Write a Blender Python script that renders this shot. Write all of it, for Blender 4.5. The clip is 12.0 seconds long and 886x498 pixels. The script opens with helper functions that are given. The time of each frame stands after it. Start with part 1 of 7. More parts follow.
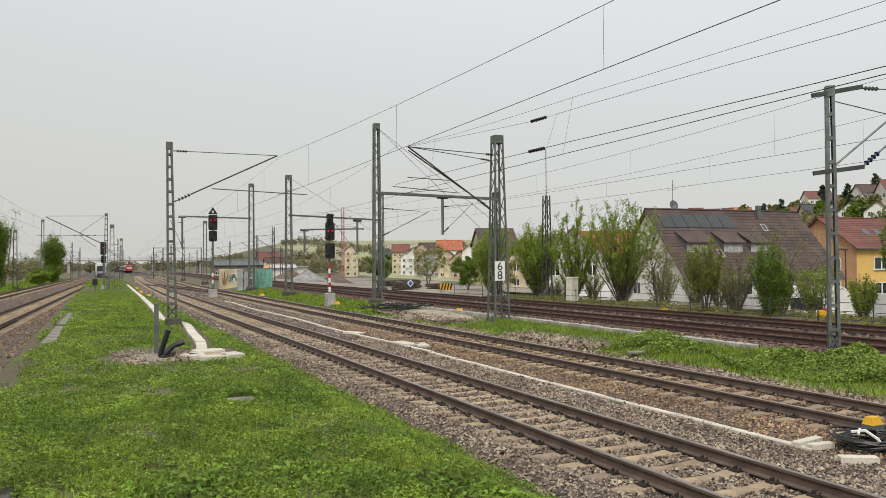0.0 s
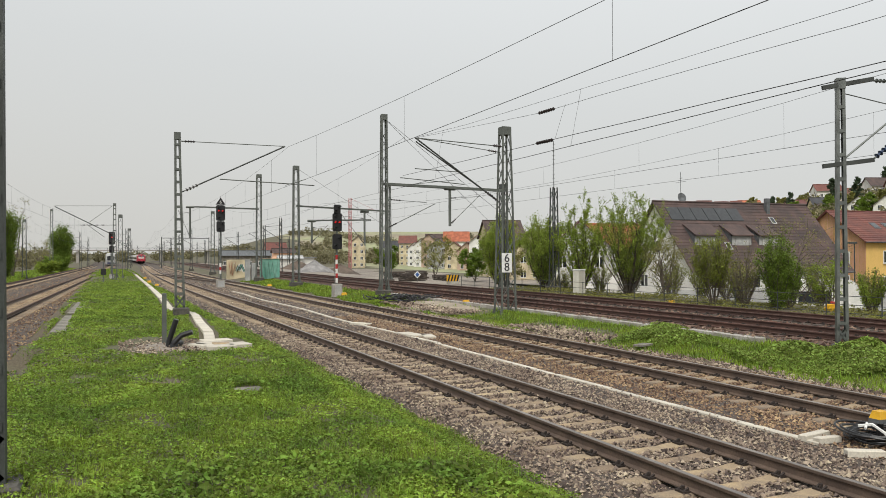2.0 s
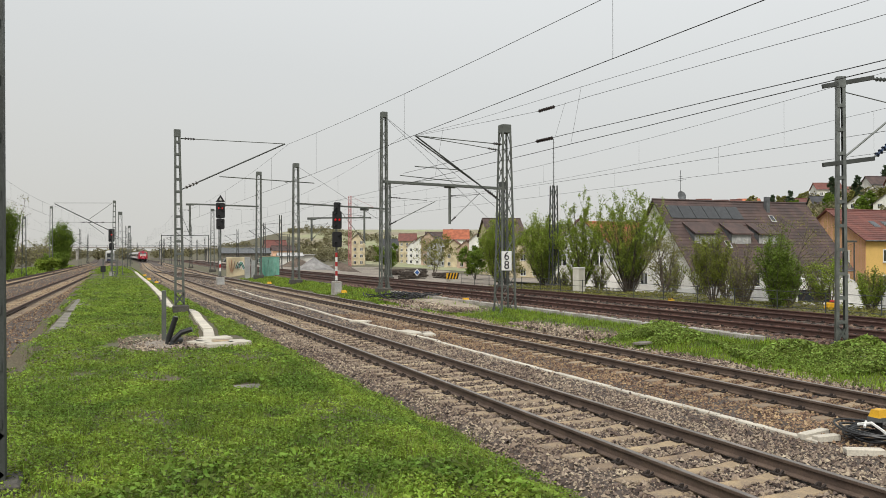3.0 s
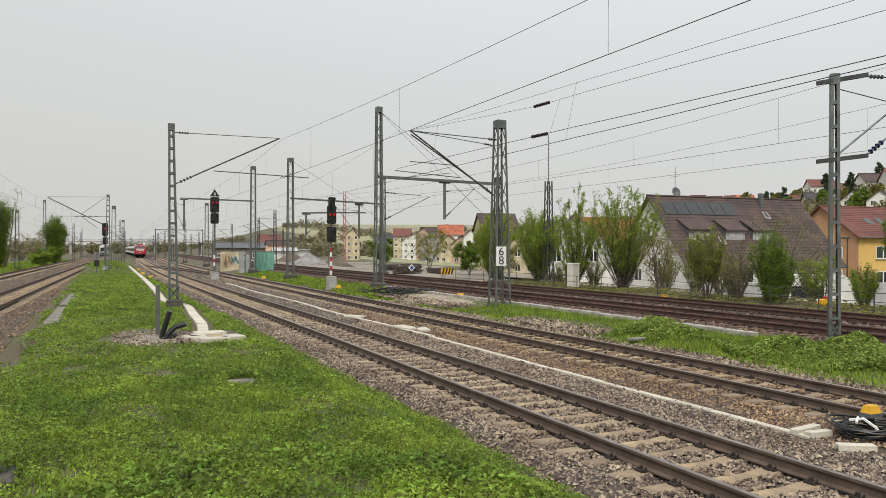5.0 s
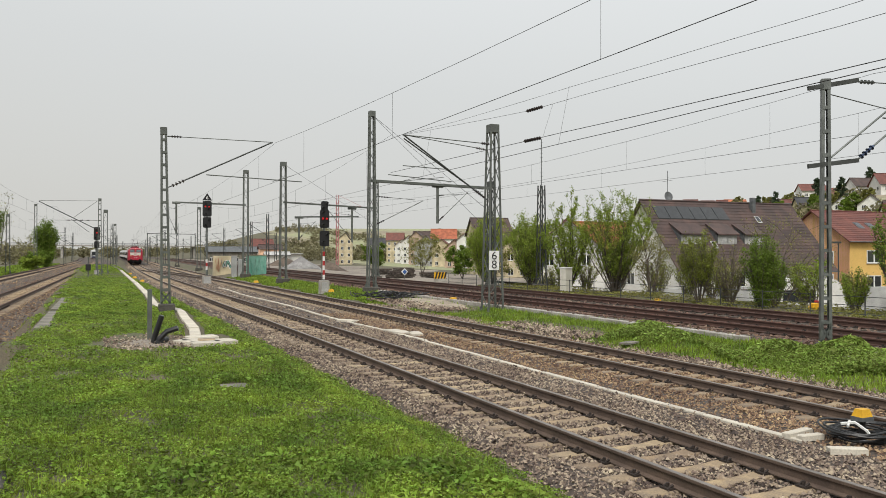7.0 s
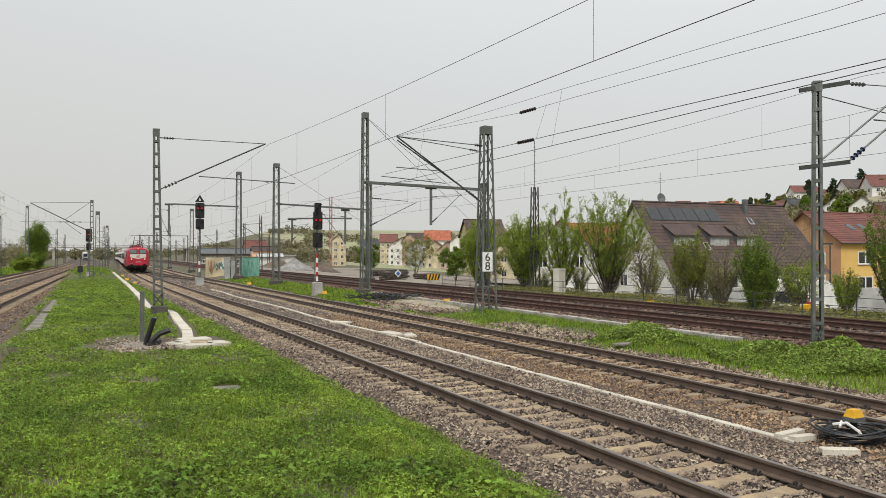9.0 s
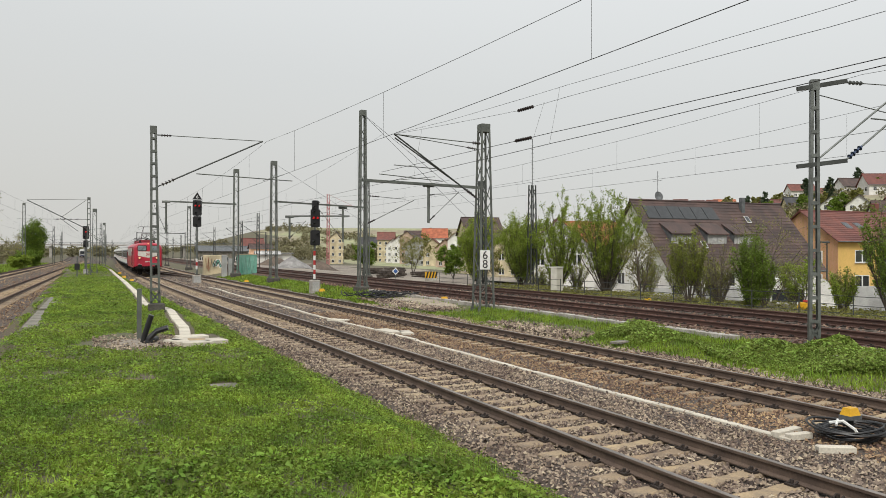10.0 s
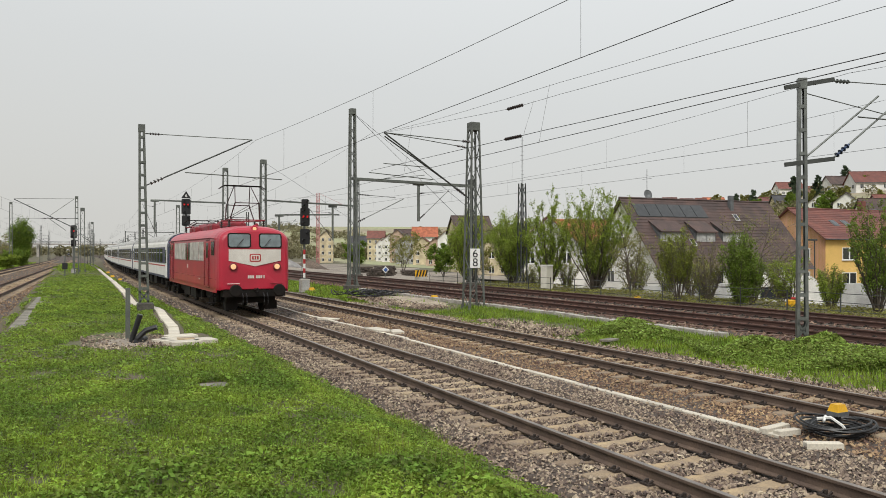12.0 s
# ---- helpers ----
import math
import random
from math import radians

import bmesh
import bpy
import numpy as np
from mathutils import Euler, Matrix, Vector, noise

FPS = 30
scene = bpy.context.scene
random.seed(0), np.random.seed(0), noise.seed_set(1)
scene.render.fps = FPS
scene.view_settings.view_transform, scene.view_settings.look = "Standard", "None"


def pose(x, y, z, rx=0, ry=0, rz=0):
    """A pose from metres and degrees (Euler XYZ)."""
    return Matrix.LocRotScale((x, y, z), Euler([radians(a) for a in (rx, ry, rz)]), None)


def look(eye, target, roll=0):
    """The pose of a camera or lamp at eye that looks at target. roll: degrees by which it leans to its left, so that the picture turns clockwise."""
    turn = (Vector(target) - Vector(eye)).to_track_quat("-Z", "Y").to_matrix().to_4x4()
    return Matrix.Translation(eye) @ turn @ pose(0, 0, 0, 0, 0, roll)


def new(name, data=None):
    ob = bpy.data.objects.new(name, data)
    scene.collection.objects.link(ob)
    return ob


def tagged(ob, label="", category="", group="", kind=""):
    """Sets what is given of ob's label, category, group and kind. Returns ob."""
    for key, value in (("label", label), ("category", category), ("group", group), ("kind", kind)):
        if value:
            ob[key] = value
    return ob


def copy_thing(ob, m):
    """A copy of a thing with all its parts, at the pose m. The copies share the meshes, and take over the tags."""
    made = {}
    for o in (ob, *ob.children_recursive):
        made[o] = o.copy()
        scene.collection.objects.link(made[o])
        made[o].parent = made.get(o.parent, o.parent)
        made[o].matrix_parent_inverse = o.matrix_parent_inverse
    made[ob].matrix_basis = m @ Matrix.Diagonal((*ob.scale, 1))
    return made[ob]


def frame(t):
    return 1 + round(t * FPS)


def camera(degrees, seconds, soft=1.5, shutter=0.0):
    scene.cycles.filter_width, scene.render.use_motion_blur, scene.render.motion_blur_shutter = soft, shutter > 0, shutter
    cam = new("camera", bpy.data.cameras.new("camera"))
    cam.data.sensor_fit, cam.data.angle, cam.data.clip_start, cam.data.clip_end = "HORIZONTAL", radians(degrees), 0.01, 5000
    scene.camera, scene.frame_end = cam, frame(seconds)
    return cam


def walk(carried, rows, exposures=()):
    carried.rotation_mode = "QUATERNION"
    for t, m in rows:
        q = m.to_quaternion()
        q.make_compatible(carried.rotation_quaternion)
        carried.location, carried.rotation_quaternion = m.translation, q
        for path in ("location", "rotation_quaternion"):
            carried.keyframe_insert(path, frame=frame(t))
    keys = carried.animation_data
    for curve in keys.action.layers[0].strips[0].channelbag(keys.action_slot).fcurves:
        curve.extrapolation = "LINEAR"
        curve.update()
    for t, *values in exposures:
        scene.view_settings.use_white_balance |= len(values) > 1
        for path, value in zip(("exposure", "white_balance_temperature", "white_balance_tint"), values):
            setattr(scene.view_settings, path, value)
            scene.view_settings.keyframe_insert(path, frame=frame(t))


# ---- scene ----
EYE = (0.0, 0.0, 2.54)
# seconds, heading to the right of the tracks, tilt, lean, in degrees
AIM = [
    (0, 24.274, 1.200, -0.452),
    (0.5, 24.139, 1.059, -0.400),
    (1, 23.977, 0.864, -0.290),
    (1.5, 23.849, 0.692, -0.199),
    (2, 23.743, 0.564, -0.158),
    (2.5, 23.730, 0.485, -0.100),
    (3, 23.759, 0.402, -0.050),
    (5, 24.160, 0.048, 0.139),
    (5.5, 24.279, 0.102, 0.188),
    (6, 24.412, 0.195, 0.212),
    (6.5, 24.549, 0.294, 0.177),
    (7, 24.684, 0.360, 0.153),
    (9, 25.179, 0.479, 0.103),
    (9.5, 25.248, 0.379, 0.148),
    (10, 25.364, 0.322, 0.196),
    (10.5, 25.506, 0.277, 0.189),
    (11, 25.699, 0.267, 0.166),
    (11.5, 25.888, 0.246, 0.109),
    (12, 26.110, 0.207, 0.051),
]


def aim(heading, tilt, lean):
    h, t = radians(heading), radians(tilt)
    way = Vector((math.sin(h) * math.cos(t), math.cos(h) * math.cos(t), math.sin(t)))
    return look(EYE, Vector(EYE) + way * 10, lean)


cam = camera(60.3, 12.0, soft=0.55)
walk(cam, [(t, aim(h, e, r)) for t, h, e, r in AIM], exposures=[(0.0, 0.0), (12.0, 0.0)])

# ---- sky and sun ----
world = bpy.data.worlds.new("sky")
scene.world = world
world.use_nodes = True
wn, wl = world.node_tree.nodes, world.node_tree.links
sky = wn.new("ShaderNodeTexSky")
sky.sky_type, sky.sun_disc = "NISHITA", False
sky.sun_elevation, sky.sun_rotation = radians(48), radians(150)
sky.air_density, sky.dust_density = 1.0, 6.0
cloud = wn.new("ShaderNodeMix")
cloud.data_type = "RGBA"
cloud.inputs[0].default_value = 0.94
# the closed cloud cover: even light grey, warmer and paler low down
coord = wn.new("ShaderNodeTexCoord")
split = wn.new("ShaderNodeSeparateXYZ")
ramp = wn.new("ShaderNodeValToRGB")
ramp.color_ramp.elements[0].position, ramp.color_ramp.elements[0].color = 0.0, (5.55, 5.5, 5.2, 1)
ramp.color_ramp.elements[1].position, ramp.color_ramp.elements[1].color = 0.9, (9.5, 9.9, 10.2, 1)
mid = ramp.color_ramp.elements.new(0.26)
mid.color = (6.2, 6.35, 6.3, 1)
wl.new(coord.outputs["Generated"], split.inputs[0])
tilt = wn.new("ShaderNodeMath")
tilt.operation = "MULTIPLY_ADD"
tilt.inputs[1].default_value = 0.13
wl.new(split.outputs["X"], tilt.inputs[0])
wl.new(split.outputs["Z"], tilt.inputs[2])
wl.new(tilt.outputs[0], ramp.inputs[0])
wl.new(sky.outputs[0], cloud.inputs[6])
wl.new(ramp.outputs[0], cloud.inputs[7])
wl.new(cloud.outputs[2], wn["Background"].inputs[0])
wn["Background"].inputs[1].default_value = 0.115

sun = new("sun", bpy.data.lights.new("sun", "SUN"))
sun.data.energy, sun.data.angle, sun.data.color = 3.0, radians(22), (1.0, 0.96, 0.9)
sun.matrix_world = look((-30, -40, 60), (0, 0, 0))

# ---- materials ----
def material(name, base, rough=0.8, metal=0.0, spots=0.25, scale=3.0, fine=40.0, bump=0.3, second=None, relief=0.01,
             island=0.0, each=0.0, spec=0.5):
    """A surface with stains at a large scale, grain at a fine one, and relief. second: the colour of the stains."""
    m = bpy.data.materials.new(name)
    m.use_nodes = True
    n, k = m.node_tree.nodes, m.node_tree.links
    b = n["Principled BSDF"]
    b.inputs["Roughness"].default_value, b.inputs["Metallic"].default_value = rough, metal
    b.inputs["Specular IOR Level"].default_value = spec
    co = n.new("ShaderNodeTexCoord")
    big, small = n.new("ShaderNodeTexNoise"), n.new("ShaderNodeTexNoise")
    big.inputs["Scale"].default_value, big.inputs["Detail"].default_value = scale, 5
    small.inputs["Scale"].default_value, small.inputs["Detail"].default_value = fine, 3
    k.new(co.outputs["Object"], big.inputs["Vector"])
    k.new(co.outputs["Object"], small.inputs["Vector"])
    other = second or tuple(c * 0.55 for c in base)
    r = n.new("ShaderNodeValToRGB")
    r.color_ramp.elements[0].position, r.color_ramp.elements[0].color = 0.38, (*other, 1)
    r.color_ramp.elements[1].position, r.color_ramp.elements[1].color = 0.38 + 0.5 * max(0.1, 1 - spots), (*base, 1)
    k.new(big.outputs["Fac"], r.inputs[0])
    grain = n.new("ShaderNodeMix")
    grain.data_type, grain.blend_type = "RGBA", "MULTIPLY"
    grain.inputs[0].default_value = min(1.0, spots * 2)
    g = n.new("ShaderNodeMapRange")
    g.inputs[1].default_value, g.inputs[2].default_value, g.inputs[3].default_value, g.inputs[4].default_value = 0.3, 0.7, 0.65, 1.2
    k.new(small.outputs["Fac"], g.inputs[0])
    k.new(r.outputs[0], grain.inputs[6])
    k.new(g.outputs[0], grain.inputs[7])
    last = grain.outputs[2]
    if island or each:
        hsv = n.new("ShaderNodeHueSaturation")
        if island:
            src = n.new("ShaderNodeNewGeometry").outputs["Random Per Island"]
        else:
            src = n.new("ShaderNodeObjectInfo").outputs["Random"]
        amount = island or each
        mr = n.new("ShaderNodeMapRange")
        mr.inputs[3].default_value, mr.inputs[4].default_value = 1 - amount, 1 + amount
        k.new(src, mr.inputs[0])
        k.new(mr.outputs[0], hsv.inputs["Value"])
        hue = n.new("ShaderNodeMath")
        hue.operation = "MULTIPLY_ADD"
        hue.inputs[1].default_value, hue.inputs[2].default_value = 0.06 * amount, 0.5 - 0.03 * amount
        k.new(src, hue.inputs[0])
        k.new(hue.outputs[0], hsv.inputs["Hue"])
        k.new(last, hsv.inputs["Color"])
        last = hsv.outputs[0]
    k.new(last, b.inputs["Base Color"])
    if bump:
        bu = n.new("ShaderNodeBump")
        bu.inputs["Strength"].default_value, bu.inputs["Distance"].default_value = bump, relief
        k.new(small.outputs["Fac"], bu.inputs["Height"])
        k.new(bu.outputs[0], b.inputs["Normal"])
    return m


def leaf_material(name, base, vary=0.45, shade=None):
    m = material(name, base, 0.6, spec=0.22, spots=0.2, scale=1.2, fine=9, bump=0, island=vary, second=shade or tuple(c * 0.72 for c in base))
    b = m.node_tree.nodes["Principled BSDF"]
    b.inputs["Transmission Weight"].default_value = 0.0
    t = m.node_tree.nodes.new("ShaderNodeBsdfTranslucent")
    mix = m.node_tree.nodes.new("ShaderNodeMixShader")
    mix.inputs[0].default_value = 0.4
    k = m.node_tree.links
    src = b.inputs["Base Color"].links[0].from_socket
    k.new(src, t.inputs["Color"])
    k.new(b.outputs[0], mix.inputs[1])
    k.new(t.outputs[0], mix.inputs[2])
    k.new(mix.outputs[0], m.node_tree.nodes["Material Output"].inputs[0])
    return m


def glow(name, colour, strength):
    m = bpy.data.materials.new(name)
    m.use_nodes = True
    b = m.node_tree.nodes["Principled BSDF"]
    b.inputs["Base Color"].default_value = (*(c * 0.25 for c in colour), 1)
    b.inputs["Emission Color"].default_value = (*colour, 1)
    b.inputs["Emission Strength"].default_value = strength
    return m


M = {}
M["grass"] = leaf_material("grass_blades", (0.31, 0.4, 0.045), 0.62, (0.14, 0.215, 0.03))
M["grass_dry"] = leaf_material("dry_grass", (0.22, 0.2, 0.08), 0.4)
M["weed"] = leaf_material("weed_leaves", (0.33, 0.43, 0.06), 0.65, (0.13, 0.2, 0.032))
M["bramble"] = leaf_material("bramble_leaves", (0.26, 0.345, 0.07), 0.65)
M["leaf"] = leaf_material("spring_leaves", (0.28, 0.365, 0.05), 0.4)
M["leaf_dark"] = leaf_material("dark_leaves", (0.175, 0.255, 0.035), 0.4)
M["leaf_olive"] = leaf_material("olive_buds", (0.26, 0.255, 0.07), 0.4)
M["leaf_spring"] = leaf_material("half_open_leaves", (0.25, 0.285, 0.05), 0.4)
M["conifer"] = leaf_material("conifer_needles", (0.085, 0.12, 0.065), 0.4)
M["bark"] = material("bark", (0.1, 0.08, 0.06), 0.9, spots=0.4, scale=4, fine=30)
M["twig"] = material("bare_twigs", (0.16, 0.13, 0.1), 0.9, spots=0.3)
# soil darkened to stand in for the shade between grass blades
M["soil"] = material("turf_soil_gap_shade", (0.085, 0.088, 0.04), 0.95, spots=0.5, scale=0.6, fine=25, bump=0.6, relief=0.03, second=(0.1, 0.078, 0.052))
# meadow lightened so that its colour carries the haze of the distance
M["meadow"] = material("haze_paled_meadow", (0.27, 0.29, 0.15), 0.95, spots=0.55, scale=0.012, fine=0.2, bump=0, second=(0.24, 0.2, 0.14))
# bed far darker than its stones: shade of the gaps painted in
M["ballast"] = material("ballast_bed_gap_shade", (0.075, 0.058, 0.046), 0.9, spots=0.5, scale=0.5, fine=16, bump=1.0, relief=0.05, second=(0.07, 0.053, 0.042))
M["stone"] = material("ballast_stones", (0.32, 0.255, 0.193), 0.85, spots=0.3, scale=0.7, fine=60, bump=0.2, island=0.8, second=(0.165, 0.118, 0.09))
M["stone_brown"] = material("rusty_ballast_stones", (0.275, 0.178, 0.107), 0.85, spots=0.3, scale=0.7, fine=60, bump=0.2, island=0.75, second=(0.17, 0.105, 0.065))
M["rail_side"] = material("rusty_rail_web", (0.13, 0.09, 0.066), 0.75, 0.1, spots=0.3, scale=3, fine=50, bump=0.2, second=(0.08, 0.055, 0.042))
M["rail_top"] = material("worn_rail_head", (0.34, 0.29, 0.25), 0.36, 0.7, spots=0.2, scale=2, fine=60, bump=0.05)
M["rust_top"] = material("rusted_rail_head", (0.12, 0.06, 0.04), 0.7, 0.2, spots=0.3, scale=2, fine=60, bump=0.1)
M["rust_red"] = material("red_rust", (0.13, 0.055, 0.038), 0.8, 0.1, spots=0.4, scale=1.5, fine=40, bump=0.2, second=(0.07, 0.035, 0.025))
M["sleeper"] = material("concrete_sleeper", (0.36, 0.265, 0.155), 0.85, spots=0.35, scale=2.5, fine=40, bump=0.3, each=0.25, second=(0.17, 0.13, 0.095))
M["sleeper_wood"] = material("tarred_sleeper", (0.09, 0.07, 0.055), 0.9, spots=0.35, scale=4, fine=40, bump=0.4, each=0.3)
M["clip"] = material("rusty_clips", (0.045, 0.033, 0.027), 0.75, 0.3, spots=0.3)
M["steel"] = material("grey_green_steel", (0.14, 0.152, 0.132), 0.6, 0.25, spots=0.3, scale=2, fine=40, bump=0.15, second=(0.09, 0.098, 0.088))
M["steel_dark"] = material("weathered_dark_steel", (0.075, 0.082, 0.075), 0.65, 0.25, spots=0.3, scale=2, fine=40, bump=0.15)
M["galv"] = material("galvanised_steel", (0.19, 0.205, 0.19), 0.5, 0.5, spots=0.25, scale=3, fine=40, bump=0.1)
M["wire"] = material("dark_copper_wire", (0.06, 0.06, 0.058), 0.6, 0.4, spots=0.2)
M["insulator"] = material("brown_porcelain", (0.035, 0.025, 0.022), 0.25, spots=0.2)
M["insulator_blue"] = material("blue_grey_insulator", (0.05, 0.08, 0.16), 0.35, spots=0.2)
M["concrete"] = material("pale_concrete", (0.42, 0.4, 0.36), 0.9, spots=0.4, scale=2, fine=30, bump=0.3, second=(0.27, 0.25, 0.22))
M["concrete_new"] = material("new_duct_concrete", (0.56, 0.52, 0.43), 0.85, spots=0.25, scale=2, fine=30, bump=0.2, each=0.12, second=(0.45, 0.41, 0.34))
M["concrete_old"] = material("mossy_old_concrete", (0.22, 0.195, 0.165), 0.92, spots=0.5, scale=1.5, fine=25, bump=0.4, second=(0.12, 0.12, 0.09))
M["black"] = material("black_plastic", (0.012, 0.012, 0.013), 0.45, spots=0.2)
M["foundation"] = material("dark_foundation_concrete", (0.085, 0.078, 0.066), 0.92, spots=0.5, scale=1.5, fine=25, bump=0.4, second=(0.05, 0.046, 0.038))
M["signal_black"] = material("matt_black_signal", (0.012, 0.012, 0.013), 0.6, spots=0.2)
M["yellow"] = material("yellow_plastic", (0.75, 0.42, 0.01), 0.5, spots=0.15, second=(0.55, 0.3, 0.01))
M["white"] = material("white_paint", (0.76, 0.76, 0.74), 0.6, spots=0.15, second=(0.6, 0.6, 0.57))
M["red"] = material("red_paint", (0.5, 0.03, 0.03), 0.5, spots=0.15)
M["dark"] = material("dark_underframe", (0.01, 0.0095, 0.009), 0.7, 0.1, spots=0.4, second=(0.016, 0.012, 0.01), spec=0.15)
M["glass"] = material("dark_window_glass", (0.03, 0.035, 0.04), 0.08, spots=0.1, bump=0, spec=0.8)
M["lamp_warm"] = glow("warm_headlamp", (1.0, 0.6, 0.3), 0.75)
M["lamp_red"] = glow("red_signal_lamp", (1.0, 0.03, 0.03), 0.6)
M["rail_red"] = material("red_rusted_rail_web", (0.1, 0.05, 0.037), 0.8, 0.1, spots=0.35, scale=0.6, fine=40, bump=0.2, second=(0.06, 0.032, 0.025))
M["sleeper_red"] = material("rust_stained_sleeper", (0.13, 0.075, 0.055), 0.9, spots=0.35, scale=1, fine=40, bump=0.4, each=0.3)
M["stone_red"] = material("red_rust_ballast_stones", (0.2, 0.138, 0.105), 0.85, spots=0.3, scale=0.3, fine=60, bump=0.2, island=0.6, second=(0.13, 0.07, 0.05))
# paler than the near leaves: haze put into the colour
M["far_wood"] = leaf_material("haze_paled_woods", (0.24, 0.22, 0.12), 0.35)

# ---- mesh tools ----
class Shape:
    """Collects vertices and faces of one mesh."""

    def __init__(self):
        self.v, self.f = [], []

    def add(self, verts, faces):
        o = len(self.v)
        self.v.extend(tuple(p) for p in verts)
        self.f.extend(tuple(i + o for i in q) for q in faces)
        return self

    def box(self, x0, x1, y0, y1, z0, z1, m=None):
        p = [Vector((x, y, z)) for z in (z0, z1) for y in (y0, y1) for x in (x0, x1)]
        if m is not None:
            p = [m @ q for q in p]
        return self.add(p, [(0, 2, 3, 1), (4, 5, 7, 6), (0, 1, 5, 4), (2, 6, 7, 3), (0, 4, 6, 2), (1, 3, 7, 5)])

    def bevel_box(self, x0, x1, y0, y1, z0, z1, c, m=None):
        """A box whose top edges are chamfered by c."""
        p = [(x0, y0, z0), (x1, y0, z0), (x1, y1, z0), (x0, y1, z0), (x0, y0, z1 - c), (x1, y0, z1 - c), (x1, y1, z1 - c), (x0, y1, z1 - c),
             (x0 + c, y0 + c, z1), (x1 - c, y0 + c, z1), (x1 - c, y1 - c, z1), (x0 + c, y1 - c, z1)]
        p = [Vector(q) for q in p]
        if m is not None:
            p = [m @ q for q in p]
        f = [(3, 2, 1, 0), (8, 9, 10, 11)]
        for i in range(4):
            j = (i + 1) % 4
            f += [(i, j, j + 4, i + 4), (i + 4, j + 4, j + 8, i + 8)]
        return self.add(p, f)

    def tube(self, a, b, r, r2=None, n=6, caps=True):
        a, b = Vector(a), Vector(b)
        d = b - a
        if d.length < 1e-6:
            return self
        q = d.to_track_quat("Z", "Y").to_matrix()
        r2 = r if r2 is None else r2
        v = [a + q @ Vector((math.cos(t) * r, math.sin(t) * r, 0)) for t in (2 * math.pi * i / n for i in range(n))]
        v += [b + q @ Vector((math.cos(t) * r2, math.sin(t) * r2, 0)) for t in (2 * math.pi * i / n for i in range(n))]
        f = [(i, (i + 1) % n, n + (i + 1) % n, n + i) for i in range(n)]
        if caps:
            f += [tuple(reversed(range(n))), tuple(range(n, 2 * n))]
        return self.add(v, f)

    def path(self, pts, r, n=5):
        """A tube along points, with rings that stay square to it."""
        pts = [Vector(p) for p in pts]
        o = len(self.v)
        for i, p in enumerate(pts):
            d = (pts[min(i + 1, len(pts) - 1)] - pts[max(i - 1, 0)])
            q = d.to_track_quat("Z", "Y").to_matrix()
            rr = r[i] if isinstance(r, (list, tuple)) else r
            self.v.extend(tuple(p + q @ Vector((math.cos(t) * rr, math.sin(t) * rr, 0))) for t in (2 * math.pi * k / n for k in range(n)))
        for i in range(len(pts) - 1):
            for k in range(n):
                a, b = o + i * n + k, o + i * n + (k + 1) % n
                self.f.append((a, b, b + n, a + n))
        self.f.append(tuple(o + k for k in reversed(range(n))))
        self.f.append(tuple(o + (len(pts) - 1) * n + k for k in range(n)))
        return self

    def beam(self, a, b, w, h=None):
        """A square bar from a to b, with its sides upright."""
        a, b = Vector(a), Vector(b)
        h = h or w
        d = b - a
        side = d.cross(Vector((0, 0, 1)))
        if side.length < 0.3 * d.length:
            side = Vector((1, 0, 0)) - d * (d.x / d.length_squared)
        side.normalize()
        top = side.cross(d).normalized()
        c = [side * (w / 2) * i + top * (h / 2) * j for i, j in ((-1, -1), (1, -1), (1, 1), (-1, 1))]
        return self.add([a + q for q in c] + [b + q for q in c], [(3, 2, 1, 0), (4, 5, 6, 7)] + [(i, (i + 1) % 4, (i + 1) % 4 + 4, i + 4) for i in range(4)])

    def lathe(self, profile, m=None, n=16):
        """Turns (radius, height) pairs about z."""
        o = len(self.v)
        for r, z in profile:
            for i in range(n):
                p = Vector((r * math.cos(2 * math.pi * i / n), r * math.sin(2 * math.pi * i / n), z))
                self.v.append(tuple(m @ p if m is not None else p))
        for j in range(len(profile) - 1):
            for i in range(n):
                a, b = o + j * n + i, o + j * n + (i + 1) % n
                self.f.append((a, b, b + n, a + n))
        self.f.append(tuple(o + i for i in reversed(range(n))))
        self.f.append(tuple(o + (len(profile) - 1) * n + i for i in range(n)))
        return self

    def prism(self, outline, y0, y1, m=None):
        """Extrudes an outline of (x, z) pairs along y."""
        n = len(outline)
        p = [Vector((x, y0, z)) for x, z in outline] + [Vector((x, y1, z)) for x, z in outline]
        if m is not None:
            p = [m @ q for q in p]
        return self.add(p, [tuple(range(n)), tuple(reversed(range(n, 2 * n)))] + [(i, i + n, (i + 1) % n + n, (i + 1) % n) for i in range(n)])

    def mesh(self, name, mat, smooth=False):
        me = bpy.data.meshes.new(name)
        me.from_pydata(self.v, [], self.f)
        me.materials.append(mat)
        if smooth:
            me.shade_smooth()
        me.update()
        return me


def bulk_mesh(name, verts, faces, mat, smooth=False):
    """A mesh from arrays: verts (n, 3), faces (m, 3 or 4)."""
    me = bpy.data.meshes.new(name)
    k = faces.shape[1]
    me.vertices.add(len(verts))
    me.vertices.foreach_set("co", np.ascontiguousarray(verts, dtype=np.float32).ravel())
    me.loops.add(faces.size)
    me.loops.foreach_set("vertex_index", np.ascontiguousarray(faces, dtype=np.int32).ravel())
    me.polygons.add(len(faces))
    me.polygons.foreach_set("loop_start", np.arange(len(faces), dtype=np.int32) * k)
    me.materials.append(mat)
    me.update(calc_edges=True)
    if smooth:
        me.shade_smooth()
    else:
        me.shade_flat()
    return me


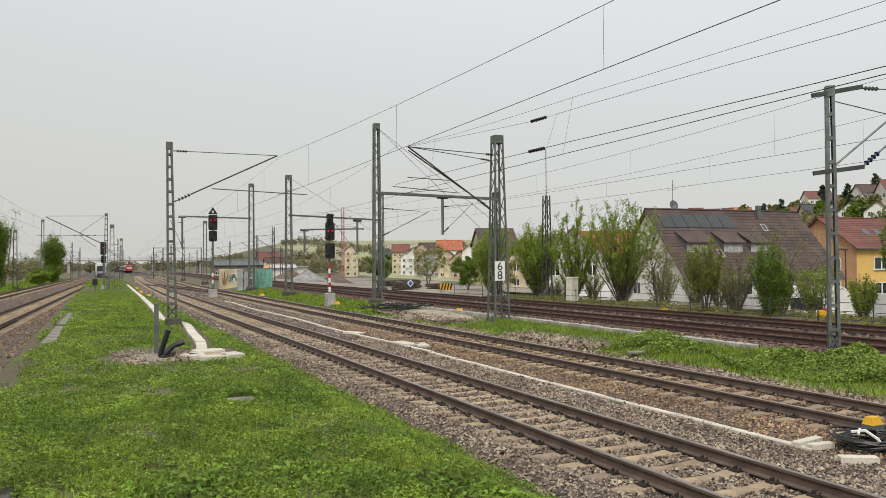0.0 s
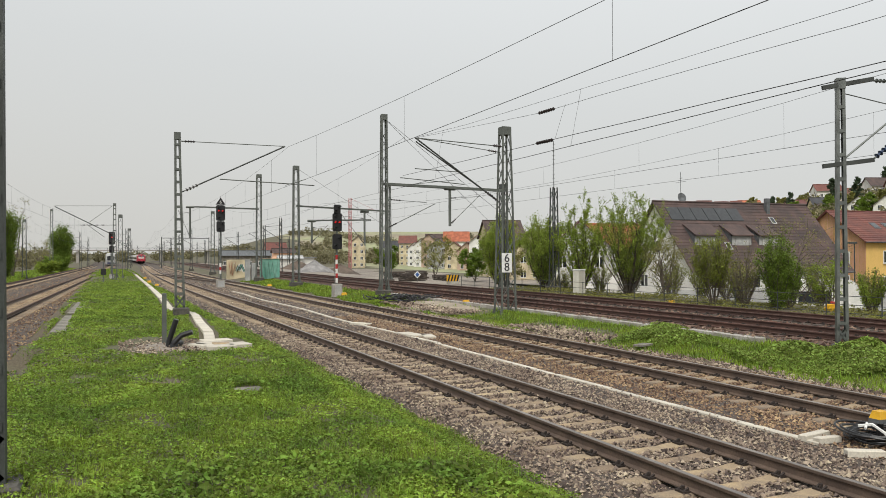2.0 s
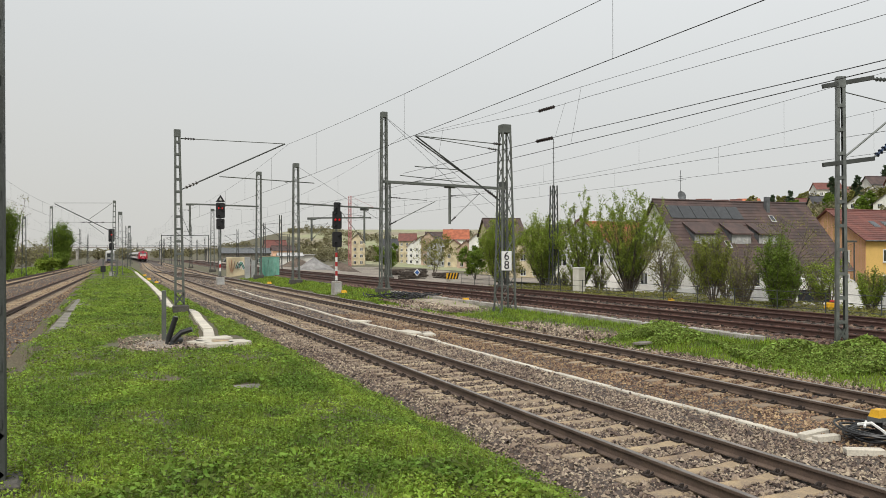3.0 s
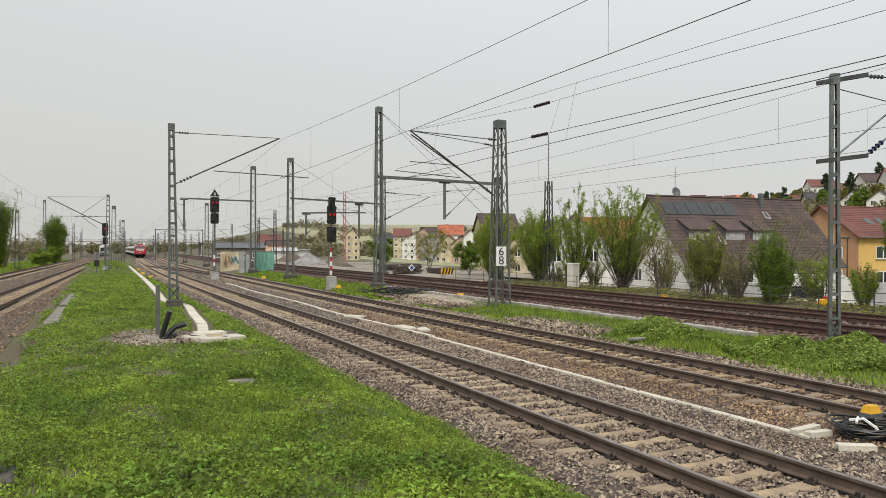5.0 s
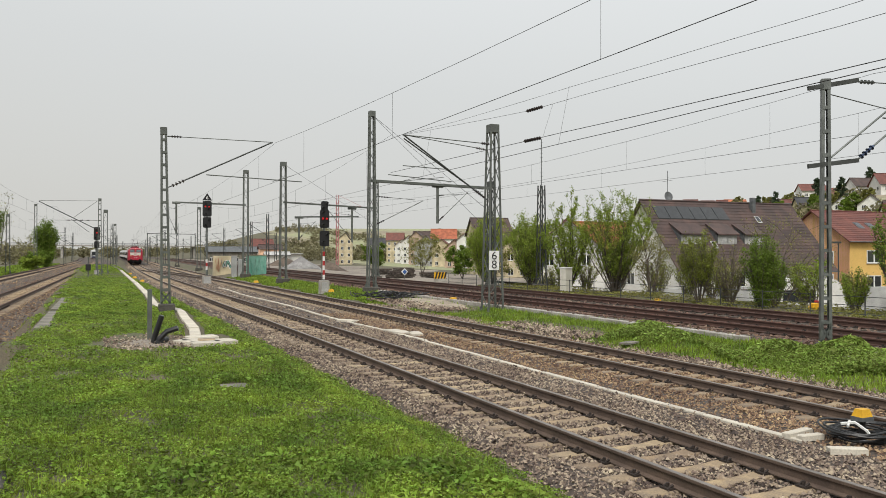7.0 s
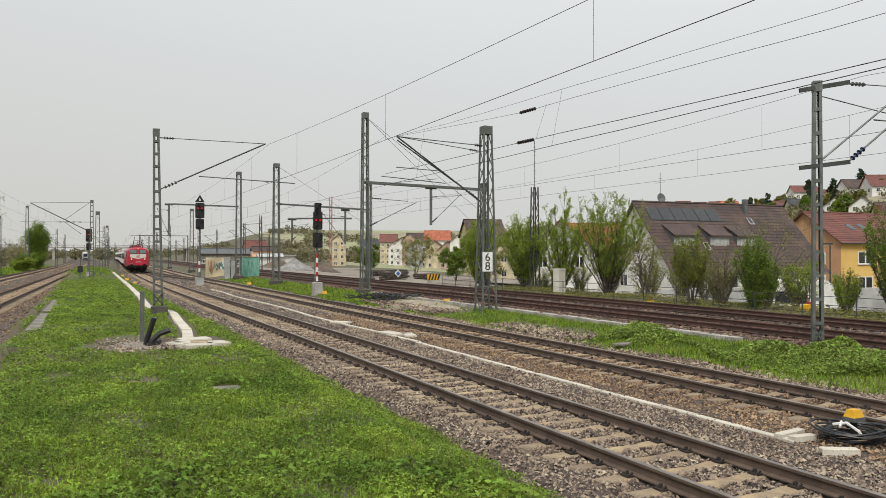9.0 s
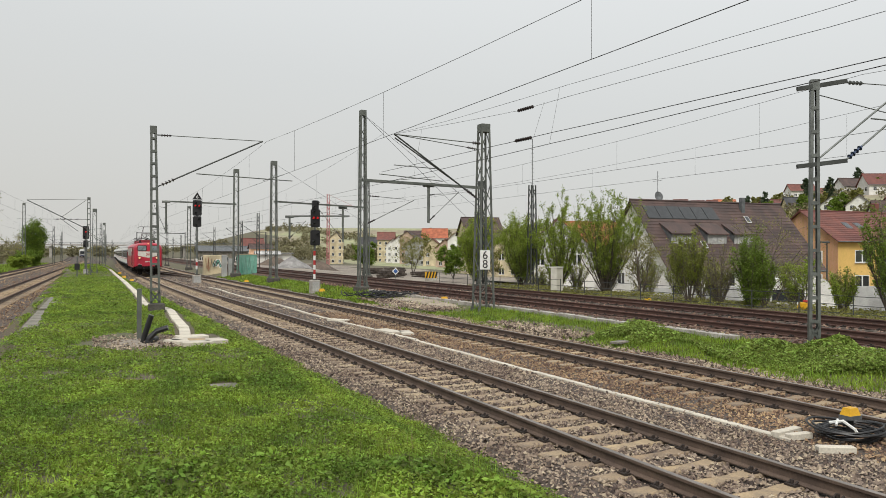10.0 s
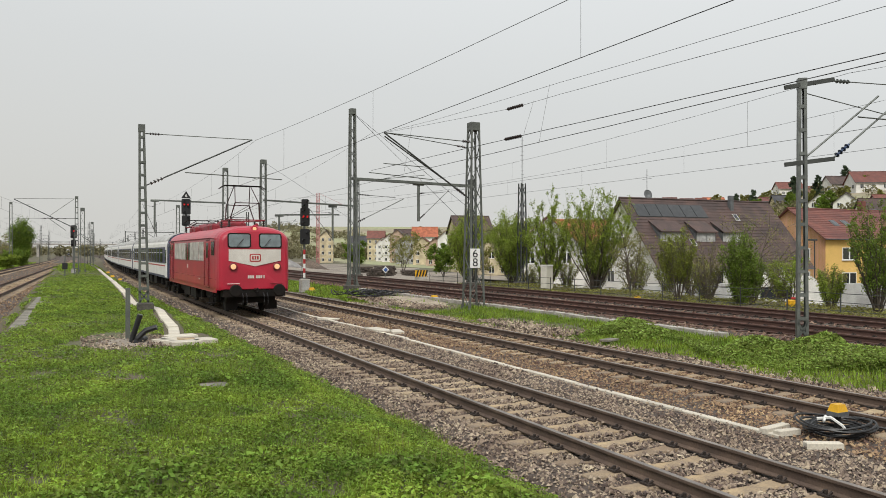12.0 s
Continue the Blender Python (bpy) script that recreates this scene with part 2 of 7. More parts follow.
def part(name, shape, mat, parent, label="", smooth=False):
    ob = new(name, shape.mesh(name, mat, smooth) if isinstance(shape, Shape) else shape)
    ob.parent = parent
    if label:
        tagged(ob, label)
    return ob


def thing(name, label, category, m=None, group="", kind=""):
    ob = new(name)
    if m is not None:
        ob.matrix_basis = m
    return tagged(ob, label, category, group, kind)


def solid(name, shape, mat, label, category, group="", kind="", smooth=False):
    ob = new(name, shape.mesh(name, mat, smooth) if isinstance(shape, Shape) else shape)
    return tagged(ob, label, category, group, kind)


def smoothstep(a, b, x):
    t = np.clip((np.asarray(x, dtype=float) - a) / (b - a), 0, 1)
    return t * t * (3 - 2 * t)


# ---- the lie of the tracks ----
BEND_Y = np.array([-60, 0, 18, 30, 45, 65, 85, 113, 140, 167, 195, 222, 250, 277, 318, 359, 430, 560, 900])
BEND_X = np.array([0, 0, 0, -0.1, -0.32, -0.45, -0.4, -0.05, 0.5, 1.15, 2.0, 2.95, 3.85, 4.5, 5.15, 5.6, 6.0, 6.4, 7.0])


def shift(y):
    """How far the main tracks have swung to the right at y."""
    y = np.asarray(y, dtype=float)
    # rounded corners: mean over a stretch of 24 m
    return sum(np.interp(y + o, BEND_Y, BEND_X) for o in (-12, -8, -4, 0, 4, 8, 12)) / 7


RIGHT_LEVEL = 0.4


def line_one(y):
    return 6.95 + shift(y)


def line_two(y):
    return 11.98 + shift(y)


def line_three(y):
    return 18.95 + 1.1 * shift(y)


def line_four(y):
    return 23.0 + 1.1 * shift(y)


def line_six(y):
    y = np.asarray(y, dtype=float)
    return -4.9 + 0.031 * (y - 38) - 0.00002 * np.maximum(y - 60, 0) ** 2 - 0.0225 * np.maximum(y - 245, 0)


def line_seven(y):
    return line_six(y) - 5.0


def land(x, y):
    """Height of the ground."""
    x, y = np.broadcast_arrays(np.asarray(x, dtype=float), np.asarray(y, dtype=float))
    s = shift(np.clip(y, -60, 900))
    far = smoothstep(110, 230, y)
    island = 0.27 * smoothstep(-0.35, 0.15, x + 1.7 + 0.3 * np.sin(y * 0.9) + 0.18 * np.sin(y * 2.3 + 1)) * (1 - smoothstep(3.3, 5.0, x - s)) * (1 - far)
    z = -0.3 + island * 2.11
    z = z + 0.32 * smoothstep(14.3, 17.2, x - s)
    z = z + 0.1 * smoothstep(26, 28, x - s) - 2.0 * smoothstep(31, 36, x - s) * (1 - smoothstep(300, 500, y))
    r = np.hypot(x, y)
    az = np.degrees(np.arctan2(x, y))
    near_hill = smoothstep(33, 46, az) * (1 - smoothstep(100, 150, az))
    z = z + (21.5 + 6.5 * smoothstep(46, 56, az)) * smoothstep(95, 330, r) * near_hill + 30 * smoothstep(330, 900, r) * near_hill
    z = z + 34 * smoothstep(420, 1000, r) * smoothstep(4, 14, az) * (1 - near_hill)
    z = z + 9 * smoothstep(700, 1500, r) * (1 - smoothstep(4, 14, az))
    return z


def gz(x, y):
    return float(land(x, y))

# ---- ground and tracks ----
def build_ground():
    xs = np.concatenate([-np.geomspace(12, 1800, 30)[::-1], np.arange(-11, 40, 0.45), np.geomspace(41, 2400, 60)])
    ys = np.concatenate([-np.geomspace(12, 400, 10)[::-1], np.arange(-11, 60, 0.8), np.geomspace(61, 3000, 80)])
    gx, gy = np.meshgrid(xs, ys)
    gz = land(gx, gy)
    near = 1 - smoothstep(25, 60, np.hypot(gx, gy))
    gz = gz + near * 0.035 * (np.sin(gx * 2.1 + np.sin(gy * 1.3)) + np.sin(gy * 1.7 + gx * 0.9)) * 0.6
    v = np.stack([gx, gy, gz], -1).reshape(-1, 3)
    nx, ny = len(xs), len(ys)
    i = np.arange(nx * ny).reshape(ny, nx)
    f = np.stack([i[:-1, :-1], i[:-1, 1:], i[1:, 1:], i[1:, :-1]], -1).reshape(-1, 4)
    me = bulk_mesh("ground", v, f, M["soil"], True)
    me.materials.append(M["meadow"])
    mid = v[f].mean(1)
    me.polygons.foreach_set("material_index", ((np.hypot(mid[:, 0], mid[:, 1]) > 140) & (mid[:, 0] > 60 + 0.14 * mid[:, 1])).astype(np.int32))
    ob = new("ground", me)
    return tagged(ob, "green turf with bare earth, rising to grassy hills", "ground", kind="structure")


def bed(name, offsets, centre, level, y0, y1, label):
    """A strip of ballast: offsets are (across, height) pairs of its section."""
    ys = np.concatenate([np.arange(y0, min(y1, 60), 1.0), np.arange(min(y1, 60), y1 + 1, 5.0)])
    c = centre(ys)
    rng = np.random.default_rng(5)
    v = []
    for a, h in offsets:
        v.append(np.stack([c + a + rng.normal(0, 0.05, len(ys)), ys, np.full(len(ys), level + h) + rng.normal(0, 0.008, len(ys))], -1))
    v = np.stack(v, 1)
    n, k = v.shape[:2]
    i = np.arange(n * k).reshape(n, k)
    f = np.stack([i[:-1, :-1], i[:-1, 1:], i[1:, 1:], i[1:, :-1]], -1).reshape(-1, 4)
    ob = new(name, bulk_mesh(name, v.reshape(-1, 3), f, M["ballast"], True))
    return tagged(ob, label, "ballast", kind="structure")


def stones(name, n, box, centre, level, size, mat, label, sleepers=None, seed=1, edge=None):
    """Loose stones over a stretch of ballast: box is (across0, across1, y0, y1)."""
    rng = np.random.default_rng(seed)
    a = rng.uniform(box[0], box[1], n)
    y = box[2] + (box[3] - box[2]) * rng.random(n) ** 1.35
    z = np.full(n, level) + rng.normal(0, 0.024, n)
    if edge:
        z += np.interp(a, *edge)
    if sleepers is not None:
        # keep the sleepers clear
        keep = np.ones(n, bool)
        for c, first in sleepers:
            on = (np.abs(a - c) < 1.33) & (np.abs((y - first + 0.3) % 0.6 - 0.3) < 0.108)
            rail = (np.abs(np.abs(a - c) - 0.75) < 0.11)
            keep &= ~(on | rail)
        a, y, z = a[keep], y[keep], z[keep]
        n = len(a)
    x = centre(y) + a
    r = size * rng.lognormal(0, 0.3, n) * (1 + 0.006 * y)
    base = np.array([(1, 0, 0), (0, 1, 0), (-1, 0, 0), (0, -1, 0), (0, 0, 1)], float)
    p = base[None] * rng.uniform(0.55, 1.25, (n, 5, 1)) + rng.normal(0, 0.18, (n, 5, 3))
    p[:, :4, 2] -= 0.35
    p[..., 2] *= 0.75
    w = rng.uniform(0, 6.28, n)
    cs, sn = np.cos(w)[:, None], np.sin(w)[:, None]
    p = np.stack([p[..., 0] * cs - p[..., 1] * sn, p[..., 0] * sn + p[..., 1] * cs, p[..., 2]], -1)
    t = rng.normal(0, 0.4, n)
    cs, sn = np.cos(t)[:, None], np.sin(t)[:, None]
    p = np.stack([p[..., 0], p[..., 1] * cs - p[..., 2] * sn, p[..., 1] * sn + p[..., 2] * cs], -1)
    v = p * r[:, None, None] + np.stack([x, y, z], -1)[:, None, :]
    tri = np.array([(0, 1, 4), (1, 2, 4), (2, 3, 4), (3, 0, 4)])
    f = (np.arange(n) * 5)[:, None, None] + tri[None]
    ob = new(name, bulk_mesh(name, v.reshape(-1, 3), f.reshape(-1, 3), mat))
    return tagged(ob, label, "gravel", kind="stuff")


RAIL = [(-0.075, -0.172), (0.075, -0.172), (0.075, -0.158), (0.012, -0.14), (0.009, -0.05), (0.036, -0.038), (0.036, -0.006), (0.03, 0.0),
        (-0.03, 0.0), (-0.036, -0.006), (-0.036, -0.038), (-0.009, -0.05), (-0.012, -0.14), (-0.075, -0.158)]


def rail_mesh(name, centre, offset, level, y0, y1, top, web=None):
    ys = np.concatenate([np.arange(y0, min(y1, 70), 1.5), np.arange(max(y0, min(y1, 70)), y1 + 0.1, 5.0)])
    c = centre(ys) + offset
    k = len(RAIL)
    s = Shape()
    for x, y in zip(c, ys):
        s.v.extend((float(x) + a, float(y), level + h) for a, h in RAIL)
    mats = []
    for j in range(len(ys) - 1):
        for i in range(k):
            n = (i + 1) % k
            s.f.append((j * k + i, j * k + n, (j + 1) * k + n, (j + 1) * k + i))
            mats.append(1 if i in (6, 7, 8) else 0)
    s.f.append(tuple(range(k)))
    mats.append(0)
    me = s.mesh(name, web or M["rail_side"])
    me.materials.append(top)
    me.polygons.foreach_set("material_index", mats)
    return me


def sleeper_mesh(mat, wood=False):
    s = Shape()
    rows = []
    for x, h, w in ((-1.3, -0.2, 0.1), (-1.27, -0.185, 0.112), (-0.95, -0.18, 0.108), (-0.5, -0.18, 0.108), (-0.3, -0.2, 0.105), (0.3, -0.2, 0.105),
                    (0.5, -0.18, 0.108), (0.95, -0.18, 0.108), (1.27, -0.185, 0.112), (1.3, -0.2, 0.1)):
        h = -0.18 if wood else h
        rows.append([(x, -w - 0.035, -0.36), (x, -w - 0.012, h - 0.012), (x, -w, h), (x, w, h), (x, w + 0.012, h - 0.012), (x, w + 0.035, -0.36)])
    for r in rows:
        s.v.extend(r)
    for j in range(len(rows) - 1):
        for i in range(5):
            a = j * 6 + i
            s.f.append((a, a + 6, a + 7, a + 1))
    s.f += [tuple(range(6)), tuple(reversed(range(len(s.v) - 6, len(s.v))))]
    return s.mesh("sleeper", mat)


def clip_shape(s, x, y, level):
    """Fastening at one rail seat: a rib plate, two spring clips and their bolts."""
    for side in (-1, 1):
        s.box(x + side * 0.13 - 0.05, x + side * 0.13 + 0.05, y - 0.075, y + 0.075, level - 0.182, level - 0.155)
        for e in (-0.045, 0.045):
            s.tube((x + side * 0.15, y + e, level - 0.16), (x + side * 0.085, y + e, level - 0.128), 0.017, n=5)
        s.tube((x + side * 0.125, y, level - 0.16), (x + side * 0.125, y, level - 0.105), 0.022, n=6)


def track(label, centre, level, y0, y1, first, pieces_to, top, mat, wood=False, clips_to=45, web=None):
    t = thing("railway_track", label, "railway track", group="railway tracks", kind="structure")
    for o in (-0.75, 0.75):
        part("rail", rail_mesh("rail", centre, o, level, y0, y1, top, web), None, t)
    me = sleeper_mesh(mat, wood)
    rest, clips = Shape(), Shape()
    verts, faces = [tuple(v.co) for v in me.vertices], [tuple(p.vertices) for p in me.polygons]
    y = first + 0.6 * math.ceil((y0 - first) / 0.6)
    while y < min(y1, 260):
        x = float(centre(y))
        lean = float(centre(y + 1) - centre(y))
        m = Matrix.Translation((x, y, level)) @ Matrix.Rotation(-lean, 4, "Z")
        if y < pieces_to:
            ob = new("sleeper", me)
            ob.parent, ob.matrix_basis = t, m
        else:
            rest.add([m @ Vector(v) for v in verts], faces)
        if y < clips_to:
            for o in (-0.75, 0.75):
                clip_shape(clips, x + o, y, level)
        y += 0.6
    if rest.v:
        tagged(part("distant_sleepers", rest, mat, t), kind="stuff")
    if clips.v:
        tagged(part("rail_fastenings", clips, M["clip"], t), kind="stuff")
    return t


build_ground()
M["yard"] = material("trodden_yard_gravel", (0.27, 0.235, 0.19), 0.95, spots=0.5, scale=0.15, fine=8, bump=0.6, relief=0.04, second=(0.16, 0.135, 0.11))


def yard_sheet():
    xs, ys = np.linspace(24, 75, 40), np.linspace(52, 330, 80)
    gx, gy = np.meshgrid(xs, ys)
    edge = 6 * np.sin(gy * 0.11)
    gx = np.where(gx > 60, gx + edge, gx) + 1.1 * shift(gy)
    v = np.stack([gx, gy, land(gx, gy) + 0.05], -1).reshape(-1, 3)
    i = np.arange(len(v)).reshape(80, 40)
    f = np.stack([i[:-1, :-1], i[:-1, 1:], i[1:, 1:], i[1:, :-1]], -1).reshape(-1, 4)
    tagged(new("yard_ground", bulk_mesh("yard_ground", v, f, M["yard"], True)), "bare brown gravel yard beyond the tracks", "ground", kind="structure")


yard_sheet()
two = [(-2.15, -0.42), (-1.75, -0.24), (-1.3, -0.225), (0, -0.23), (1.5, -0.215), (2.6, -0.2), (3.6, -0.215), (5.03, -0.225), (6.4, -0.22), (6.9, -0.26), (7.6, -0.42)]
bed("ballast_main", two, line_one, 0, -20, 700, "grey-brown crushed stone ballast under the main tracks")
right = [(-1.9, -0.6), (-1.5, -0.22), (0, -0.22), (2, -0.2), (4.05, -0.22), (5.6, -0.22), (6.6, -0.5)]
bed("ballast_right", right, line_three, RIGHT_LEVEL, -20, 500, "brown ballast under the far tracks, beside a concrete kerb")
left = [(-7.0, -0.45), (-6.6, -0.22), (-5, -0.23), (-2.5, -0.2), (0, -0.23), (1.7, -0.24), (3.4, -0.22), (4.6, -0.3)]
bed("ballast_left", left, line_six, 0, -20, 520, "rust-brown ballast under two curving side tracks")
track("main track with worn steel rails on tan concrete sleepers", line_one, 0, -12, 520, 0.36, 120, M["rail_top"], M["sleeper"])
track("second main track with brown rails on concrete sleepers", line_two, 0, -12, 520, 0.1, 120, M["rail_top"], M["sleeper"])
track("rusty red track on dark sleepers, seen edge on", line_three, RIGHT_LEVEL, -4, 330, 0.2, 70, M["rust_red"], M["sleeper_red"], True, 45, M["rail_red"])
track("rusty track on dark sleepers beside the hedge", line_four, RIGHT_LEVEL, -4, 330, 0.4, 70, M["rust_top"], M["sleeper_wood"], True, 45, M["rail_red"])
track("rust-brown side track curving beside the old platform", line_six, 0, 8, 510, 0.0, 90, M["rust_top"], M["sleeper"])
track("rusty outer side track beside the trees", line_seven, 0, 20, 400, 0.3, 90, M["rust_top"], M["sleeper"])


def crossover(y):
    """The way from the second main track to the first, beyond the signals."""
    f = smoothstep(72, 135, y)
    return line_two(y) * (1 - f) + line_one(y) * f


cross = thing("railway_switch", "brown rails of a crossover between the main tracks", "railway switch", kind="structure")
for o in (-0.75, 0.75):
    part("rail", rail_mesh("rail", lambda y: crossover(y), o, 0.002, 72, 135, M["rail_top"]), None, cross)

# loose stones of the ballast, close to the camera
shoulder = ((-2.2, -1.75, -1.3, 6.4, 6.9, 7.6), (-0.2, -0.03, 0, 0, -0.04, -0.2))
both = [(0, 0.36), (5.03, 0.1)]
stones("ballast_stones", 96000, (-2.15, 2.55, 4, 27), line_one, -0.212, 0.0235, M["stone"], "loose grey-brown ballast stones between the rails", both, 1, shoulder)
stones("ballast_stones", 84000, (2.55, 7.5, 5, 34), line_one, -0.212, 0.024, M["stone_brown"], "loose rust-brown ballast stones", both, 2, shoulder)
stones("ballast_stones", 34000, (-2.15, 7.5, 27, 75), line_one, -0.225, 0.033, M["stone"], "loose ballast stones further along the line", both, 3, shoulder)
stones("ballast_stones", 16000, (-1.9, 6.6, 8, 60), line_three, RIGHT_LEVEL - 0.22, 0.045, M["stone_red"], "rusty ballast stones of the far tracks", None, 4)
stones("ballast_stones", 36000, (-7.0, 4.2, 18, 80), line_six, -0.225, 0.03, M["stone_brown"], "rust-brown ballast stones of the side tracks", None, 5)
stones("ballast_stones", 12000, (-1.9, 6.9, 75, 190), line_one, -0.23, 0.042, M["stone"], "ballast stones of the distant main tracks", both, 21)
stones("ballast_stones", 12000, (-6.8, 4.2, 80, 200), line_six, -0.235, 0.042, M["stone_brown"], "ballast stones of the distant side tracks", None, 22)
stones("ballast_stones", 9000, (6.9, 7.95, 6, 40), line_one, -0.26, 0.036, M["stone"], "loose stones strewn beside the ballast", None, 6)

# ---- masts, brackets and overhead wires ----
def lattice_mast(label, x, y, z0, z1, wb, wt, mat, base=0.25, cap=True, pitch=0.8):
    t = thing("lattice_mast", label, "catenary mast", pose(x, y, z0), "catenary masts")
    h = z1 - z0
    wid = lambda z: wb + (wt - wb) * z / h
    for sx in (-1, 1):
        for sy in (-1, 1):
            a, b = wid(0) / 2, wid(h) / 2
            s = Shape()
            s.beam((sx * a, sy * a, -0.1), (sx * b, sy * b, h), 0.07 if h < 10 else 0.085)
            part("post", s, mat, t)
    br = Shape()
    n = max(4, int(h / pitch))
    for i in range(n):
        za, zb = 0.15 + (h - 0.3) * i / n, 0.15 + (h - 0.3) * (i + 1) / n
        a, b = wid(za) / 2, wid(zb) / 2
        e = 1 if i % 2 else -1
        br.beam((-a * e, -a, za), (b * e, -b, zb), 0.045, 0.02)
        br.beam((a * e, a, za), (-b * e, b, zb), 0.045, 0.02)
        br.beam((-a, a * e, za), (-b, -b * e, zb), 0.02, 0.045)
        br.beam((a, -a * e, za), (b, b * e, zb), 0.02, 0.045)
    part("lattice", br, mat, t)
    if cap:
        part("head_plate", Shape().bevel_box(-wt / 2 - 0.04, wt / 2 + 0.04, -wt / 2 - 0.04, wt / 2 + 0.04, h - 0.35, h + 0.02, 0.02), mat, t)
    if base:
        part("foundation", Shape().bevel_box(-wb / 2 - 0.22, wb / 2 + 0.22, -wb / 2 - 0.22, wb / 2 + 0.22, -0.9, base * 0.4, 0.04), M["foundation"], t, "weathered concrete foundation block")
        for sx in (-1, 1):
            for sy in (-1, 1):
                gus = Shape()
                gus.add([(sx * wb / 2, sy * wb / 2, 0.08), (sx * (wb / 2 + 0.16), sy * wb / 2, 0.1), (sx * wb / 2, sy * wb / 2, 0.55),
                         (sx * wb / 2, sy * (wb / 2 + 0.02), 0.08), (sx * (wb / 2 + 0.16), sy * (wb / 2 + 0.02), 0.1), (sx * wb / 2, sy * (wb / 2 + 0.02), 0.55)],
                        [(0, 1, 2), (5, 4, 3), (0, 3, 4, 1), (1, 4, 5, 2), (2, 5, 3, 0)])
                part("gusset", gus, mat, t)
    return t


def frame_mast(label, x, y, z0, z1, wb, wt, mat, pitch=0.5, base_top=0.2, turn=0):
    """Two channel posts joined by flat battens, with a crossed base panel."""
    t = thing("frame_mast", label, "catenary mast", pose(x, y, z0, 0, 0, turn), "catenary masts")
    h = z1 - z0
    wid = lambda z: wb + (wt - wb) * z / h
    for e in (-1, 1):
        # a channel, open towards the other post
        s = Shape()
        u = [(0.03, -0.1), (0.03, 0.1), (-0.045, 0.1), (-0.045, 0.08), (0.012, 0.08), (0.012, -0.08), (-0.045, -0.08), (-0.045, -0.1)]
        ring = lambda c, z: [(e * (c + p), q, z) for p, q in u]
        s.add(ring(wid(0) / 2 - 0.03, base_top - 0.1) + ring(wid(h) / 2 - 0.03, h),
              [tuple(range(8)), tuple(reversed(range(8, 16)))] + [(i, (i + 1) % 8, (i + 1) % 8 + 8, i + 8) for i in range(8)])
        part("post", s, mat, t)
    z = base_top + 0.55
    while z < h - 0.1:
        w = wid(z) / 2 - 0.02
        part("batten", Shape().box(-w, w, -0.112, -0.1, z - 0.045, z + 0.045), mat, t)
        part("batten", Shape().box(-w, w, 0.1, 0.112, z - 0.045, z + 0.045), mat, t)
        z += pitch
    s = Shape()
    w = wid(0.3) / 2 - 0.02
    for yy in (-0.09, 0.09):
        s.beam((-w, yy, base_top + 0.04), (w, yy, base_top + 0.45), 0.02, 0.05)
        s.beam((w, yy, base_top + 0.04), (-w, yy, base_top + 0.45), 0.02, 0.05)
    part("crossed_brace", s, mat, t)
    part("head_plate", Shape().box(-wt / 2 - 0.01, wt / 2 + 0.01, -0.11, 0.11, h - 0.28, h), mat, t)
    part("foundation", Shape().bevel_box(-wb / 2 - 0.06, wb / 2 + 0.14, -0.26, 0.26, -0.9, base_top, 0.03), M["foundation"], t, "dark weathered concrete block")
    return t


def insulator(s, a, b, r=0.06, n=4):
    """Ribbed discs on a rod from a to b."""
    a, b = Vector(a), Vector(b)
    s.tube(a, b, r * 0.4, n=6)
    for i in range(n):
        c = a.lerp(b, (i + 0.5) / n)
        d = (b - a).normalized() * ((b - a).length / n * 0.22)
        s.tube(c - d, c + d, r, r * 0.55, n=8)


def stay(parent, a, b, r, mat, ins=None, imat=None, inv=None):
    """A tube from a to b in the world, hung on a mast; ins: the share of it taken by an insulator at a."""
    inv = parent.matrix_basis.inverted()
    a, b = inv @ Vector(a), inv @ Vector(b)
    s = Shape()
    start = a
    if ins:
        start = a.lerp(b, ins)
        q = Shape()
        insulator(q, a.lerp(b, ins * 0.25), start, 0.075 if r > 0.02 else 0.06)
        part("insulator", q, imat or M["insulator"], parent, "dark ribbed insulator")
        s.tube(a, a.lerp(b, ins * 0.3), 0.025)
    s.tube(start, b, r, n=6)
    part("bracket_tube", s, mat, parent)


steel, dark_steel = M["steel"], M["steel_dark"]
mast_a = frame_mast("grey frame mast with flat battens on concrete in grass", 2.57, 31.1, 0.22, 7.37, 0.38, 0.22, steel, 0.48, 0.36)
mast_a.matrix_basis = pose(2.57, 31.1, 0.22, 0, -0.85, 0)
tip = (6.64, 31.1, 7.06)
stay(mast_a, (2.6, 31.1, 7.04), tip, 0.016, steel, 0.13)
stay(mast_a, (2.6, 31.1, 5.05), tip, 0.032, dark_steel, 0.16)
stay(mast_a, (4.05, 31.1, 5.62), (7.85, 31.1, 5.5), 0.022, steel)
stay(mast_a, (7.5, 31.1, 5.75), (6.65, 31.1, 5.47), 0.014, steel)

mast_c = lattice_mast("grey-green lattice mast with a numbered board, on a concrete block", 16.38, 30.3, -0.25, 8.35, 0.72, 0.36, steel)
tip2 = (12.05, 30.3, 7.62)
stay(mast_c, (16.2, 30.1, 7.45), tip2, 0.022, steel, 0.12)
stay(mast_c, (16.2, 30.5, 7.25), tip2, 0.018, steel, 0.14)
stay(mast_c, (16.0, 30.1, 4.95), tip2, 0.035, dark_steel, 0.14)
stay(mast_c, (16.0, 30.5, 5.15), (12.15, 30.5, 7.5), 0.03, dark_steel, 0.14)
stay(mast_c, (13.9, 30.1, 6.22), (11.95, 30.1, 6.28), 0.02, steel)
stay(mast_c, (14.4, 30.4, 5.72), (11.4, 30.4, 5.9), 0.02, steel)
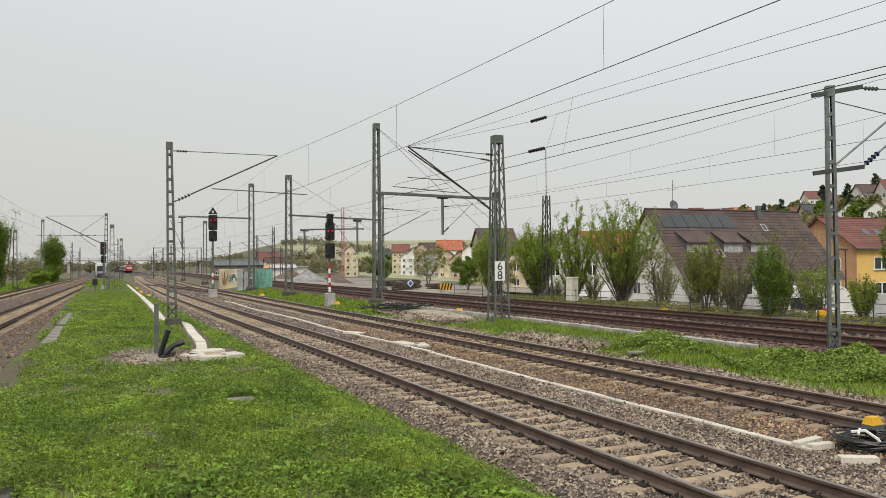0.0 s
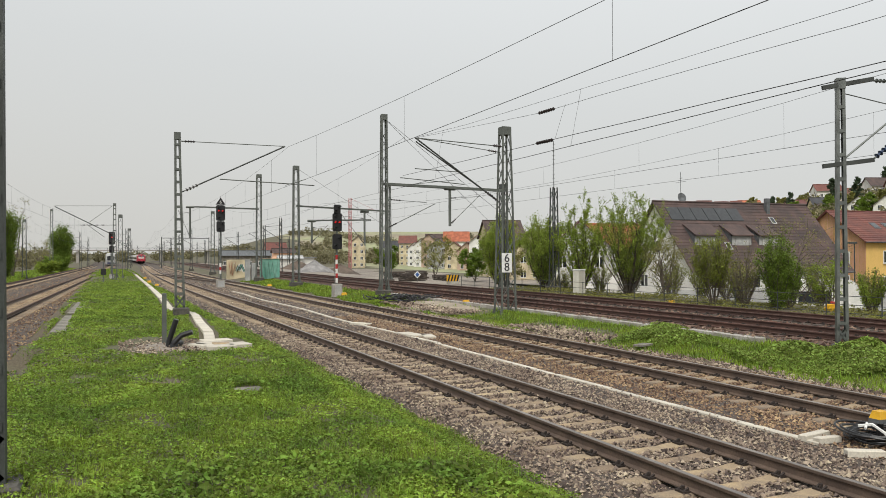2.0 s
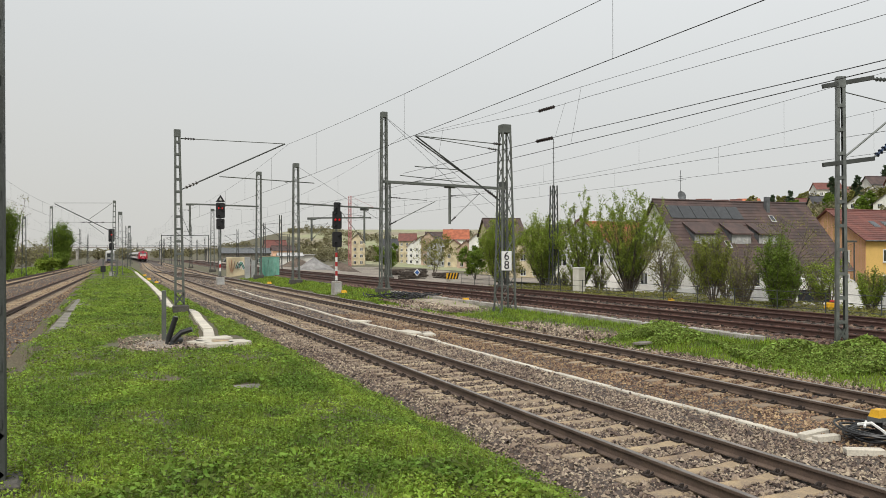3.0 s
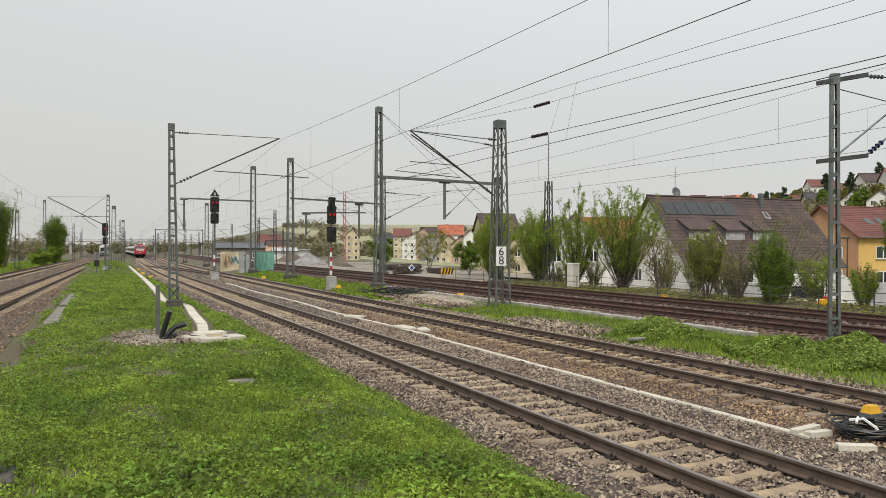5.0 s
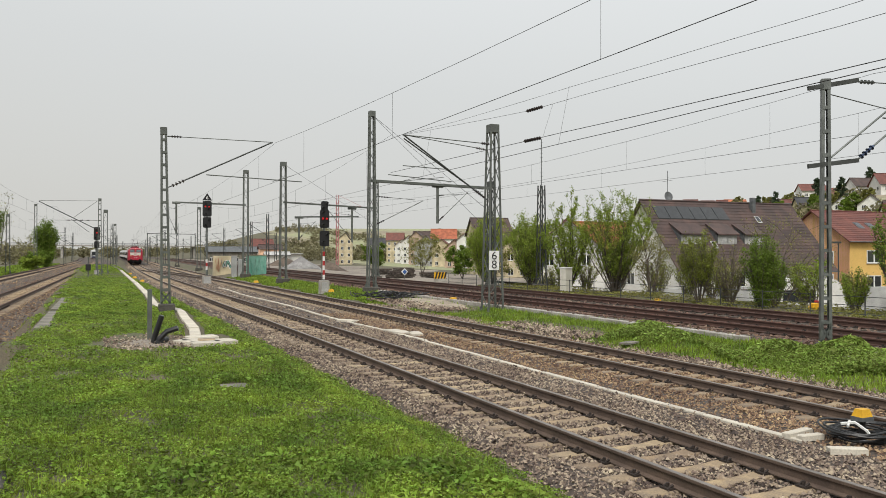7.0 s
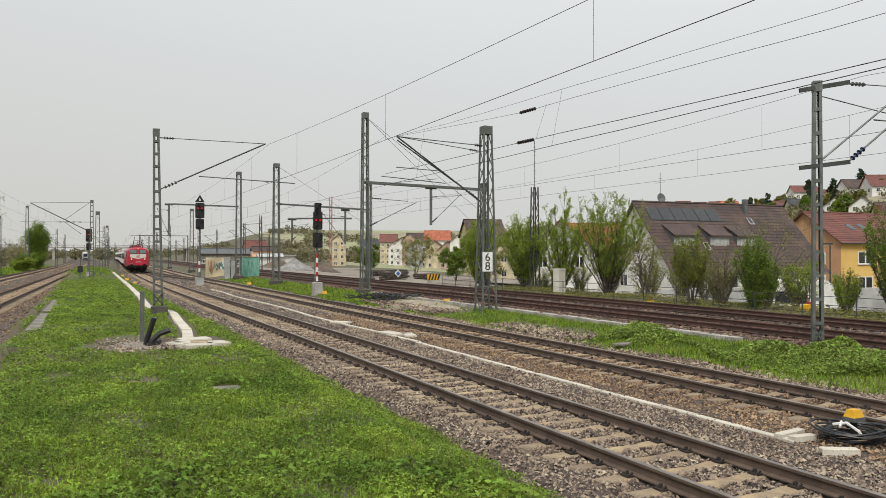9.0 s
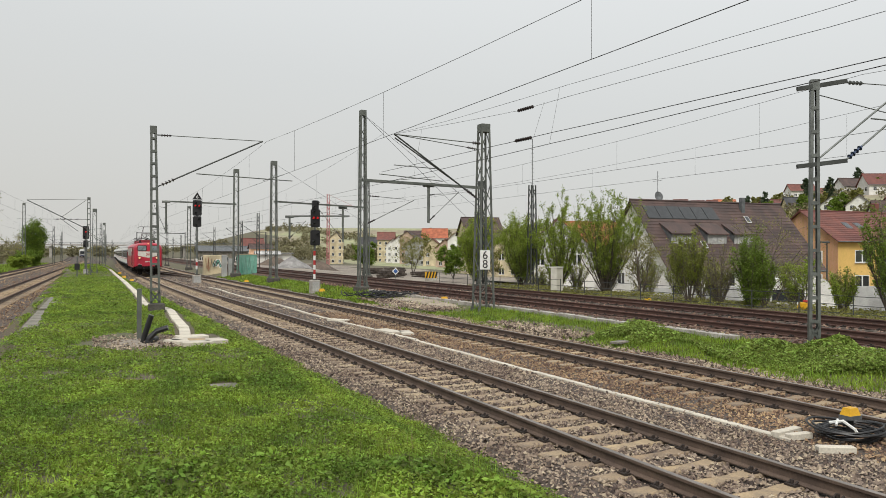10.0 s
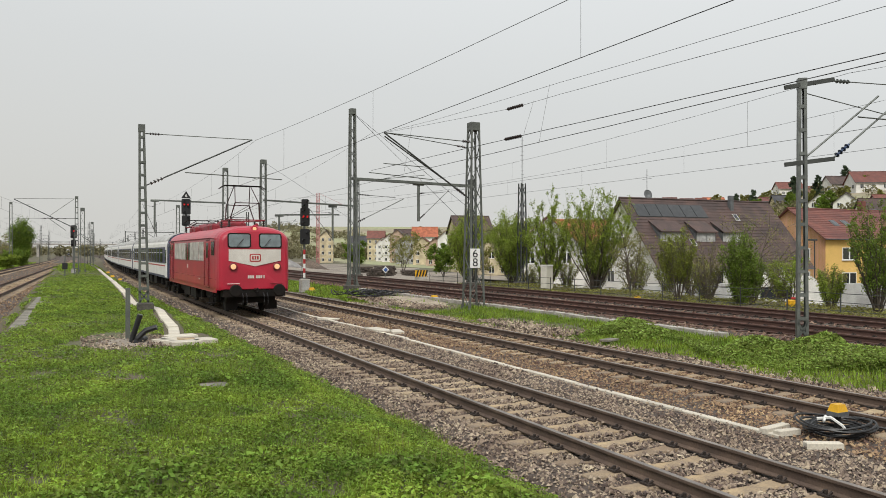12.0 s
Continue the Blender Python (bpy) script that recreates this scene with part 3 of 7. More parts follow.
stay(mast_c, (14.0, 30.4, 5.9), (11.8, 30.4, 5.62), 0.014, steel)

mast_b = lattice_mast("tall dark lattice mast carrying a cross beam", 16.57, 47.25, 0.25, 11.85, 0.46, 0.3, steel, pitch=0.75)
lattice_mast("dark lattice mast at the end of a cross beam", 25.4, 47.25, 0.3, 7.6, 0.38, 0.34, dark_steel)
mast_e = lattice_mast("tall lattice mast carrying a cross beam", 15.45, 67.8, 0.2, 10.68, 0.56, 0.42, steel)
mast_f = lattice_mast("tall lattice mast with a beam over the main tracks", 15.2, 84.7, 0.2, 11.6, 0.56, 0.45, steel)
mast_g = lattice_mast("slim lattice mast at the end of a cross beam", 24.8, 69.5, 0.3, 9.6, 0.48, 0.36, steel)
lattice_mast("distant lattice mast beside the signal", 15.3, 125.7, 0.1, 9.8, 0.56, 0.45, steel)
mast_m = lattice_mast("dark lattice mast with a spiked rod above the trees", 28.9, 46.2, 0.3, 7.4, 0.52, 0.34, dark_steel, cap=False)
rod = Shape().tube((0, 0, 6.9), (0, 0, 10.4), 0.025)
for i in range(12):
    rod.tube((-0.12, 0, 7.2 + i * 0.27), (0.12, 0, 7.2 + i * 0.27), 0.008, n=4)
part("spiked_rod", rod, dark_steel, mast_m)

mast_d = frame_mast("grey galvanised frame mast with short arms, among brambles", 17.36, 13.9, 0.22, 7.12, 0.29, 0.2, M["galv"], 0.62, 0.02, turn=-38)
for zz, xr, up in ((6.93, 0.72, 0.16), (4.9, 0.72, 0.1)):
    inv = mast_d.matrix_basis.inverted()
    s = Shape()
    s.beam(inv @ Vector((17.36 - 0.45, 14.06, zz - 0.06)), inv @ Vector((17.36 + xr, 13.5, zz + up)), 0.09, 0.11)
    part("arm", s, dark_steel, mast_d)
stay(mast_d, (18.05, 13.55, 7.06), (21.6, 13.0, 7.1), 0.014, M["galv"], 0.17, M["galv"])
stay(mast_d, (17.45, 13.9, 6.75), (21.6, 13.0, 6.0), 0.014, M["galv"])
stay(mast_d, (18.05, 13.55, 4.98), (19.9, 13.2, 6.4), 0.026, M["galv"], 0.3, M["insulator_blue"])
stay(mast_d, (17.45, 13.85, 5.05), (19.6, 13.3, 6.75), 0.026, M["galv"])
stay(mast_d, (18.9, 13.4, 6.15), (20.2, 13.1, 6.1), 0.02, M["galv"])

near_mast = frame_mast("dark frame mast close by, on a concrete block in the grass", -1.105, 8.5, 0.25, 8.6, 0.42, 0.3, dark_steel, 0.55, 0.12)

for lab, x, y, z0, z1 in (("grey lattice mast between the tracks", 1.3, 91.7, 0.2, 7.27), ("far grey lattice mast between tracks", 3.4, 139, 0, 7.4), ("far lattice mast beside the trees", -9.0, 150, 0, 11.0), ("slim lattice mast before the hedge trees", -10.1, 115, -0.3, 7.6)):
    lattice_mast(lab, x, y, z0, z1, 0.5, 0.36, steel)
mast_l = frame_mast("frame mast with a wire bracket over the side track", 0.65, 83.8, 0.1, 8.0, 0.45, 0.28, steel, 0.55)


def beam_between(parent, a, b, w=0.16, double=True):
    inv = parent.matrix_basis.inverted()
    a, b = inv @ Vector(a), inv @ Vector(b)
    s = Shape()
    s.beam(a, b, 0.1, w)
    if double:
        s.beam(a + Vector((0, 0.3, 0)), b + Vector((0, 0.3, 0)), 0.12, w)
    part("cross_beam", s, steel, parent)


def hanger(parent, x, y, z1, z0, arm):
    """A post hung from a beam with a small bracket for the wire."""
    inv = parent.matrix_basis.inverted()
    s = Shape()
    s.tube(inv @ Vector((x, y, z1)), inv @ Vector((x, y, z0)), 0.1, n=8)
    s.tube(inv @ Vector((x - 0.4, y, z1 - 0.05)), inv @ Vector((x + 0.4, y, z1 - 0.05)), 0.13, n=6)
    part("hanging_post", s, steel, parent)
    stay(parent, (x, y, z0 + 0.1), (x + arm, y, z1 - 0.4), 0.025, M["galv"], 0.2)
    stay(parent, (x, y, z1 - 0.7), (x + arm, y, z1 - 0.5), 0.015, M["galv"], 0.2)


beam_between(mast_b, (16.57, 47.1, 7.3), (25.4, 47.1, 7.15))
hanger(mast_b, 21.3, 47.25, 7.2, 4.6, 2.3)
stay(mast_b, (16.75, 47.2, 6.3), (19.6, 47.2, 6.15), 0.02, M["galv"], 0.35)
stay(mast_b, (16.75, 47.2, 4.4), (20.2, 47.2, 6.1), 0.03, M["galv"], 0.2)
beam_between(mast_e, (15.45, 67.7, 7.1), (24.8, 69.3, 6.9), 0.15, False)
hanger(mast_e, 22.25, 69.0, 6.85, 3.6, -2.2)
beam_between(mast_g, (17.83, 72.0, 6.03), (23.89, 72.0, 6.18), 0.14, False)
hanger(mast_g, 17.93, 72.0, 6.03, 3.83, 1.6)
beam_between(mast_f, (7.9, 84.7, 7.9), (15.2, 84.7, 7.8), 0.16, False)
hanger(mast_f, 8.0, 84.7, 7.9, 4.6, -1.2)
stay(mast_l, (0.65, 83.8, 7.75), (-4.75, 83.8, 7.62), 0.022, steel)
stay(mast_l, (0.65, 83.8, 4.75), (-4.75, 83.8, 7.55), 0.045, dark_steel, 0.1)
stay(mast_l, (0.4, 83.8, 7.7), (-1.75, 83.8, 6.0), 0.025, steel)
stay(mast_l, (-0.3, 83.8, 4.6), (-1.9, 83.8, 5.85), 0.03, steel)
stay(mast_l, (0.65, 83.8, 5.8), (-5.6, 83.8, 5.72), 0.018, steel, 0.5)


def wire(name, pts, r, label, mat=None):
    return solid(name, Shape().path(pts, r, 4), mat or M["wire"], label, "overhead wire", "overhead wires")


def catenary(centre, level, supports, low=0.75, top=1.6, side=0.0, droppers=True, r=0.0065, stagger=0.3):
    """Contact wire, sagging messenger wire and their droppers, over one track."""
    pts_c, pts_m, drops = [], [], []
    for k, (a, b) in enumerate(zip(supports, supports[1:])):
        n = 16
        z = stagger if k % 2 else -stagger
        for i in range(n + (b == supports[-1])):
            u = i / n
            y = a + (b - a) * u
            x = float(centre(y)) + side + z * (1 - 2 * u)
            zm = level + 5.46 + top - (top - low) * 4 * u * (1 - u)
            pts_c.append((x, y, level + 5.46))
            pts_m.append((x, y, zm))
            if droppers and i % 2 == 1:
                drops.append(Shape().tube((x, y, level + 5.46), (x, y, zm), 0.004, n=4))
    t = thing("catenary_line", "dark contact wire hung from a sagging messenger wire", "overhead wire", group="overhead wires")
    part("contact_wire", Shape().path(pts_c, r, 4), M["wire"], t)
    part("messenger_wire", Shape().path(pts_m, r * 0.9, 4), M["wire"], t)
    for d in drops:
        part("dropper", d, M["wire"], t)
    return t


catenary(line_one, 0, (-38.4, 31.1, 84.7, 139, 200, 260), low=0.86, side=-0.05, stagger=0.02)
catenary(line_two, 0.05, (30.3, 84.7, 125.7, 190, 250), low=0.8, top=2.1)
catenary(line_three, RIGHT_LEVEL, (-46, 13.9, 69, 125, 190), low=0.8)
catenary(line_four, RIGHT_LEVEL, (-40, 13.9, 69, 125, 190), low=0.8)
catenary(line_six, 0, (30, 83.8, 140, 200, 260), low=0.8)
catenary(line_seven, 0, (30, 90, 150, 210), low=0.8)

# the overlap of two wire lengths over the second main track
span = lambda x, pairs: [(x + 0.02 * math.sin(y), y, float(np.interp(y, [p[0] for p in pairs], [p[1] for p in pairs]))) for y in np.linspace(pairs[0][0], pairs[-1][0], 24)]
up1 = ((-30, 7.6), (0, 6.8), (9, 6.91), (18.6, 7.19), (24.5, 7.33), (30.3, 7.62))
up2 = ((-30, 7.3), (0, 6.5), (8.8, 6.57), (15, 6.78), (20.2, 6.89), (30.3, 7.6))
con1 = ((-30, 5.5), (8.4, 5.67), (14.4, 5.77), (18.2, 5.83), (30.3, 5.98))
con2 = ((-30, 5.55), (8.4, 5.55), (14.4, 5.53), (30.3, 5.51))
wire("messenger_wire", span(12.0, up1), 0.0052, "thin messenger wire above the second track")
wire("messenger_wire", span(12.0, up2), 0.0055, "thin messenger wire with a dark rod insulator")
wire("contact_wire", span(11.5, con1), 0.0085, "contact wire rising to a dark rod insulator")
wire("contact_wire", span(11.5, con2), 0.0085, "taut dark contact wire over the second track")
for x, y, z in ((12.0, 19.6, 6.88), (11.5, 18.9, 5.835)):
    s = Shape()
    insulator(s, (x, y - 0.45, z - 0.01), (x, y + 0.45, z + 0.01), 0.055, 7)
    solid("rod_insulator", s, M["insulator"], "dark brown ribbed rod insulator in the wire", "insulator", "wire insulators")
for y, a, b in ((18.4, 6.86, 5.83), (17.6, 7.16, 5.52), (6.0, 6.6, 5.55), (27, 7.45, 5.52)):
    wire("dropper_wire", [(11.9, y, a), (11.55, y, b)], 0.004, "thin dropper between messenger and contact wire")
# guy wires from the tall mast
for a, b in (((16.6, 47.25, 11.6), (25.2, 47.25, 4.2)), ((16.6, 47.0, 11.5), (24.0, 44.0, 5.0)), ((15.5, 67.8, 10.5), (24.6, 69.4, 5.4))):
    wire("guy_wire", [a, b], 0.012, "thin guy wire from the mast head")


# the forest of masts along the distant line
far = lattice_mast("slim dark lattice mast far along the line", 15.8, 165, 0, 8.6, 0.46, 0.3, dark_steel, cap=False, pitch=1.3)
part("bracket_arm", Shape().tube((0, 0, 7.4), (-3.0, 0, 7.1), 0.03), dark_steel, far)
part("bracket_stay", Shape().tube((0, 0, 5.2), (-3.0, 0, 7.1), 0.045), dark_steel, far)
part("registration_arm", Shape().tube((-1.4, 0, 6.1), (-3.4, 0, 5.7), 0.025), dark_steel, far)
for x, y in ((16.6, 205), (17.6, 245), (18.6, 290), (20, 340), (3.6, 172), (5.2, 215), (7.0, 262), (8.0, 310), (28, 150), (29, 190), (30.5, 235), (32, 285), (-5.6, 190), (-5.0, 240), (-12.5, 230),
             (36, 165), (38, 215), (24.5, 118), (-6.5, 300), (13, 390), (24, 390), (34, 330)):
    copy_thing(far, pose(x, y, gz(x, y)))
p = thing("portal_beam", "thin steel beam spanning the distant tracks", "catenary portal")
part("beam", Shape().beam((12.5, 205, 7.4), (24, 205, 7.4), 0.12, 0.16), dark_steel, p)
for x in (12.5, 24):
    part("post", Shape().beam((x, 205, -0.3), (x, 205, 7.6), 0.2), dark_steel, p)

# ---- the trains ----
M["loco_red"] = material("orient_red_paint", (0.45, 0.015, 0.04), 0.32, spots=0.12, scale=0.8, fine=30, bump=0.05, second=(0.33, 0.018, 0.036))
M["loco_roof"] = material("dull_red_roof", (0.25, 0.018, 0.03), 0.65, spots=0.4, scale=1.5, fine=30, bump=0.15, second=(0.13, 0.015, 0.02))
M["bib"] = material("off_white_front_band", (0.62, 0.6, 0.55), 0.5, spots=0.2, scale=2, second=(0.5, 0.47, 0.42))
M["louvre"] = material("silver_louvres", (0.66, 0.64, 0.58), 0.5, 0.3, spots=0.25, second=(0.36, 0.34, 0.31))
# grey base, paler than the other glass, paints in a reflection
M["screen"] = material("windscreen_reflection_grey", (0.2, 0.25, 0.26), 0.06, spots=0.05, bump=0, spec=0.9)
M["coach_white"] = material("coach_light_grey", (0.72, 0.72, 0.7), 0.45, spots=0.15, scale=0.7, fine=20, bump=0.04, second=(0.6, 0.59, 0.56))
M["coach_roof"] = material("coach_roof_grey", (0.42, 0.42, 0.41), 0.6, spots=0.3, scale=0.8, fine=20, bump=0.1, second=(0.26, 0.255, 0.24))
M["coach_blue"] = material("coach_dark_blue", (0.03, 0.035, 0.085), 0.4, spots=0.15, second=(0.022, 0.026, 0.06))
M["coach_glass"] = material("tinted_coach_glass", (0.022, 0.03, 0.035), 0.07, spots=0.1, bump=0, spec=0.9)
M["wall_grey"] = material("grey_white_render", (0.5, 0.5, 0.48), 0.9, spots=0.25, scale=0.6, fine=12, bump=0.15)
M["pan_dark"] = material("sooty_tubes_and_recess_shade", (0.06, 0.022, 0.025), 0.6, 0.2, spots=0.3)
M["pale_blue"] = material("pale_logo_grey", (0.5, 0.5, 0.5), 0.5)


def section(hw, side, top, bottom, n=9):
    """Half of a vehicle's cross section, from the sill up to the ridge: (x, z) pairs."""
    pts = [(hw * 0.985, bottom), (hw, bottom + 0.12), (hw, side - 0.5), (hw, side)]
    for i in range(1, n + 1):
        a = math.pi / 2 * i / n
        pts.append((hw * math.cos(a) ** 0.72, side + (top - side) * math.sin(a) ** 0.95))
    return pts


def shell(stations, lean=0.0):
    """Lofts mirrored sections (y, half width, side height, top, bottom) into one closed skin."""
    s = Shape()
    rings = []
    for y, hw, side, top, bottom in stations:
        half = section(hw, side, top, bottom)
        ring = [(x, z) for x, z in half] + [(-x, z) for x, z in reversed(half[:-1])]
        o = len(s.v)
        for x, z in ring:
            k = max(0.0, min(1.0, (z - 2.55) / 1.1)) * lean
            e = math.copysign(1, y) if abs(y) > 6 else 0
            s.v.append((x, y - e * k, z))
        rings.append((o, len(ring)))
    n = rings[0][1]
    for (a, _), (b, _) in zip(rings, rings[1:]):
        for i in range(n):
            j = (i + 1) % n
            s.f.append((a + i, a + j, b + j, b + i))
    s.f.append(tuple(rings[0][0] + i for i in reversed(range(n))))
    s.f.append(tuple(rings[-1][0] + i for i in range(n)))
    return s


def wheelset(parent, y, r, x=0.75):
    for e in (-1, 1):
        m = Matrix.Translation((e * x, y, r)) @ Matrix.Rotation(radians(90), 4, "Y")
        part("wheel", Shape().lathe([(r * 0.3, -0.08), (r * 0.8, -0.05), (r, -0.06), (r, 0.06), (r * 0.8, 0.04), (r * 0.3, 0.08)], m, 20), M["clip"], parent)


def bogie(parent, y, base=3.2, r=0.6):
    b = part("bogie", Shape().box(-1.12, -0.98, y - base / 2 - 0.7, y + base / 2 + 0.7, 0.52, 0.86).box(0.98, 1.12, y - base / 2 - 0.7, y + base / 2 + 0.7, 0.52, 0.86)
             .box(-1.0, 1.0, y - 0.25, y + 0.25, 0.45, 0.85), M["dark"], parent, "plain black bogie frame")
    for e in (-1, 1):
        wheelset(b, y + e * base / 2, r)
        for sx in (-1, 1):
            q = Shape()
            q.bevel_box(sx * 1.13 - 0.1, sx * 1.13 + 0.1, y + e * base / 2 - 0.2, y + e * base / 2 + 0.2, 0.42, 0.75, 0.03)
            part("axle_box", q, M["dark"], b)
            c = Shape()
            for k in (-0.4, 0.4):
                c.tube((sx * 1.16, y + e * base / 2 + k, 0.5), (sx * 1.16, y + e * base / 2 + k, 0.9), 0.085, n=8)
            part("spring", c, M["dark"], b)
    return b


def patch(outline, y, d, lean=0.0):
    """A flat plate with an (x, z) outline on the front, y its outer face, d its depth; lean tips its upper part back."""
    s = Shape()
    n = len(outline)
    f = lambda z: lean * max(0.0, min(1.0, (z - 2.55) / 1.1))
    s.add([(x, y + f(z), z) for x, z in outline] + [(x, y + d + f(z), z) for x, z in outline],
          [tuple(range(n)), tuple(reversed(range(n, 2 * n)))] + [(i, i + n, (i + 1) % n + n, (i + 1) % n) for i in range(n)])
    return s


def rounded(x0, x1, z0, z1, r, n=4):
    pts = []
    for cx, cz, a in ((x1 - r, z1 - r, 0), (x0 + r, z1 - r, 90), (x0 + r, z0 + r, 180), (x1 - r, z0 + r, 270)):
        for i in range(n + 1):
            t = radians(a + 90 * i / n)
            pts.append((cx + r * math.cos(t), cz + r * math.sin(t)))
    return pts


def pantograph(parent, y, raised, base_z):
    """A double-scissor collector: head reaches the contact wire when raised."""
    p = part("pantograph", Shape().box(-0.76, 0.76, y - 0.93, y - 0.88, base_z, base_z + 0.05).box(-0.76, 0.76, y + 0.88, y + 0.93, base_z, base_z + 0.05)
             .box(-0.76, -0.71, y - 0.9, y + 0.9, base_z, base_z + 0.05).box(0.71, 0.76, y - 0.9, y + 0.9, base_z, base_z + 0.05), M["loco_roof"], parent, "dull red current collector")
    head = 5.42 if raised else base_z + 0.42
    knee = base_z + (head - base_z) * 0.48
    out = 0.95 if raised else 1.25
    for e in (-1, 1):
        for x0, x1 in ((-0.62, -0.5), (0.62, 0.5)):
            part("lower_arm", Shape().tube((x0, y + e * 0.55, base_z + 0.1), (x1, y + e * out, knee), 0.028), M["pan_dark"], p)
            part("upper_arm", Shape().tube((x1, y + e * out, knee), (x1 * 0.7, y + e * 0.12, head - 0.08), 0.02), M["pan_dark"], p)
        part("knee_bar", Shape().tube((-0.5, y + e * out, knee), (0.5, y + e * out, knee), 0.022), M["pan_dark"], p)
        part("cross_stay", Shape().tube((-0.6, y + e * 0.55, base_z + 0.12), (0.5, y + e * out, knee), 0.012), M["pan_dark"], p)
    h = Shape()
    for e in (-0.16, 0.16):
        h.path([(-0.98, y + e, head - 0.16), (-0.78, y + e, head - 0.02), (0.78, y + e, head - 0.02), (0.98, y + e, head - 0.16)], 0.024, 6)
        h.tube((-0.35, y - 0.16, head - 0.05), (-0.35, y + 0.16, head - 0.05), 0.015)
        h.tube((0.35, y - 0.16, head - 0.05), (0.35, y + 0.16, head - 0.05), 0.015)
    part("contact_strip", h, M["dark"], p)
    for sx in (-0.73, 0.73):
        for sy in (-0.85, 0.85):
            q = Shape()
            insulator(q, (sx, y + sy, base_z - 0.36), (sx, y + sy, base_z + 0.02), 0.085, 4)
            part("insulator", q, M["insulator"], p)


def locomotive():
    t = thing("electric_locomotive", "bright red electric locomotive with a white front band and lit headlamps", "locomotive")
    hw, side, top, low = 1.52, 2.98, 3.62, 0.98
    st = [(-7.66, 1.27, 2.9, 3.36, low + 0.05), (-7.63, 1.34, 2.93, 3.44, low + 0.02), (-7.52, 1.41, 2.95, 3.52, low), (-7.3, 1.46, 2.97, 3.57, low),
          (-6.9, 1.5, 2.98, 3.61, low), (-6.2, hw, side, top, low)]
    st = st + [(0, hw, side, top, low)] + [(-y, *r) for y, *r in reversed(st)]
    part("body", shell(st, 0.1), M["loco_red"], t, smooth=False)
    # skirt below the sill, and the black buffer beam
    sk = Shape()
    for e in (-1, 1):
        sk.box(e * 1.46 - 0.02, e * 1.46 + 0.02, -7.2, 7.2, 0.86, 1.06)
    part("sill", sk, M["loco_red"], t)
    # solid box added to block light and deepen the shade below the body
    part("underframe_block", Shape().box(-1.0, 1.0, -6.9, 6.9, 0.42, 1.0), M["dark"], t, "plain black block under the body that shuts out light")
    part("roof_walk", Shape().box(-0.62, 0.62, -5.6, 5.6, 3.6, 3.66), M["loco_roof"], t, "dull red roof walkway")
    for e in (-1, 1):
        yf = e * 7.68
        front = e < 0
        def face(name, outline, d, mat, label="", depth=0.03, lean=0.1):
            o = outline if front else [(-x, z) for x, z in outline]
            s = patch(o, -7.66 - d, depth + d, lean)
            if not front:
                s.v = [(x, -y, z) for x, y, z in s.v]
                s.f = [tuple(reversed(f)) for f in s.f]
            return part(name, s, mat, t, label)
        face("front_band", [(-1.06, 2.63), (-1.06, 2.17), (0, 1.94), (1.06, 2.17), (1.06, 2.63)], 0.012, M["bib"], "off-white band across the front")
        for sx in (-1, 1):
            face("window_frame", rounded(*sorted((sx * 0.16, sx * 1.1)), 2.69, 3.29, 0.1), 0.012, M["dark"], "black rubber window frame")
            face("windscreen", rounded(*sorted((sx * 0.21, sx * 1.05)), 2.74, 3.24, 0.07), 0.02, M["screen"], "glossy windscreen with a reflection painted into its grey")
            w = Shape()
            w.tube((sx * 0.55 - 0.2, -7.72 * 1, 2.72), (sx * 0.55 + 0.08, -7.66, 3.06), 0.014)
            if not front:
                w.v = [(x, -y, z) for x, y, z in w.v]
            part("wiper", w, M["black"], t, "thin black wiper")
            m = Matrix.Translation((sx * 0.885, yf - 0.02 * -e * -1, 1.93)) @ Matrix.Rotation(radians(90) * (1 if front else -1), 4, "X")
            part("headlamp_rim", Shape().lathe([(0.16, -0.02), (0.165, 0.05), (0.125, 0.08), (0.108, 0.06)], m, 18), M["loco_roof"], t)
            part("headlamp", Shape().lathe([(0.108, 0.0), (0.108, 0.07), (0.06, 0.085)], m, 18), M["lamp_warm"] if front else M["glass"], t, "glowing warm white headlamp" if front else "")
            # buffers
            bm = Matrix.Translation((sx * 0.875, e * 7.6, 0.98)) @ Matrix.Rotation(radians(90) * (1 if front else -1), 4, "X")
            part("buffer", Shape().lathe([(0.13, 0.0), (0.13, 0.42), (0.24, 0.5), (0.25, 0.54), (0.22, 0.57)], bm, 20), M["dark"], t, "round black buffer")
            part("handrail", Shape().tube((sx * 0.62, yf - 0.03 * -e, 1.24), (sx * 1.12, yf - 0.03 * -e, 1.24), 0.016), M["coach_white"] if sx < 0 else M["loco_roof"], t)
        face("logo_plate", rounded(-0.23, 0.23, 2.13, 2.45, 0.07), 0.022, M["red"], "red outlined plate with plain bars")
        face("logo_field", rounded(-0.19, 0.19, 2.17, 2.41, 0.05), 0.03, M["bib"])
        for x in (-0.1, 0.0, 0.1):
            face("logo_bar", [(x - 0.03, 2.22), (x + 0.03, 2.22), (x + 0.03, 2.36), (x - 0.03, 2.36)], 0.036, M["red"])
        for x, w in ((-0.26, 0.07), (-0.17, 0.07), (-0.08, 0.07), (0.07, 0.07), (0.16, 0.07), (0.25, 0.07), (0.36, 0.04)):
            face("number_bar", [(x - w / 2, 1.45), (x + w / 2, 1.45), (x + w / 2, 1.57), (x - w / 2, 1.57)], 0.012, M["bib"])
        m = Matrix.Translation((0, e * 7.42, 3.47)) @ Matrix.Rotation(radians(90) * (1 if front else -1), 4, "X")
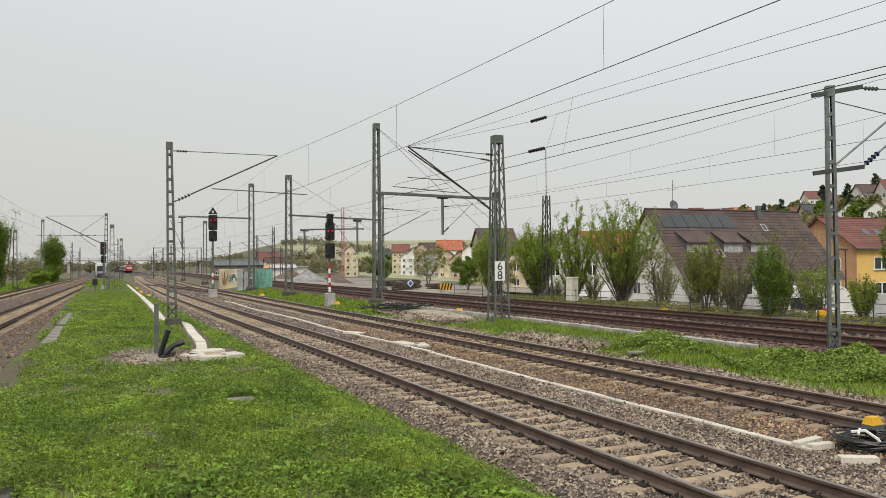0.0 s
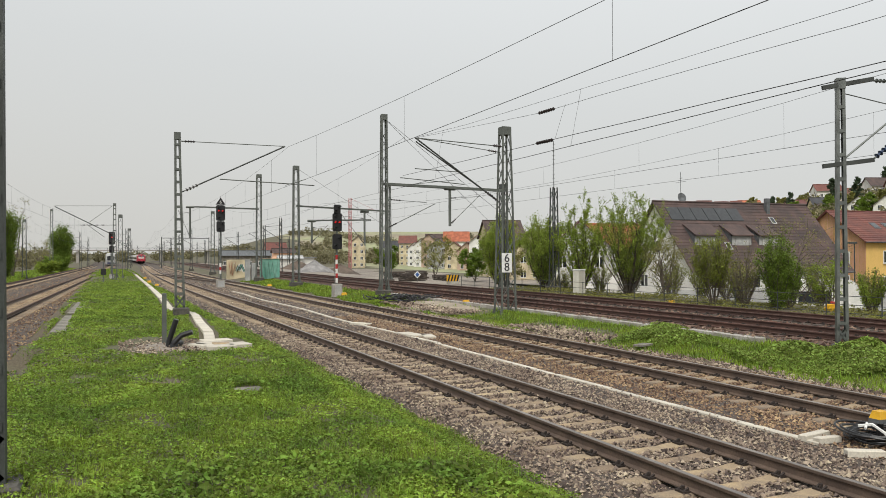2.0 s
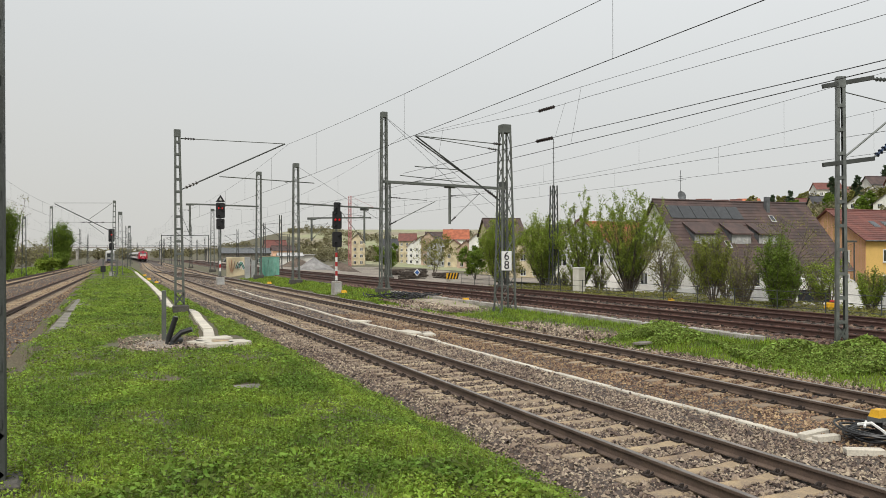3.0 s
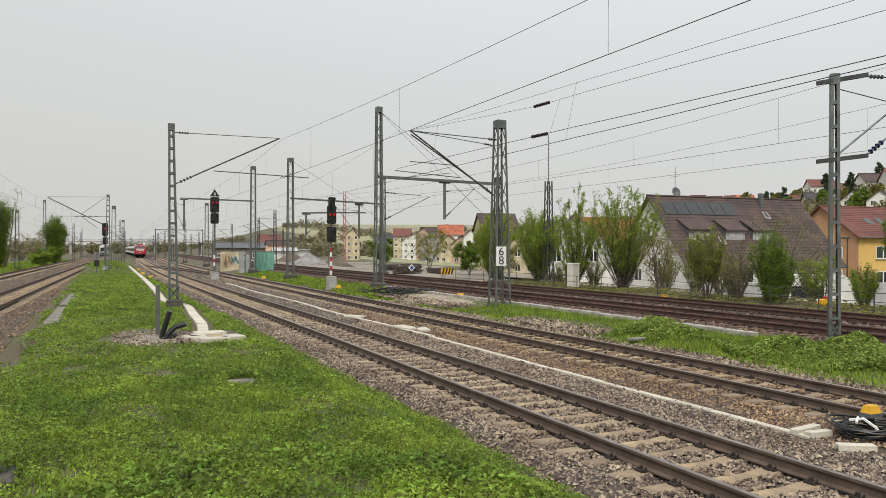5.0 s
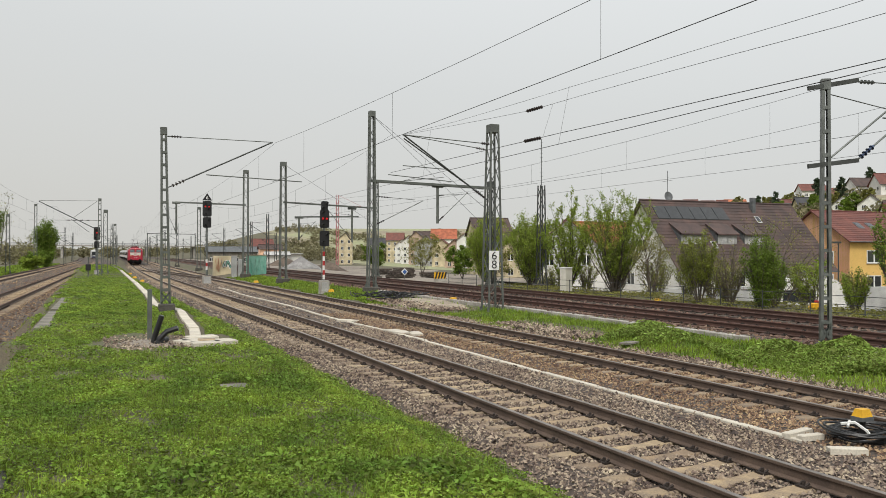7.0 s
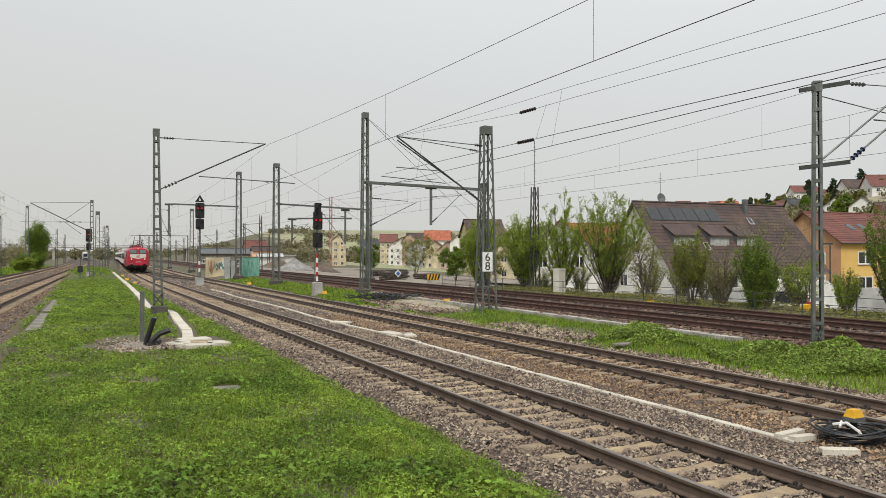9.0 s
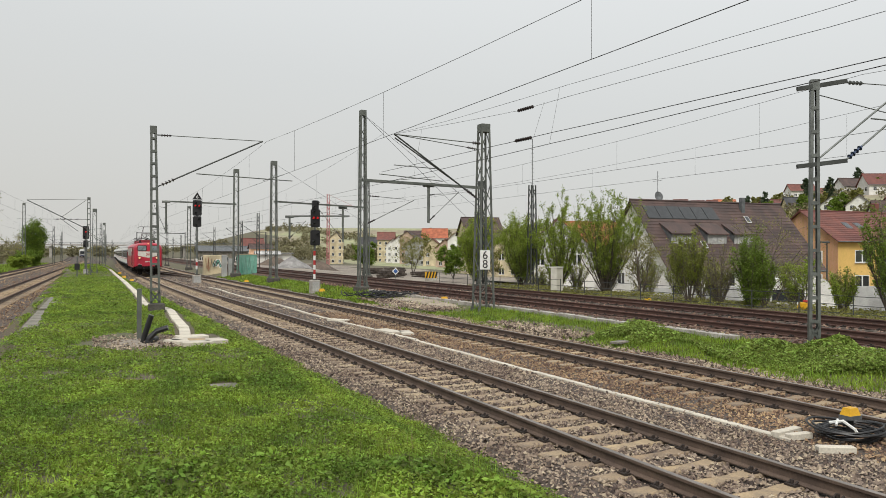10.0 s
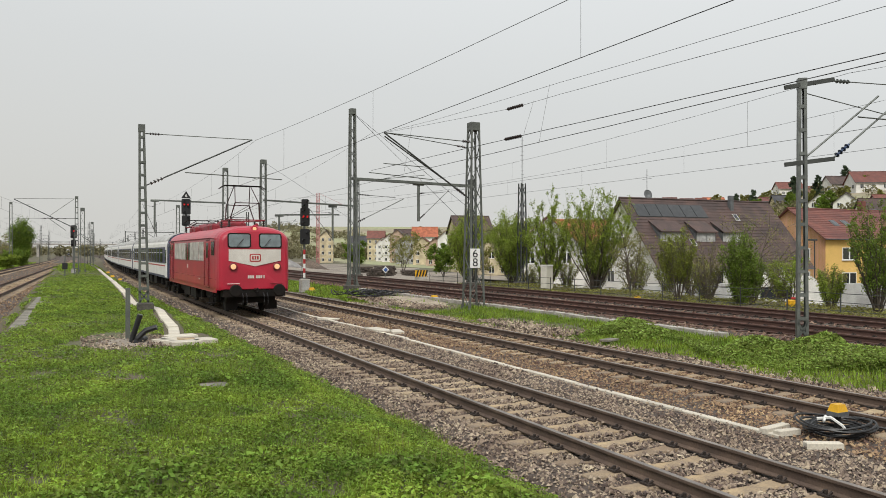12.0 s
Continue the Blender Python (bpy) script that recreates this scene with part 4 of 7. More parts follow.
        part("top_lamp_rim", Shape().lathe([(0.15, -0.2), (0.15, 0.1), (0.12, 0.13)], m, 16), M["loco_red"], t)
        part("top_lamp", Shape().lathe([(0.1, 0.0), (0.1, 0.12), (0.06, 0.14)], m, 16), M["lamp_warm"] if front else M["glass"], t, "glowing top lamp" if front else "")
        bb = Shape().bevel_box(-1.25, 1.25, *sorted((e * 7.05, e * 7.62)), 0.7, 1.2, 0.03)
        part("buffer_beam", bb, M["dark"], t, "black buffer beam")
        cp = Shape()
        cp.tube((0, e * 7.6, 1.0), (0, e * 8.0, 0.98), 0.05)
        cp.path([(0, e * 7.98, 1.06), (0.06, e * 8.08, 1.02), (0, e * 8.1, 0.92), (-0.05, e * 8.0, 0.9)], 0.03, 6)
        part("coupling_hook", cp, M["dark"], t)
        for x in (-0.5, -0.35, 0.35, 0.5):
            part("brake_hose", Shape().path([(x, e * 7.6, 0.85), (x, e * 7.75, 0.72), (x * 1.02, e * 7.78, 0.5), (x, e * 7.7, 0.38)], 0.028, 6), M["black"], t)
        ap = Shape()
        ap.box(-1.0, 1.0, *sorted((e * 6.95, e * 7.0)), 0.42, 0.72)
        for sx in (-1, 1):
            ap.box(*sorted((sx * 0.58, sx * 1.06)), *sorted((e * 6.95, e * 7.02)), 0.14, 0.5)
        part("rail_guard", ap, M["dark"], t)
        bogie(t, e * 3.95, 3.4, 0.62)
        pantograph(t, e * 5.2, e < 0, 3.86)
        part("roof_hood", Shape().bevel_box(-0.55, 0.55, *sorted((e * 2.0, e * 3.4)), 3.6, 3.95, 0.12), M["loco_roof"], t)
        for x in (-0.3, 0.3):
            hm = Matrix.Translation((x, e * 6.4, 3.66)) @ Matrix.Rotation(radians(90) * (1 if front else -1), 4, "X")
            part("horn", Shape().lathe([(0.03, -0.2), (0.035, 0.1), (0.08, 0.2)], hm, 10), M["loco_roof"], t)
    part("roof_hood", Shape().bevel_box(-0.7, 0.7, -1.5, 1.5, 3.6, 3.88, 0.12), M["loco_roof"], t)
    for y in (-1.1, 0.2, 1.3, 2.4):
        q = Shape()
        insulator(q, (0.35, y, 3.8), (0.35, y, 4.2), 0.07, 4)
        part("roof_insulator", q, M["insulator"], t)
    for y in (-2.9, -2.0, 1.8, 3.0):
        part("roof_box", Shape().bevel_box(-0.95, -0.6, y - 0.35, y + 0.35, 3.5, 3.78, 0.05), M["loco_roof"], t)
    part("roof_cable", Shape().path([(0.35, -4.4, 4.05), (0.35, -1.1, 4.2), (0.35, 2.4, 4.2), (0.35, 4.4, 4.05)], 0.015, 5), M["wire"], t)
    # sides: louvre windows, doors, rails, equipment below
    for e in (-1, 1):
        x0, x1 = sorted((e * 1.515, e * 1.545))
        for k in range(7):
            y = -3.96 + 1.32 * k
            if k == 3:
                part("side_window", Shape().box(x0, x1, y - 0.58, y + 0.58, 2.14, 2.96), M["glass"], t, "dark engine room window")
                part("window_bar", Shape().box(*sorted((e * 1.53, e * 1.552)), y - 0.03, y + 0.03, 2.14, 2.96), M["loco_red"], t)
                continue
            lv = part("louvre", Shape().box(x0, x1, y - 0.6, y + 0.6, 2.14, 2.97), M["louvre"], t, "silver ventilation louvre")
            for j in range(13):
                z = 2.17 + j * 0.06
                part("louvre_slat", Shape().add([(e * 1.545, y - 0.57, z), (e * 1.545, y + 0.57, z), (e * 1.549, y + 0.57, z + 0.012), (e * 1.549, y - 0.57, z + 0.012), (e * 1.545, y - 0.57, z + 0.05), (e * 1.545, y + 0.57, z + 0.05)],
                                                [(0, 1, 2, 3), (3, 2, 5, 4)]), M["louvre"], lv)
        part("rain_gutter", Shape().path([(e * 1.53, -7.0, 3.06), (e * 1.54, -6.2, 3.1), (e * 1.54, 6.2, 3.1), (e * 1.53, 7.0, 3.06)], 0.022, 5), M["loco_roof"], t)
        part("body_seam", Shape().path([(e * 1.47, -7.25, 1.42), (e * 1.523, -6.2, 1.42), (e * 1.523, 6.2, 1.42), (e * 1.47, 7.25, 1.42)], 0.009, 4), M["loco_roof"], t)
        for y in (-5.55, 5.55):
            # flat dark border painted in for the shaded door recess
            part("door_frame", Shape().box(*sorted((e * 1.5, e * 1.526)), y - 0.41, y + 0.41, 1.02, 3.04), M["pan_dark"], t)
            part("cab_door", Shape().box(*sorted((e * 1.51, e * 1.54)), y - 0.36, y + 0.36, 1.05, 3.0), M["loco_red"], t)
            part("door_window", Shape().box(*sorted((e * 1.52, e * 1.55)), y - 0.25, y + 0.25, 2.28, 2.9), M["glass"], t)
            for k in (-0.47, 0.47):
                part("handrail", Shape().tube((e * 1.58, y + k, 1.1), (e * 1.58, y + k, 2.6), 0.018), M["loco_roof"], t)
            st_ = Shape()
            for z in (0.35, 0.62):
                st_.box(*sorted((e * 1.2, e * 1.48)), y - 0.28, y + 0.28, z, z + 0.03)
            part("step", st_, M["dark"], t)
        for y in (-6.6, 6.6):
            part("cab_window", Shape().box(*sorted((e * 1.49, e * 1.525)), y - 0.35, y + 0.25, 2.4, 2.95), M["glass"], t)
        for y in (-0.9, 0.9):
            part("battery_box", Shape().bevel_box(*sorted((e * 0.85, e * 1.4)), y - 0.75, y + 0.75, 0.4, 0.93, 0.03), M["dark"], t)
        part("emblem", Shape().box(*sorted((e * 1.522, e * 1.53)), -0.1, 0.1, 1.75, 1.93), M["bib"], t)
        part("emblem", Shape().box(*sorted((e * 1.522, e * 1.53)), -3.6, -3.25, 1.3, 1.36), M["bib"], t)
    return t


def coach(label):
    t = thing("passenger_coach", label, "passenger coach", group="coaches behind the locomotive")
    L = 13.05
    hw, side, top, low = 1.41, 2.86, 3.66, 0.95
    st = [(-L, 1.3, 2.82, 3.55, low), (-L + 0.12, 1.38, 2.84, 3.61, low), (-L + 0.5, hw, side, top, low), (L - 0.5, hw, side, top, low), (L - 0.12, 1.38, 2.84, 3.61, low), (L, 1.3, 2.82, 3.55, low)]
    part("body", shell(st), M["coach_white"], t)
    part("underframe_block", Shape().box(-0.9, 0.9, -L + 0.5, L - 0.5, 0.5, 0.96), M["dark"], t, "plain black block under the body that shuts out light")
    for e in (-1, 1):
        cap = [(e * y, hh * 1.006, sd, tp + 0.014, lo) for y, hh, sd, tp, lo in ((L + 0.012, 1.3, 2.82, 3.55, low), (L - 0.1, 1.37, 2.835, 3.6, low), (L - 0.42, 1.4, 2.85, 3.645, low))]
        part("end_cap", shell(cap), M["coach_blue"], t, "dark blue coach end")
    rf = Shape()
    half = [(x * 1.004, z + 0.012) for x, z in section(hw, side, top, low) if z > 3.02]
    ring = half + [(-x, z) for x, z in reversed(half[:-1])]
    rf.add([(x, y, z) for y in (-L + 0.3, L - 0.3) for x, z in ring], [(i, i + 1, i + 1 + len(ring), i + len(ring)) for i in range(len(ring) - 1)])
    part("roof", rf, M["coach_roof"], t, "grey ribbed roof")
    for y in (-9, -4.5, 0, 4.5, 9):
        part("roof_vent", Shape().bevel_box(-0.22, 0.22, y - 0.3, y + 0.3, 3.63, 3.76, 0.04), M["coach_roof"], t)
    for e in (-1, 1):
        band = Shape().box(*sorted((e * 1.405, e * 1.42)), -L + 1.5, L - 1.5, 1.82, 2.8)
        part("window_band", band, M["coach_blue"], t, "dark blue window band")
        part("stripe", Shape().box(*sorted((e * 1.405, e * 1.419)), -L + 0.6, L - 0.6, 1.64, 1.71), M["red"], t, "thin red stripe")
        part("lower_stripe", Shape().box(*sorted((e * 1.4, e * 1.422)), -L + 0.6, L - 0.6, 0.94, 1.08), M["coach_blue"], t, "dark blue sill stripe")
        n = 12
        for i in range(n):
            y = -9.7 + 19.4 * i / (n - 1)
            part("window", Shape().box(*sorted((e * 1.412, e * 1.43)), y - 0.62, y + 0.62, 1.88, 2.72), M["coach_glass"], t)
            part("window_bar", Shape().box(*sorted((e * 1.42, e * 1.436)), y - 0.62, y + 0.62, 2.44, 2.48), M["coach_white"], t)
        for y in (-L + 0.95, L - 0.95):
            d = part("door", Shape().box(*sorted((e * 1.39, e * 1.425)), y - 0.42, y + 0.42, 1.0, 2.8), M["coach_white"], t)
            part("door_window", Shape().box(*sorted((e * 1.42, e * 1.434)), y - 0.26, y + 0.26, 1.84, 2.62), M["coach_glass"], d)
            for z in (0.45, 0.72):
                part("step", Shape().box(*sorted((e * 1.15, e * 1.42)), y - 0.4, y + 0.4, z, z + 0.03), M["dark"], t)
        for y in (-5.5, -2.5, 1.0, 4.5):
            part("underfloor_box", Shape().bevel_box(*sorted((e * 0.7, e * 1.35)), y - 0.8, y + 0.7, 0.42, 0.92, 0.03), M["dark"], t)
    for e in (-1, 1):
        part("end_wall", Shape().box(-1.22, 1.22, *sorted((e * (L - 0.01), e * (L + 0.02))), 1.0, 3.05), M["coach_blue"], t, "dark blue coach end")
        part("gangway", Shape().bevel_box(-0.55, 0.55, *sorted((e * L, e * (L + 0.3))), 1.05, 2.95, 0.1), M["black"], t)
        for sx in (-1, 1):
            bm = Matrix.Translation((sx * 0.875, e * (L - 0.15), 1.02)) @ Matrix.Rotation(radians(90) * -e, 4, "X")
            part("buffer", Shape().lathe([(0.12, 0.0), (0.12, 0.3), (0.22, 0.36), (0.2, 0.42)], bm, 14), M["dark"], t)
        bogie(t, e * 9.5, 2.5, 0.46)
    return t


def railcar():
    t = thing("railcar", "white regional train with a dark windscreen on the side track", "railcar")
    L = 20
    st = [(-L, 1.0, 2.6, 3.1, 0.6), (-L + 0.25, 1.25, 2.85, 3.5, 0.45), (-L + 1.0, 1.4, 3.05, 3.85, 0.4), (-L + 2, 1.45, 3.1, 4.0, 0.4), (L, 1.45, 3.1, 4.0, 0.4)]
    part("body", shell(st), M["wall_grey"], t)
    part("windscreen", patch(rounded(-0.95, 0.95, 1.6, 3.0, 0.2), -L - 0.03, 0.15), M["glass"], t, "dark wide windscreen")
    part("lower_front", patch(rounded(-0.9, 0.9, 0.45, 1.0, 0.1), -L - 0.03, 0.2), M["coach_blue"], t)
    for sx in (-1, 1):
        part("headlamp", patch(rounded(*sorted((sx * 0.55, sx * 0.85)), 1.3, 1.5, 0.05), -L - 0.03, 0.15), M["glass"], t)
        part("window_band", Shape().box(*sorted((sx * 1.44, sx * 1.47)), -L + 2.2, L - 0.5, 1.8, 2.8), M["glass"], t)
        part("skirt_stripe", Shape().box(*sorted((sx * 1.44, sx * 1.465)), -L + 2.2, L - 0.5, 0.45, 0.8), M["coach_blue"], t)
    for y in (-16, 0, 16):
        bogie(t, y, 2.4, 0.42)
    return t


loco = locomotive()
coaches = [coach("white coach with dark blue window band and thin red stripe")]
for i in range(6):
    coaches.append(copy_thing(coaches[0], pose(0, 60 + 27 * i, 0)))
side_train = railcar()

SPEED = 29.0


def on_track(centre, y, pivots):
    """The pose of a vehicle whose middle is at y and whose bogies stand pivots apart."""
    a, b = y - pivots / 2, y + pivots / 2
    xa, xb = float(centre(a)), float(centre(b))
    return pose((xa + xb) / 2, y, 0, 0, 0, -math.degrees(math.atan2(xb - xa, b - a)))

# ---- plants ----
def blades(name, x, y, z, height, width, mat, label, category, seed, lean=0.45):
    rng = np.random.default_rng(seed)
    n = len(x)
    a = rng.uniform(0, 2 * np.pi, n)
    side = np.stack([np.cos(a), np.sin(a), np.zeros(n)], -1)
    bow = np.stack([-np.sin(a), np.cos(a), np.zeros(n)], -1)
    h = height * rng.lognormal(0, 0.3, n)
    w = width * rng.uniform(0.7, 1.3, n)
    t = rng.uniform(0.1, 1.6, n) * lean
    base = np.stack([x, y, z - 0.01], -1)
    up = np.array([0, 0, 1.0])
    mid = base + bow * (h * t * 0.3)[:, None] + up * (h * 0.55)[:, None]
    tip = base + bow * (h * t)[:, None] + up * (h * (1 - 0.25 * t))[:, None]
    s = side * (w / 2)[:, None]
    v = np.stack([base - s, base + s, mid + s * 0.8, mid - s * 0.8, tip], 1).reshape(-1, 3)
    tri = np.array([(0, 1, 2), (0, 2, 3), (3, 2, 4)])
    f = ((np.arange(n) * 5)[:, None, None] + tri[None]).reshape(-1, 3)
    return tagged(new(name, bulk_mesh(name, v, f, mat)), label, category, kind="stuff")


def leaf_cloud(points, size, rng, flat=0.5):
    """Folded four-cornered leaves at the points: vertices and triangles."""
    n = len(points)
    d = rng.normal(0, 1, (n, 3))
    d[:, 2] *= flat
    d /= np.linalg.norm(d, axis=1)[:, None]
    e = np.cross(d, rng.normal(0, 1, (n, 3)))
    e /= np.linalg.norm(e, axis=1)[:, None] + 1e-9
    u = np.cross(d, e)
    s = (size * rng.lognormal(0, 0.3, n))[:, None]
    v = np.stack([points - d * s, points + e * s * 0.55 + u * s * 0.12, points + d * s, points - e * s * 0.55 + u * s * 0.12], 1)
    tri = np.array([(0, 1, 2), (0, 2, 3)])
    f = (np.arange(n) * 4)[:, None, None] + tri[None]
    return v.reshape(-1, 3), f.reshape(-1, 3)


def patchy(x, y, seed=0.0):
    return (np.sin(x * 1.9 + 1.3 * np.sin(y * 0.8 + seed)) + np.sin(y * 1.1 + 1.7 * np.sin(x * 1.2 + seed)) + np.sin(x * 4.1 + y * 3.3 + seed) * 0.6) / 2.6


def bare(x, y):
    """True where the turf of the island is broken: the dug patch, the duct and its slabs, the platform edge."""
    dug = ((x - 1.25) / 1.15) ** 2 + ((y - 20.6) / 2.0) ** 2 < 1 + 0.35 * patchy(x * 2, y * 2)
    slabs = (x > 2.05) & (x < 3.3) & (y > 18.9) & (y < 21.9)
    duct = np.abs(x - np.interp(y, (21.1, 23.6, 27.5, 31, 32.2, 33.8, 36, 44.3, 61.7, 110), (2.5, 2.75, 2.92, 3.1, 3.0, 2.62, 2.5, 2.72, 2.96, 3.4))) < 0.27
    duct &= y > 20.5
    edge = (x < -1.2) & (x > -1.62) & (y > 26) & (y < 42)
    grey = ((x - 2.2) / 0.28) ** 2 + ((y - 13.3) / 0.4) ** 2 < 1
    return dug | slabs | duct | edge | grey


def island_grass(n, y0, y1, h, w, seed, mat, label, power=1.0, low=-2.0):
    rng = np.random.default_rng(seed)
    x = rng.uniform(-2.6, 5.4, n)
    y = y0 + (y1 - y0) * rng.random(n) ** power
    p = patchy(x, y, 2.0)
    lim = 5.05 + 0.22 * np.sin(y * 1.3) + 0.14 * np.sin(y * 3.7 + 1) + shift(y) + rng.normal(0, 0.06, n)
    lim = np.minimum(lim, np.interp(y, (0, 19, 22, 26, 40, 120), (9, 9, 5.0, 4.6, 4.2, 4.0)))
    keep = (x < lim) & (x > -1.55 - 0.9 * patchy(x * 0.7, y * 0.8, 4.0) - 0.3 * np.sin(y * 0.9)) & ~bare(x, y) & (p > low) & (rng.random(n) < 0.75 + 0.3 * p)
    x, y, p = x[keep], y[keep], p[keep]
    blades("grass", x, y, land(x, y), h * (1.0 + 0.75 * np.clip(p, -0.8, 1) + 0.35 * np.clip(patchy(x * 0.35, y * 0.3, 7.0), -1, 1)), w, mat, label, "grass", seed)


island_grass(130000, 4.5, 13, 0.05, 0.008, 11, M["grass"], "lush green spring grass on the old platform", 1.1)
island_grass(120000, 13, 32, 0.045, 0.011, 12, M["grass"], "lush green spring grass around the mast", 1.15)
island_grass(80000, 32, 110, 0.055, 0.026, 13, M["grass"], "green grass further along the line", 1.5)
island_grass(26000, 100, 190, 0.1, 0.08, 17, M["grass"], "green grass far along the line", 1.2)
island_grass(12000, 4.5, 30, 0.12, 0.006, 14, M["grass_dry"], "dry straw blades among the grass", 1.2, 0.1)


def tufts(n, box, blades_each, h, w, seed):
    """Taller bunches standing out of the turf."""
    r = np.random.default_rng(seed)
    cx, cy = r.uniform(box[0], box[1], n), r.uniform(box[2], box[3], n)
    x = (cx[:, None] + r.normal(0, 0.09, (n, blades_each))).ravel()
    y = (cy[:, None] + r.normal(0, 0.09, (n, blades_each))).ravel()
    k = ~bare(x, y) & (x < 4.9)
    x, y = x[k], y[k]
    blades("grass_tufts", x, y, land(x, y), h, w, M["grass"], "taller bunches of fresh grass", "grass", seed, 0.8)


tufts(420, (-1.6, 4.9, 4.8, 16), 55, 0.12, 0.008, 15)
tufts(380, (-1.6, 4.8, 16, 60), 45, 0.1, 0.012, 16)


def ground_leaves(name, n, box, size, high, mat, label, seed, power=1.0, cut=-0.1, scale=1.0):
    r = np.random.default_rng(seed)
    x, y = r.uniform(box[0], box[1], n), box[2] + (box[3] - box[2]) * r.random(n) ** power
    p = patchy(x * scale, y * scale, seed)
    k = (p > cut) & ~bare(x, y)
    x, y, p = x[k], y[k], p[k]
    z = land(x, y) + high * (0.25 + 0.75 * np.clip((p - cut), 0, 1)) * r.random(len(x)) ** 0.6
    v, f = leaf_cloud(np.stack([x, y, z], -1), size, r, 0.45)
    tagged(new(name, bulk_mesh(name, v, f, mat)), label, "weeds", kind="stuff")


ground_leaves("weeds", 34000, (-2.4, 4.6, 4.6, 8.4), 0.028, 0.17, M["weed"], "broad-leaved nettles and weeds in the grass", 3, 0.9, -0.2)
ground_leaves("weeds", 120000, (-2.2, 5.0, 5.0, 14), 0.017, 0.13, M["weed"], "low clover and weeds among the grass", 4, 1.0, -0.6, 2.6)
ground_leaves("weeds", 40000, (-2.2, 5.0, 5.0, 16), 0.019, 0.17, M["weed"], "bunched chickweed standing out of the grass", 9, 1.0, 0.15, 3.4)
ground_leaves("weeds", 90000, (-1.8, 4.9, 12, 34), 0.023, 0.14, M["weed"], "low clover and weeds further along", 6, 1.2, -0.5, 2.2)


ground_leaves("weeds", 52000, (-1.8, 4.6, 30, 75), 0.036, 0.13, M["weed"], "low clover and weeds far along the turf", 7, 1.5, -0.5, 1.5)


def bank_grass(n, seed):
    """Grass on the bank beyond the outer side track."""
    r = np.random.default_rng(seed)
    y = 70 + 140 * r.random(n) ** 1.2
    x = line_seven(y) - 2.3 - 7 * r.random(n) ** 1.5
    k = patchy(x * 0.5, y * 0.3, 3.0) > -0.5
    x, y = x[k], y[k]
    blades("grass", x, y, land(x, y), 0.28, 0.11, M["grass"], "rough green grass on the bank of the side tracks", "grass", seed)


bank_grass(22000, 33)


def strip_grass(n, y0, y1, h, w, seed):
    r = np.random.default_rng(seed)
    y = y0 + (y1 - y0) * r.random(n) ** 1.3
    x = shift(y) + r.uniform(14.1, 17.5, n)
    lim0 = 14.45 + 0.25 * np.sin(y * 0.9) + shift(y)
    sand = ((x - 15.9) / 1.5) ** 2 + ((y - 36.5) / 5.5) ** 2 < 1
    stony = ((x - 15.2) / 0.8) ** 2 + ((y - 23.5) / 3.2) ** 2 < 1
    k = (x > lim0) & ~(sand & (r.random(n) < 0.92)) & ~(stony & (r.random(n) < 0.8))
    x, y = x[k], y[k]
    blades("grass", x, y, land(x, y), h, w, M["grass"], "green grass strip between the main and the far tracks", "grass", seed)


strip_grass(70000, 7, 34, 0.13, 0.015, 31)
strip_grass(26000, 34, 90, 0.15, 0.045, 32)


def brambles(n, y0, y1, seed):
    r = np.random.default_rng(seed)
    y = r.uniform(y0, y1, n)
    x = r.uniform(14.9, 17.3, n)
    p = patchy(x * 0.9, y * 0.7, 5.0)
    k = (p > -0.35) & (x > 15.3 + 0.7 * np.sin(y * 0.8))
    x, y, p = x[k], y[k], p[k]
    z = land(x, y) + (0.08 + 0.24 * np.clip(p + 0.35, 0, 1.3)) * r.random(len(x)) ** 0.5
    v, f = leaf_cloud(np.stack([x, y, z], -1), 0.033, r, 0.5)
    tagged(new("bramble_thicket", bulk_mesh("bramble_thicket", v, f, M["bramble"])), "low green bramble thicket beside the far track", "brambles", kind="stuff")


brambles(58000, 10.2, 20.5, 41)


def clump(x0, y0, r0, h, n, seed, size=0.045):
    r = np.random.default_rng(seed)
    a, q = r.uniform(0, 2 * np.pi, n), np.sqrt(r.random(n)) * r0
    x, y = x0 + q * np.cos(a), y0 + q * np.sin(a)
    z = land(x, y) + h * (1 - 0.7 * (q / r0) ** 2) * r.random(n) ** 0.5
    v, f = leaf_cloud(np.stack([x, y, z], -1), size, r, 0.5)
    tagged(new("bramble_bush", bulk_mesh("bramble_bush", v, f, M["bramble"])), "green bramble bush around the mast foot", "brambles", kind="stuff")


for i, (x, y, q, h) in enumerate(((16.75, 13.2, 0.6, 0.42), (17.3, 13.1, 0.5, 0.5), (16.2, 14.4, 0.8, 0.4), (15.9, 18.5, 0.8, 0.4))):
    clump(x, y, q, h, 2600, 90 + i)
ground_leaves("hedge_weeds", 15000, (25.6, 29.5, 16, 50), 0.045, 0.3, M["leaf_olive"], "rough green growth at the foot of the hedge", 8, 1.0, -0.6, 0.7)


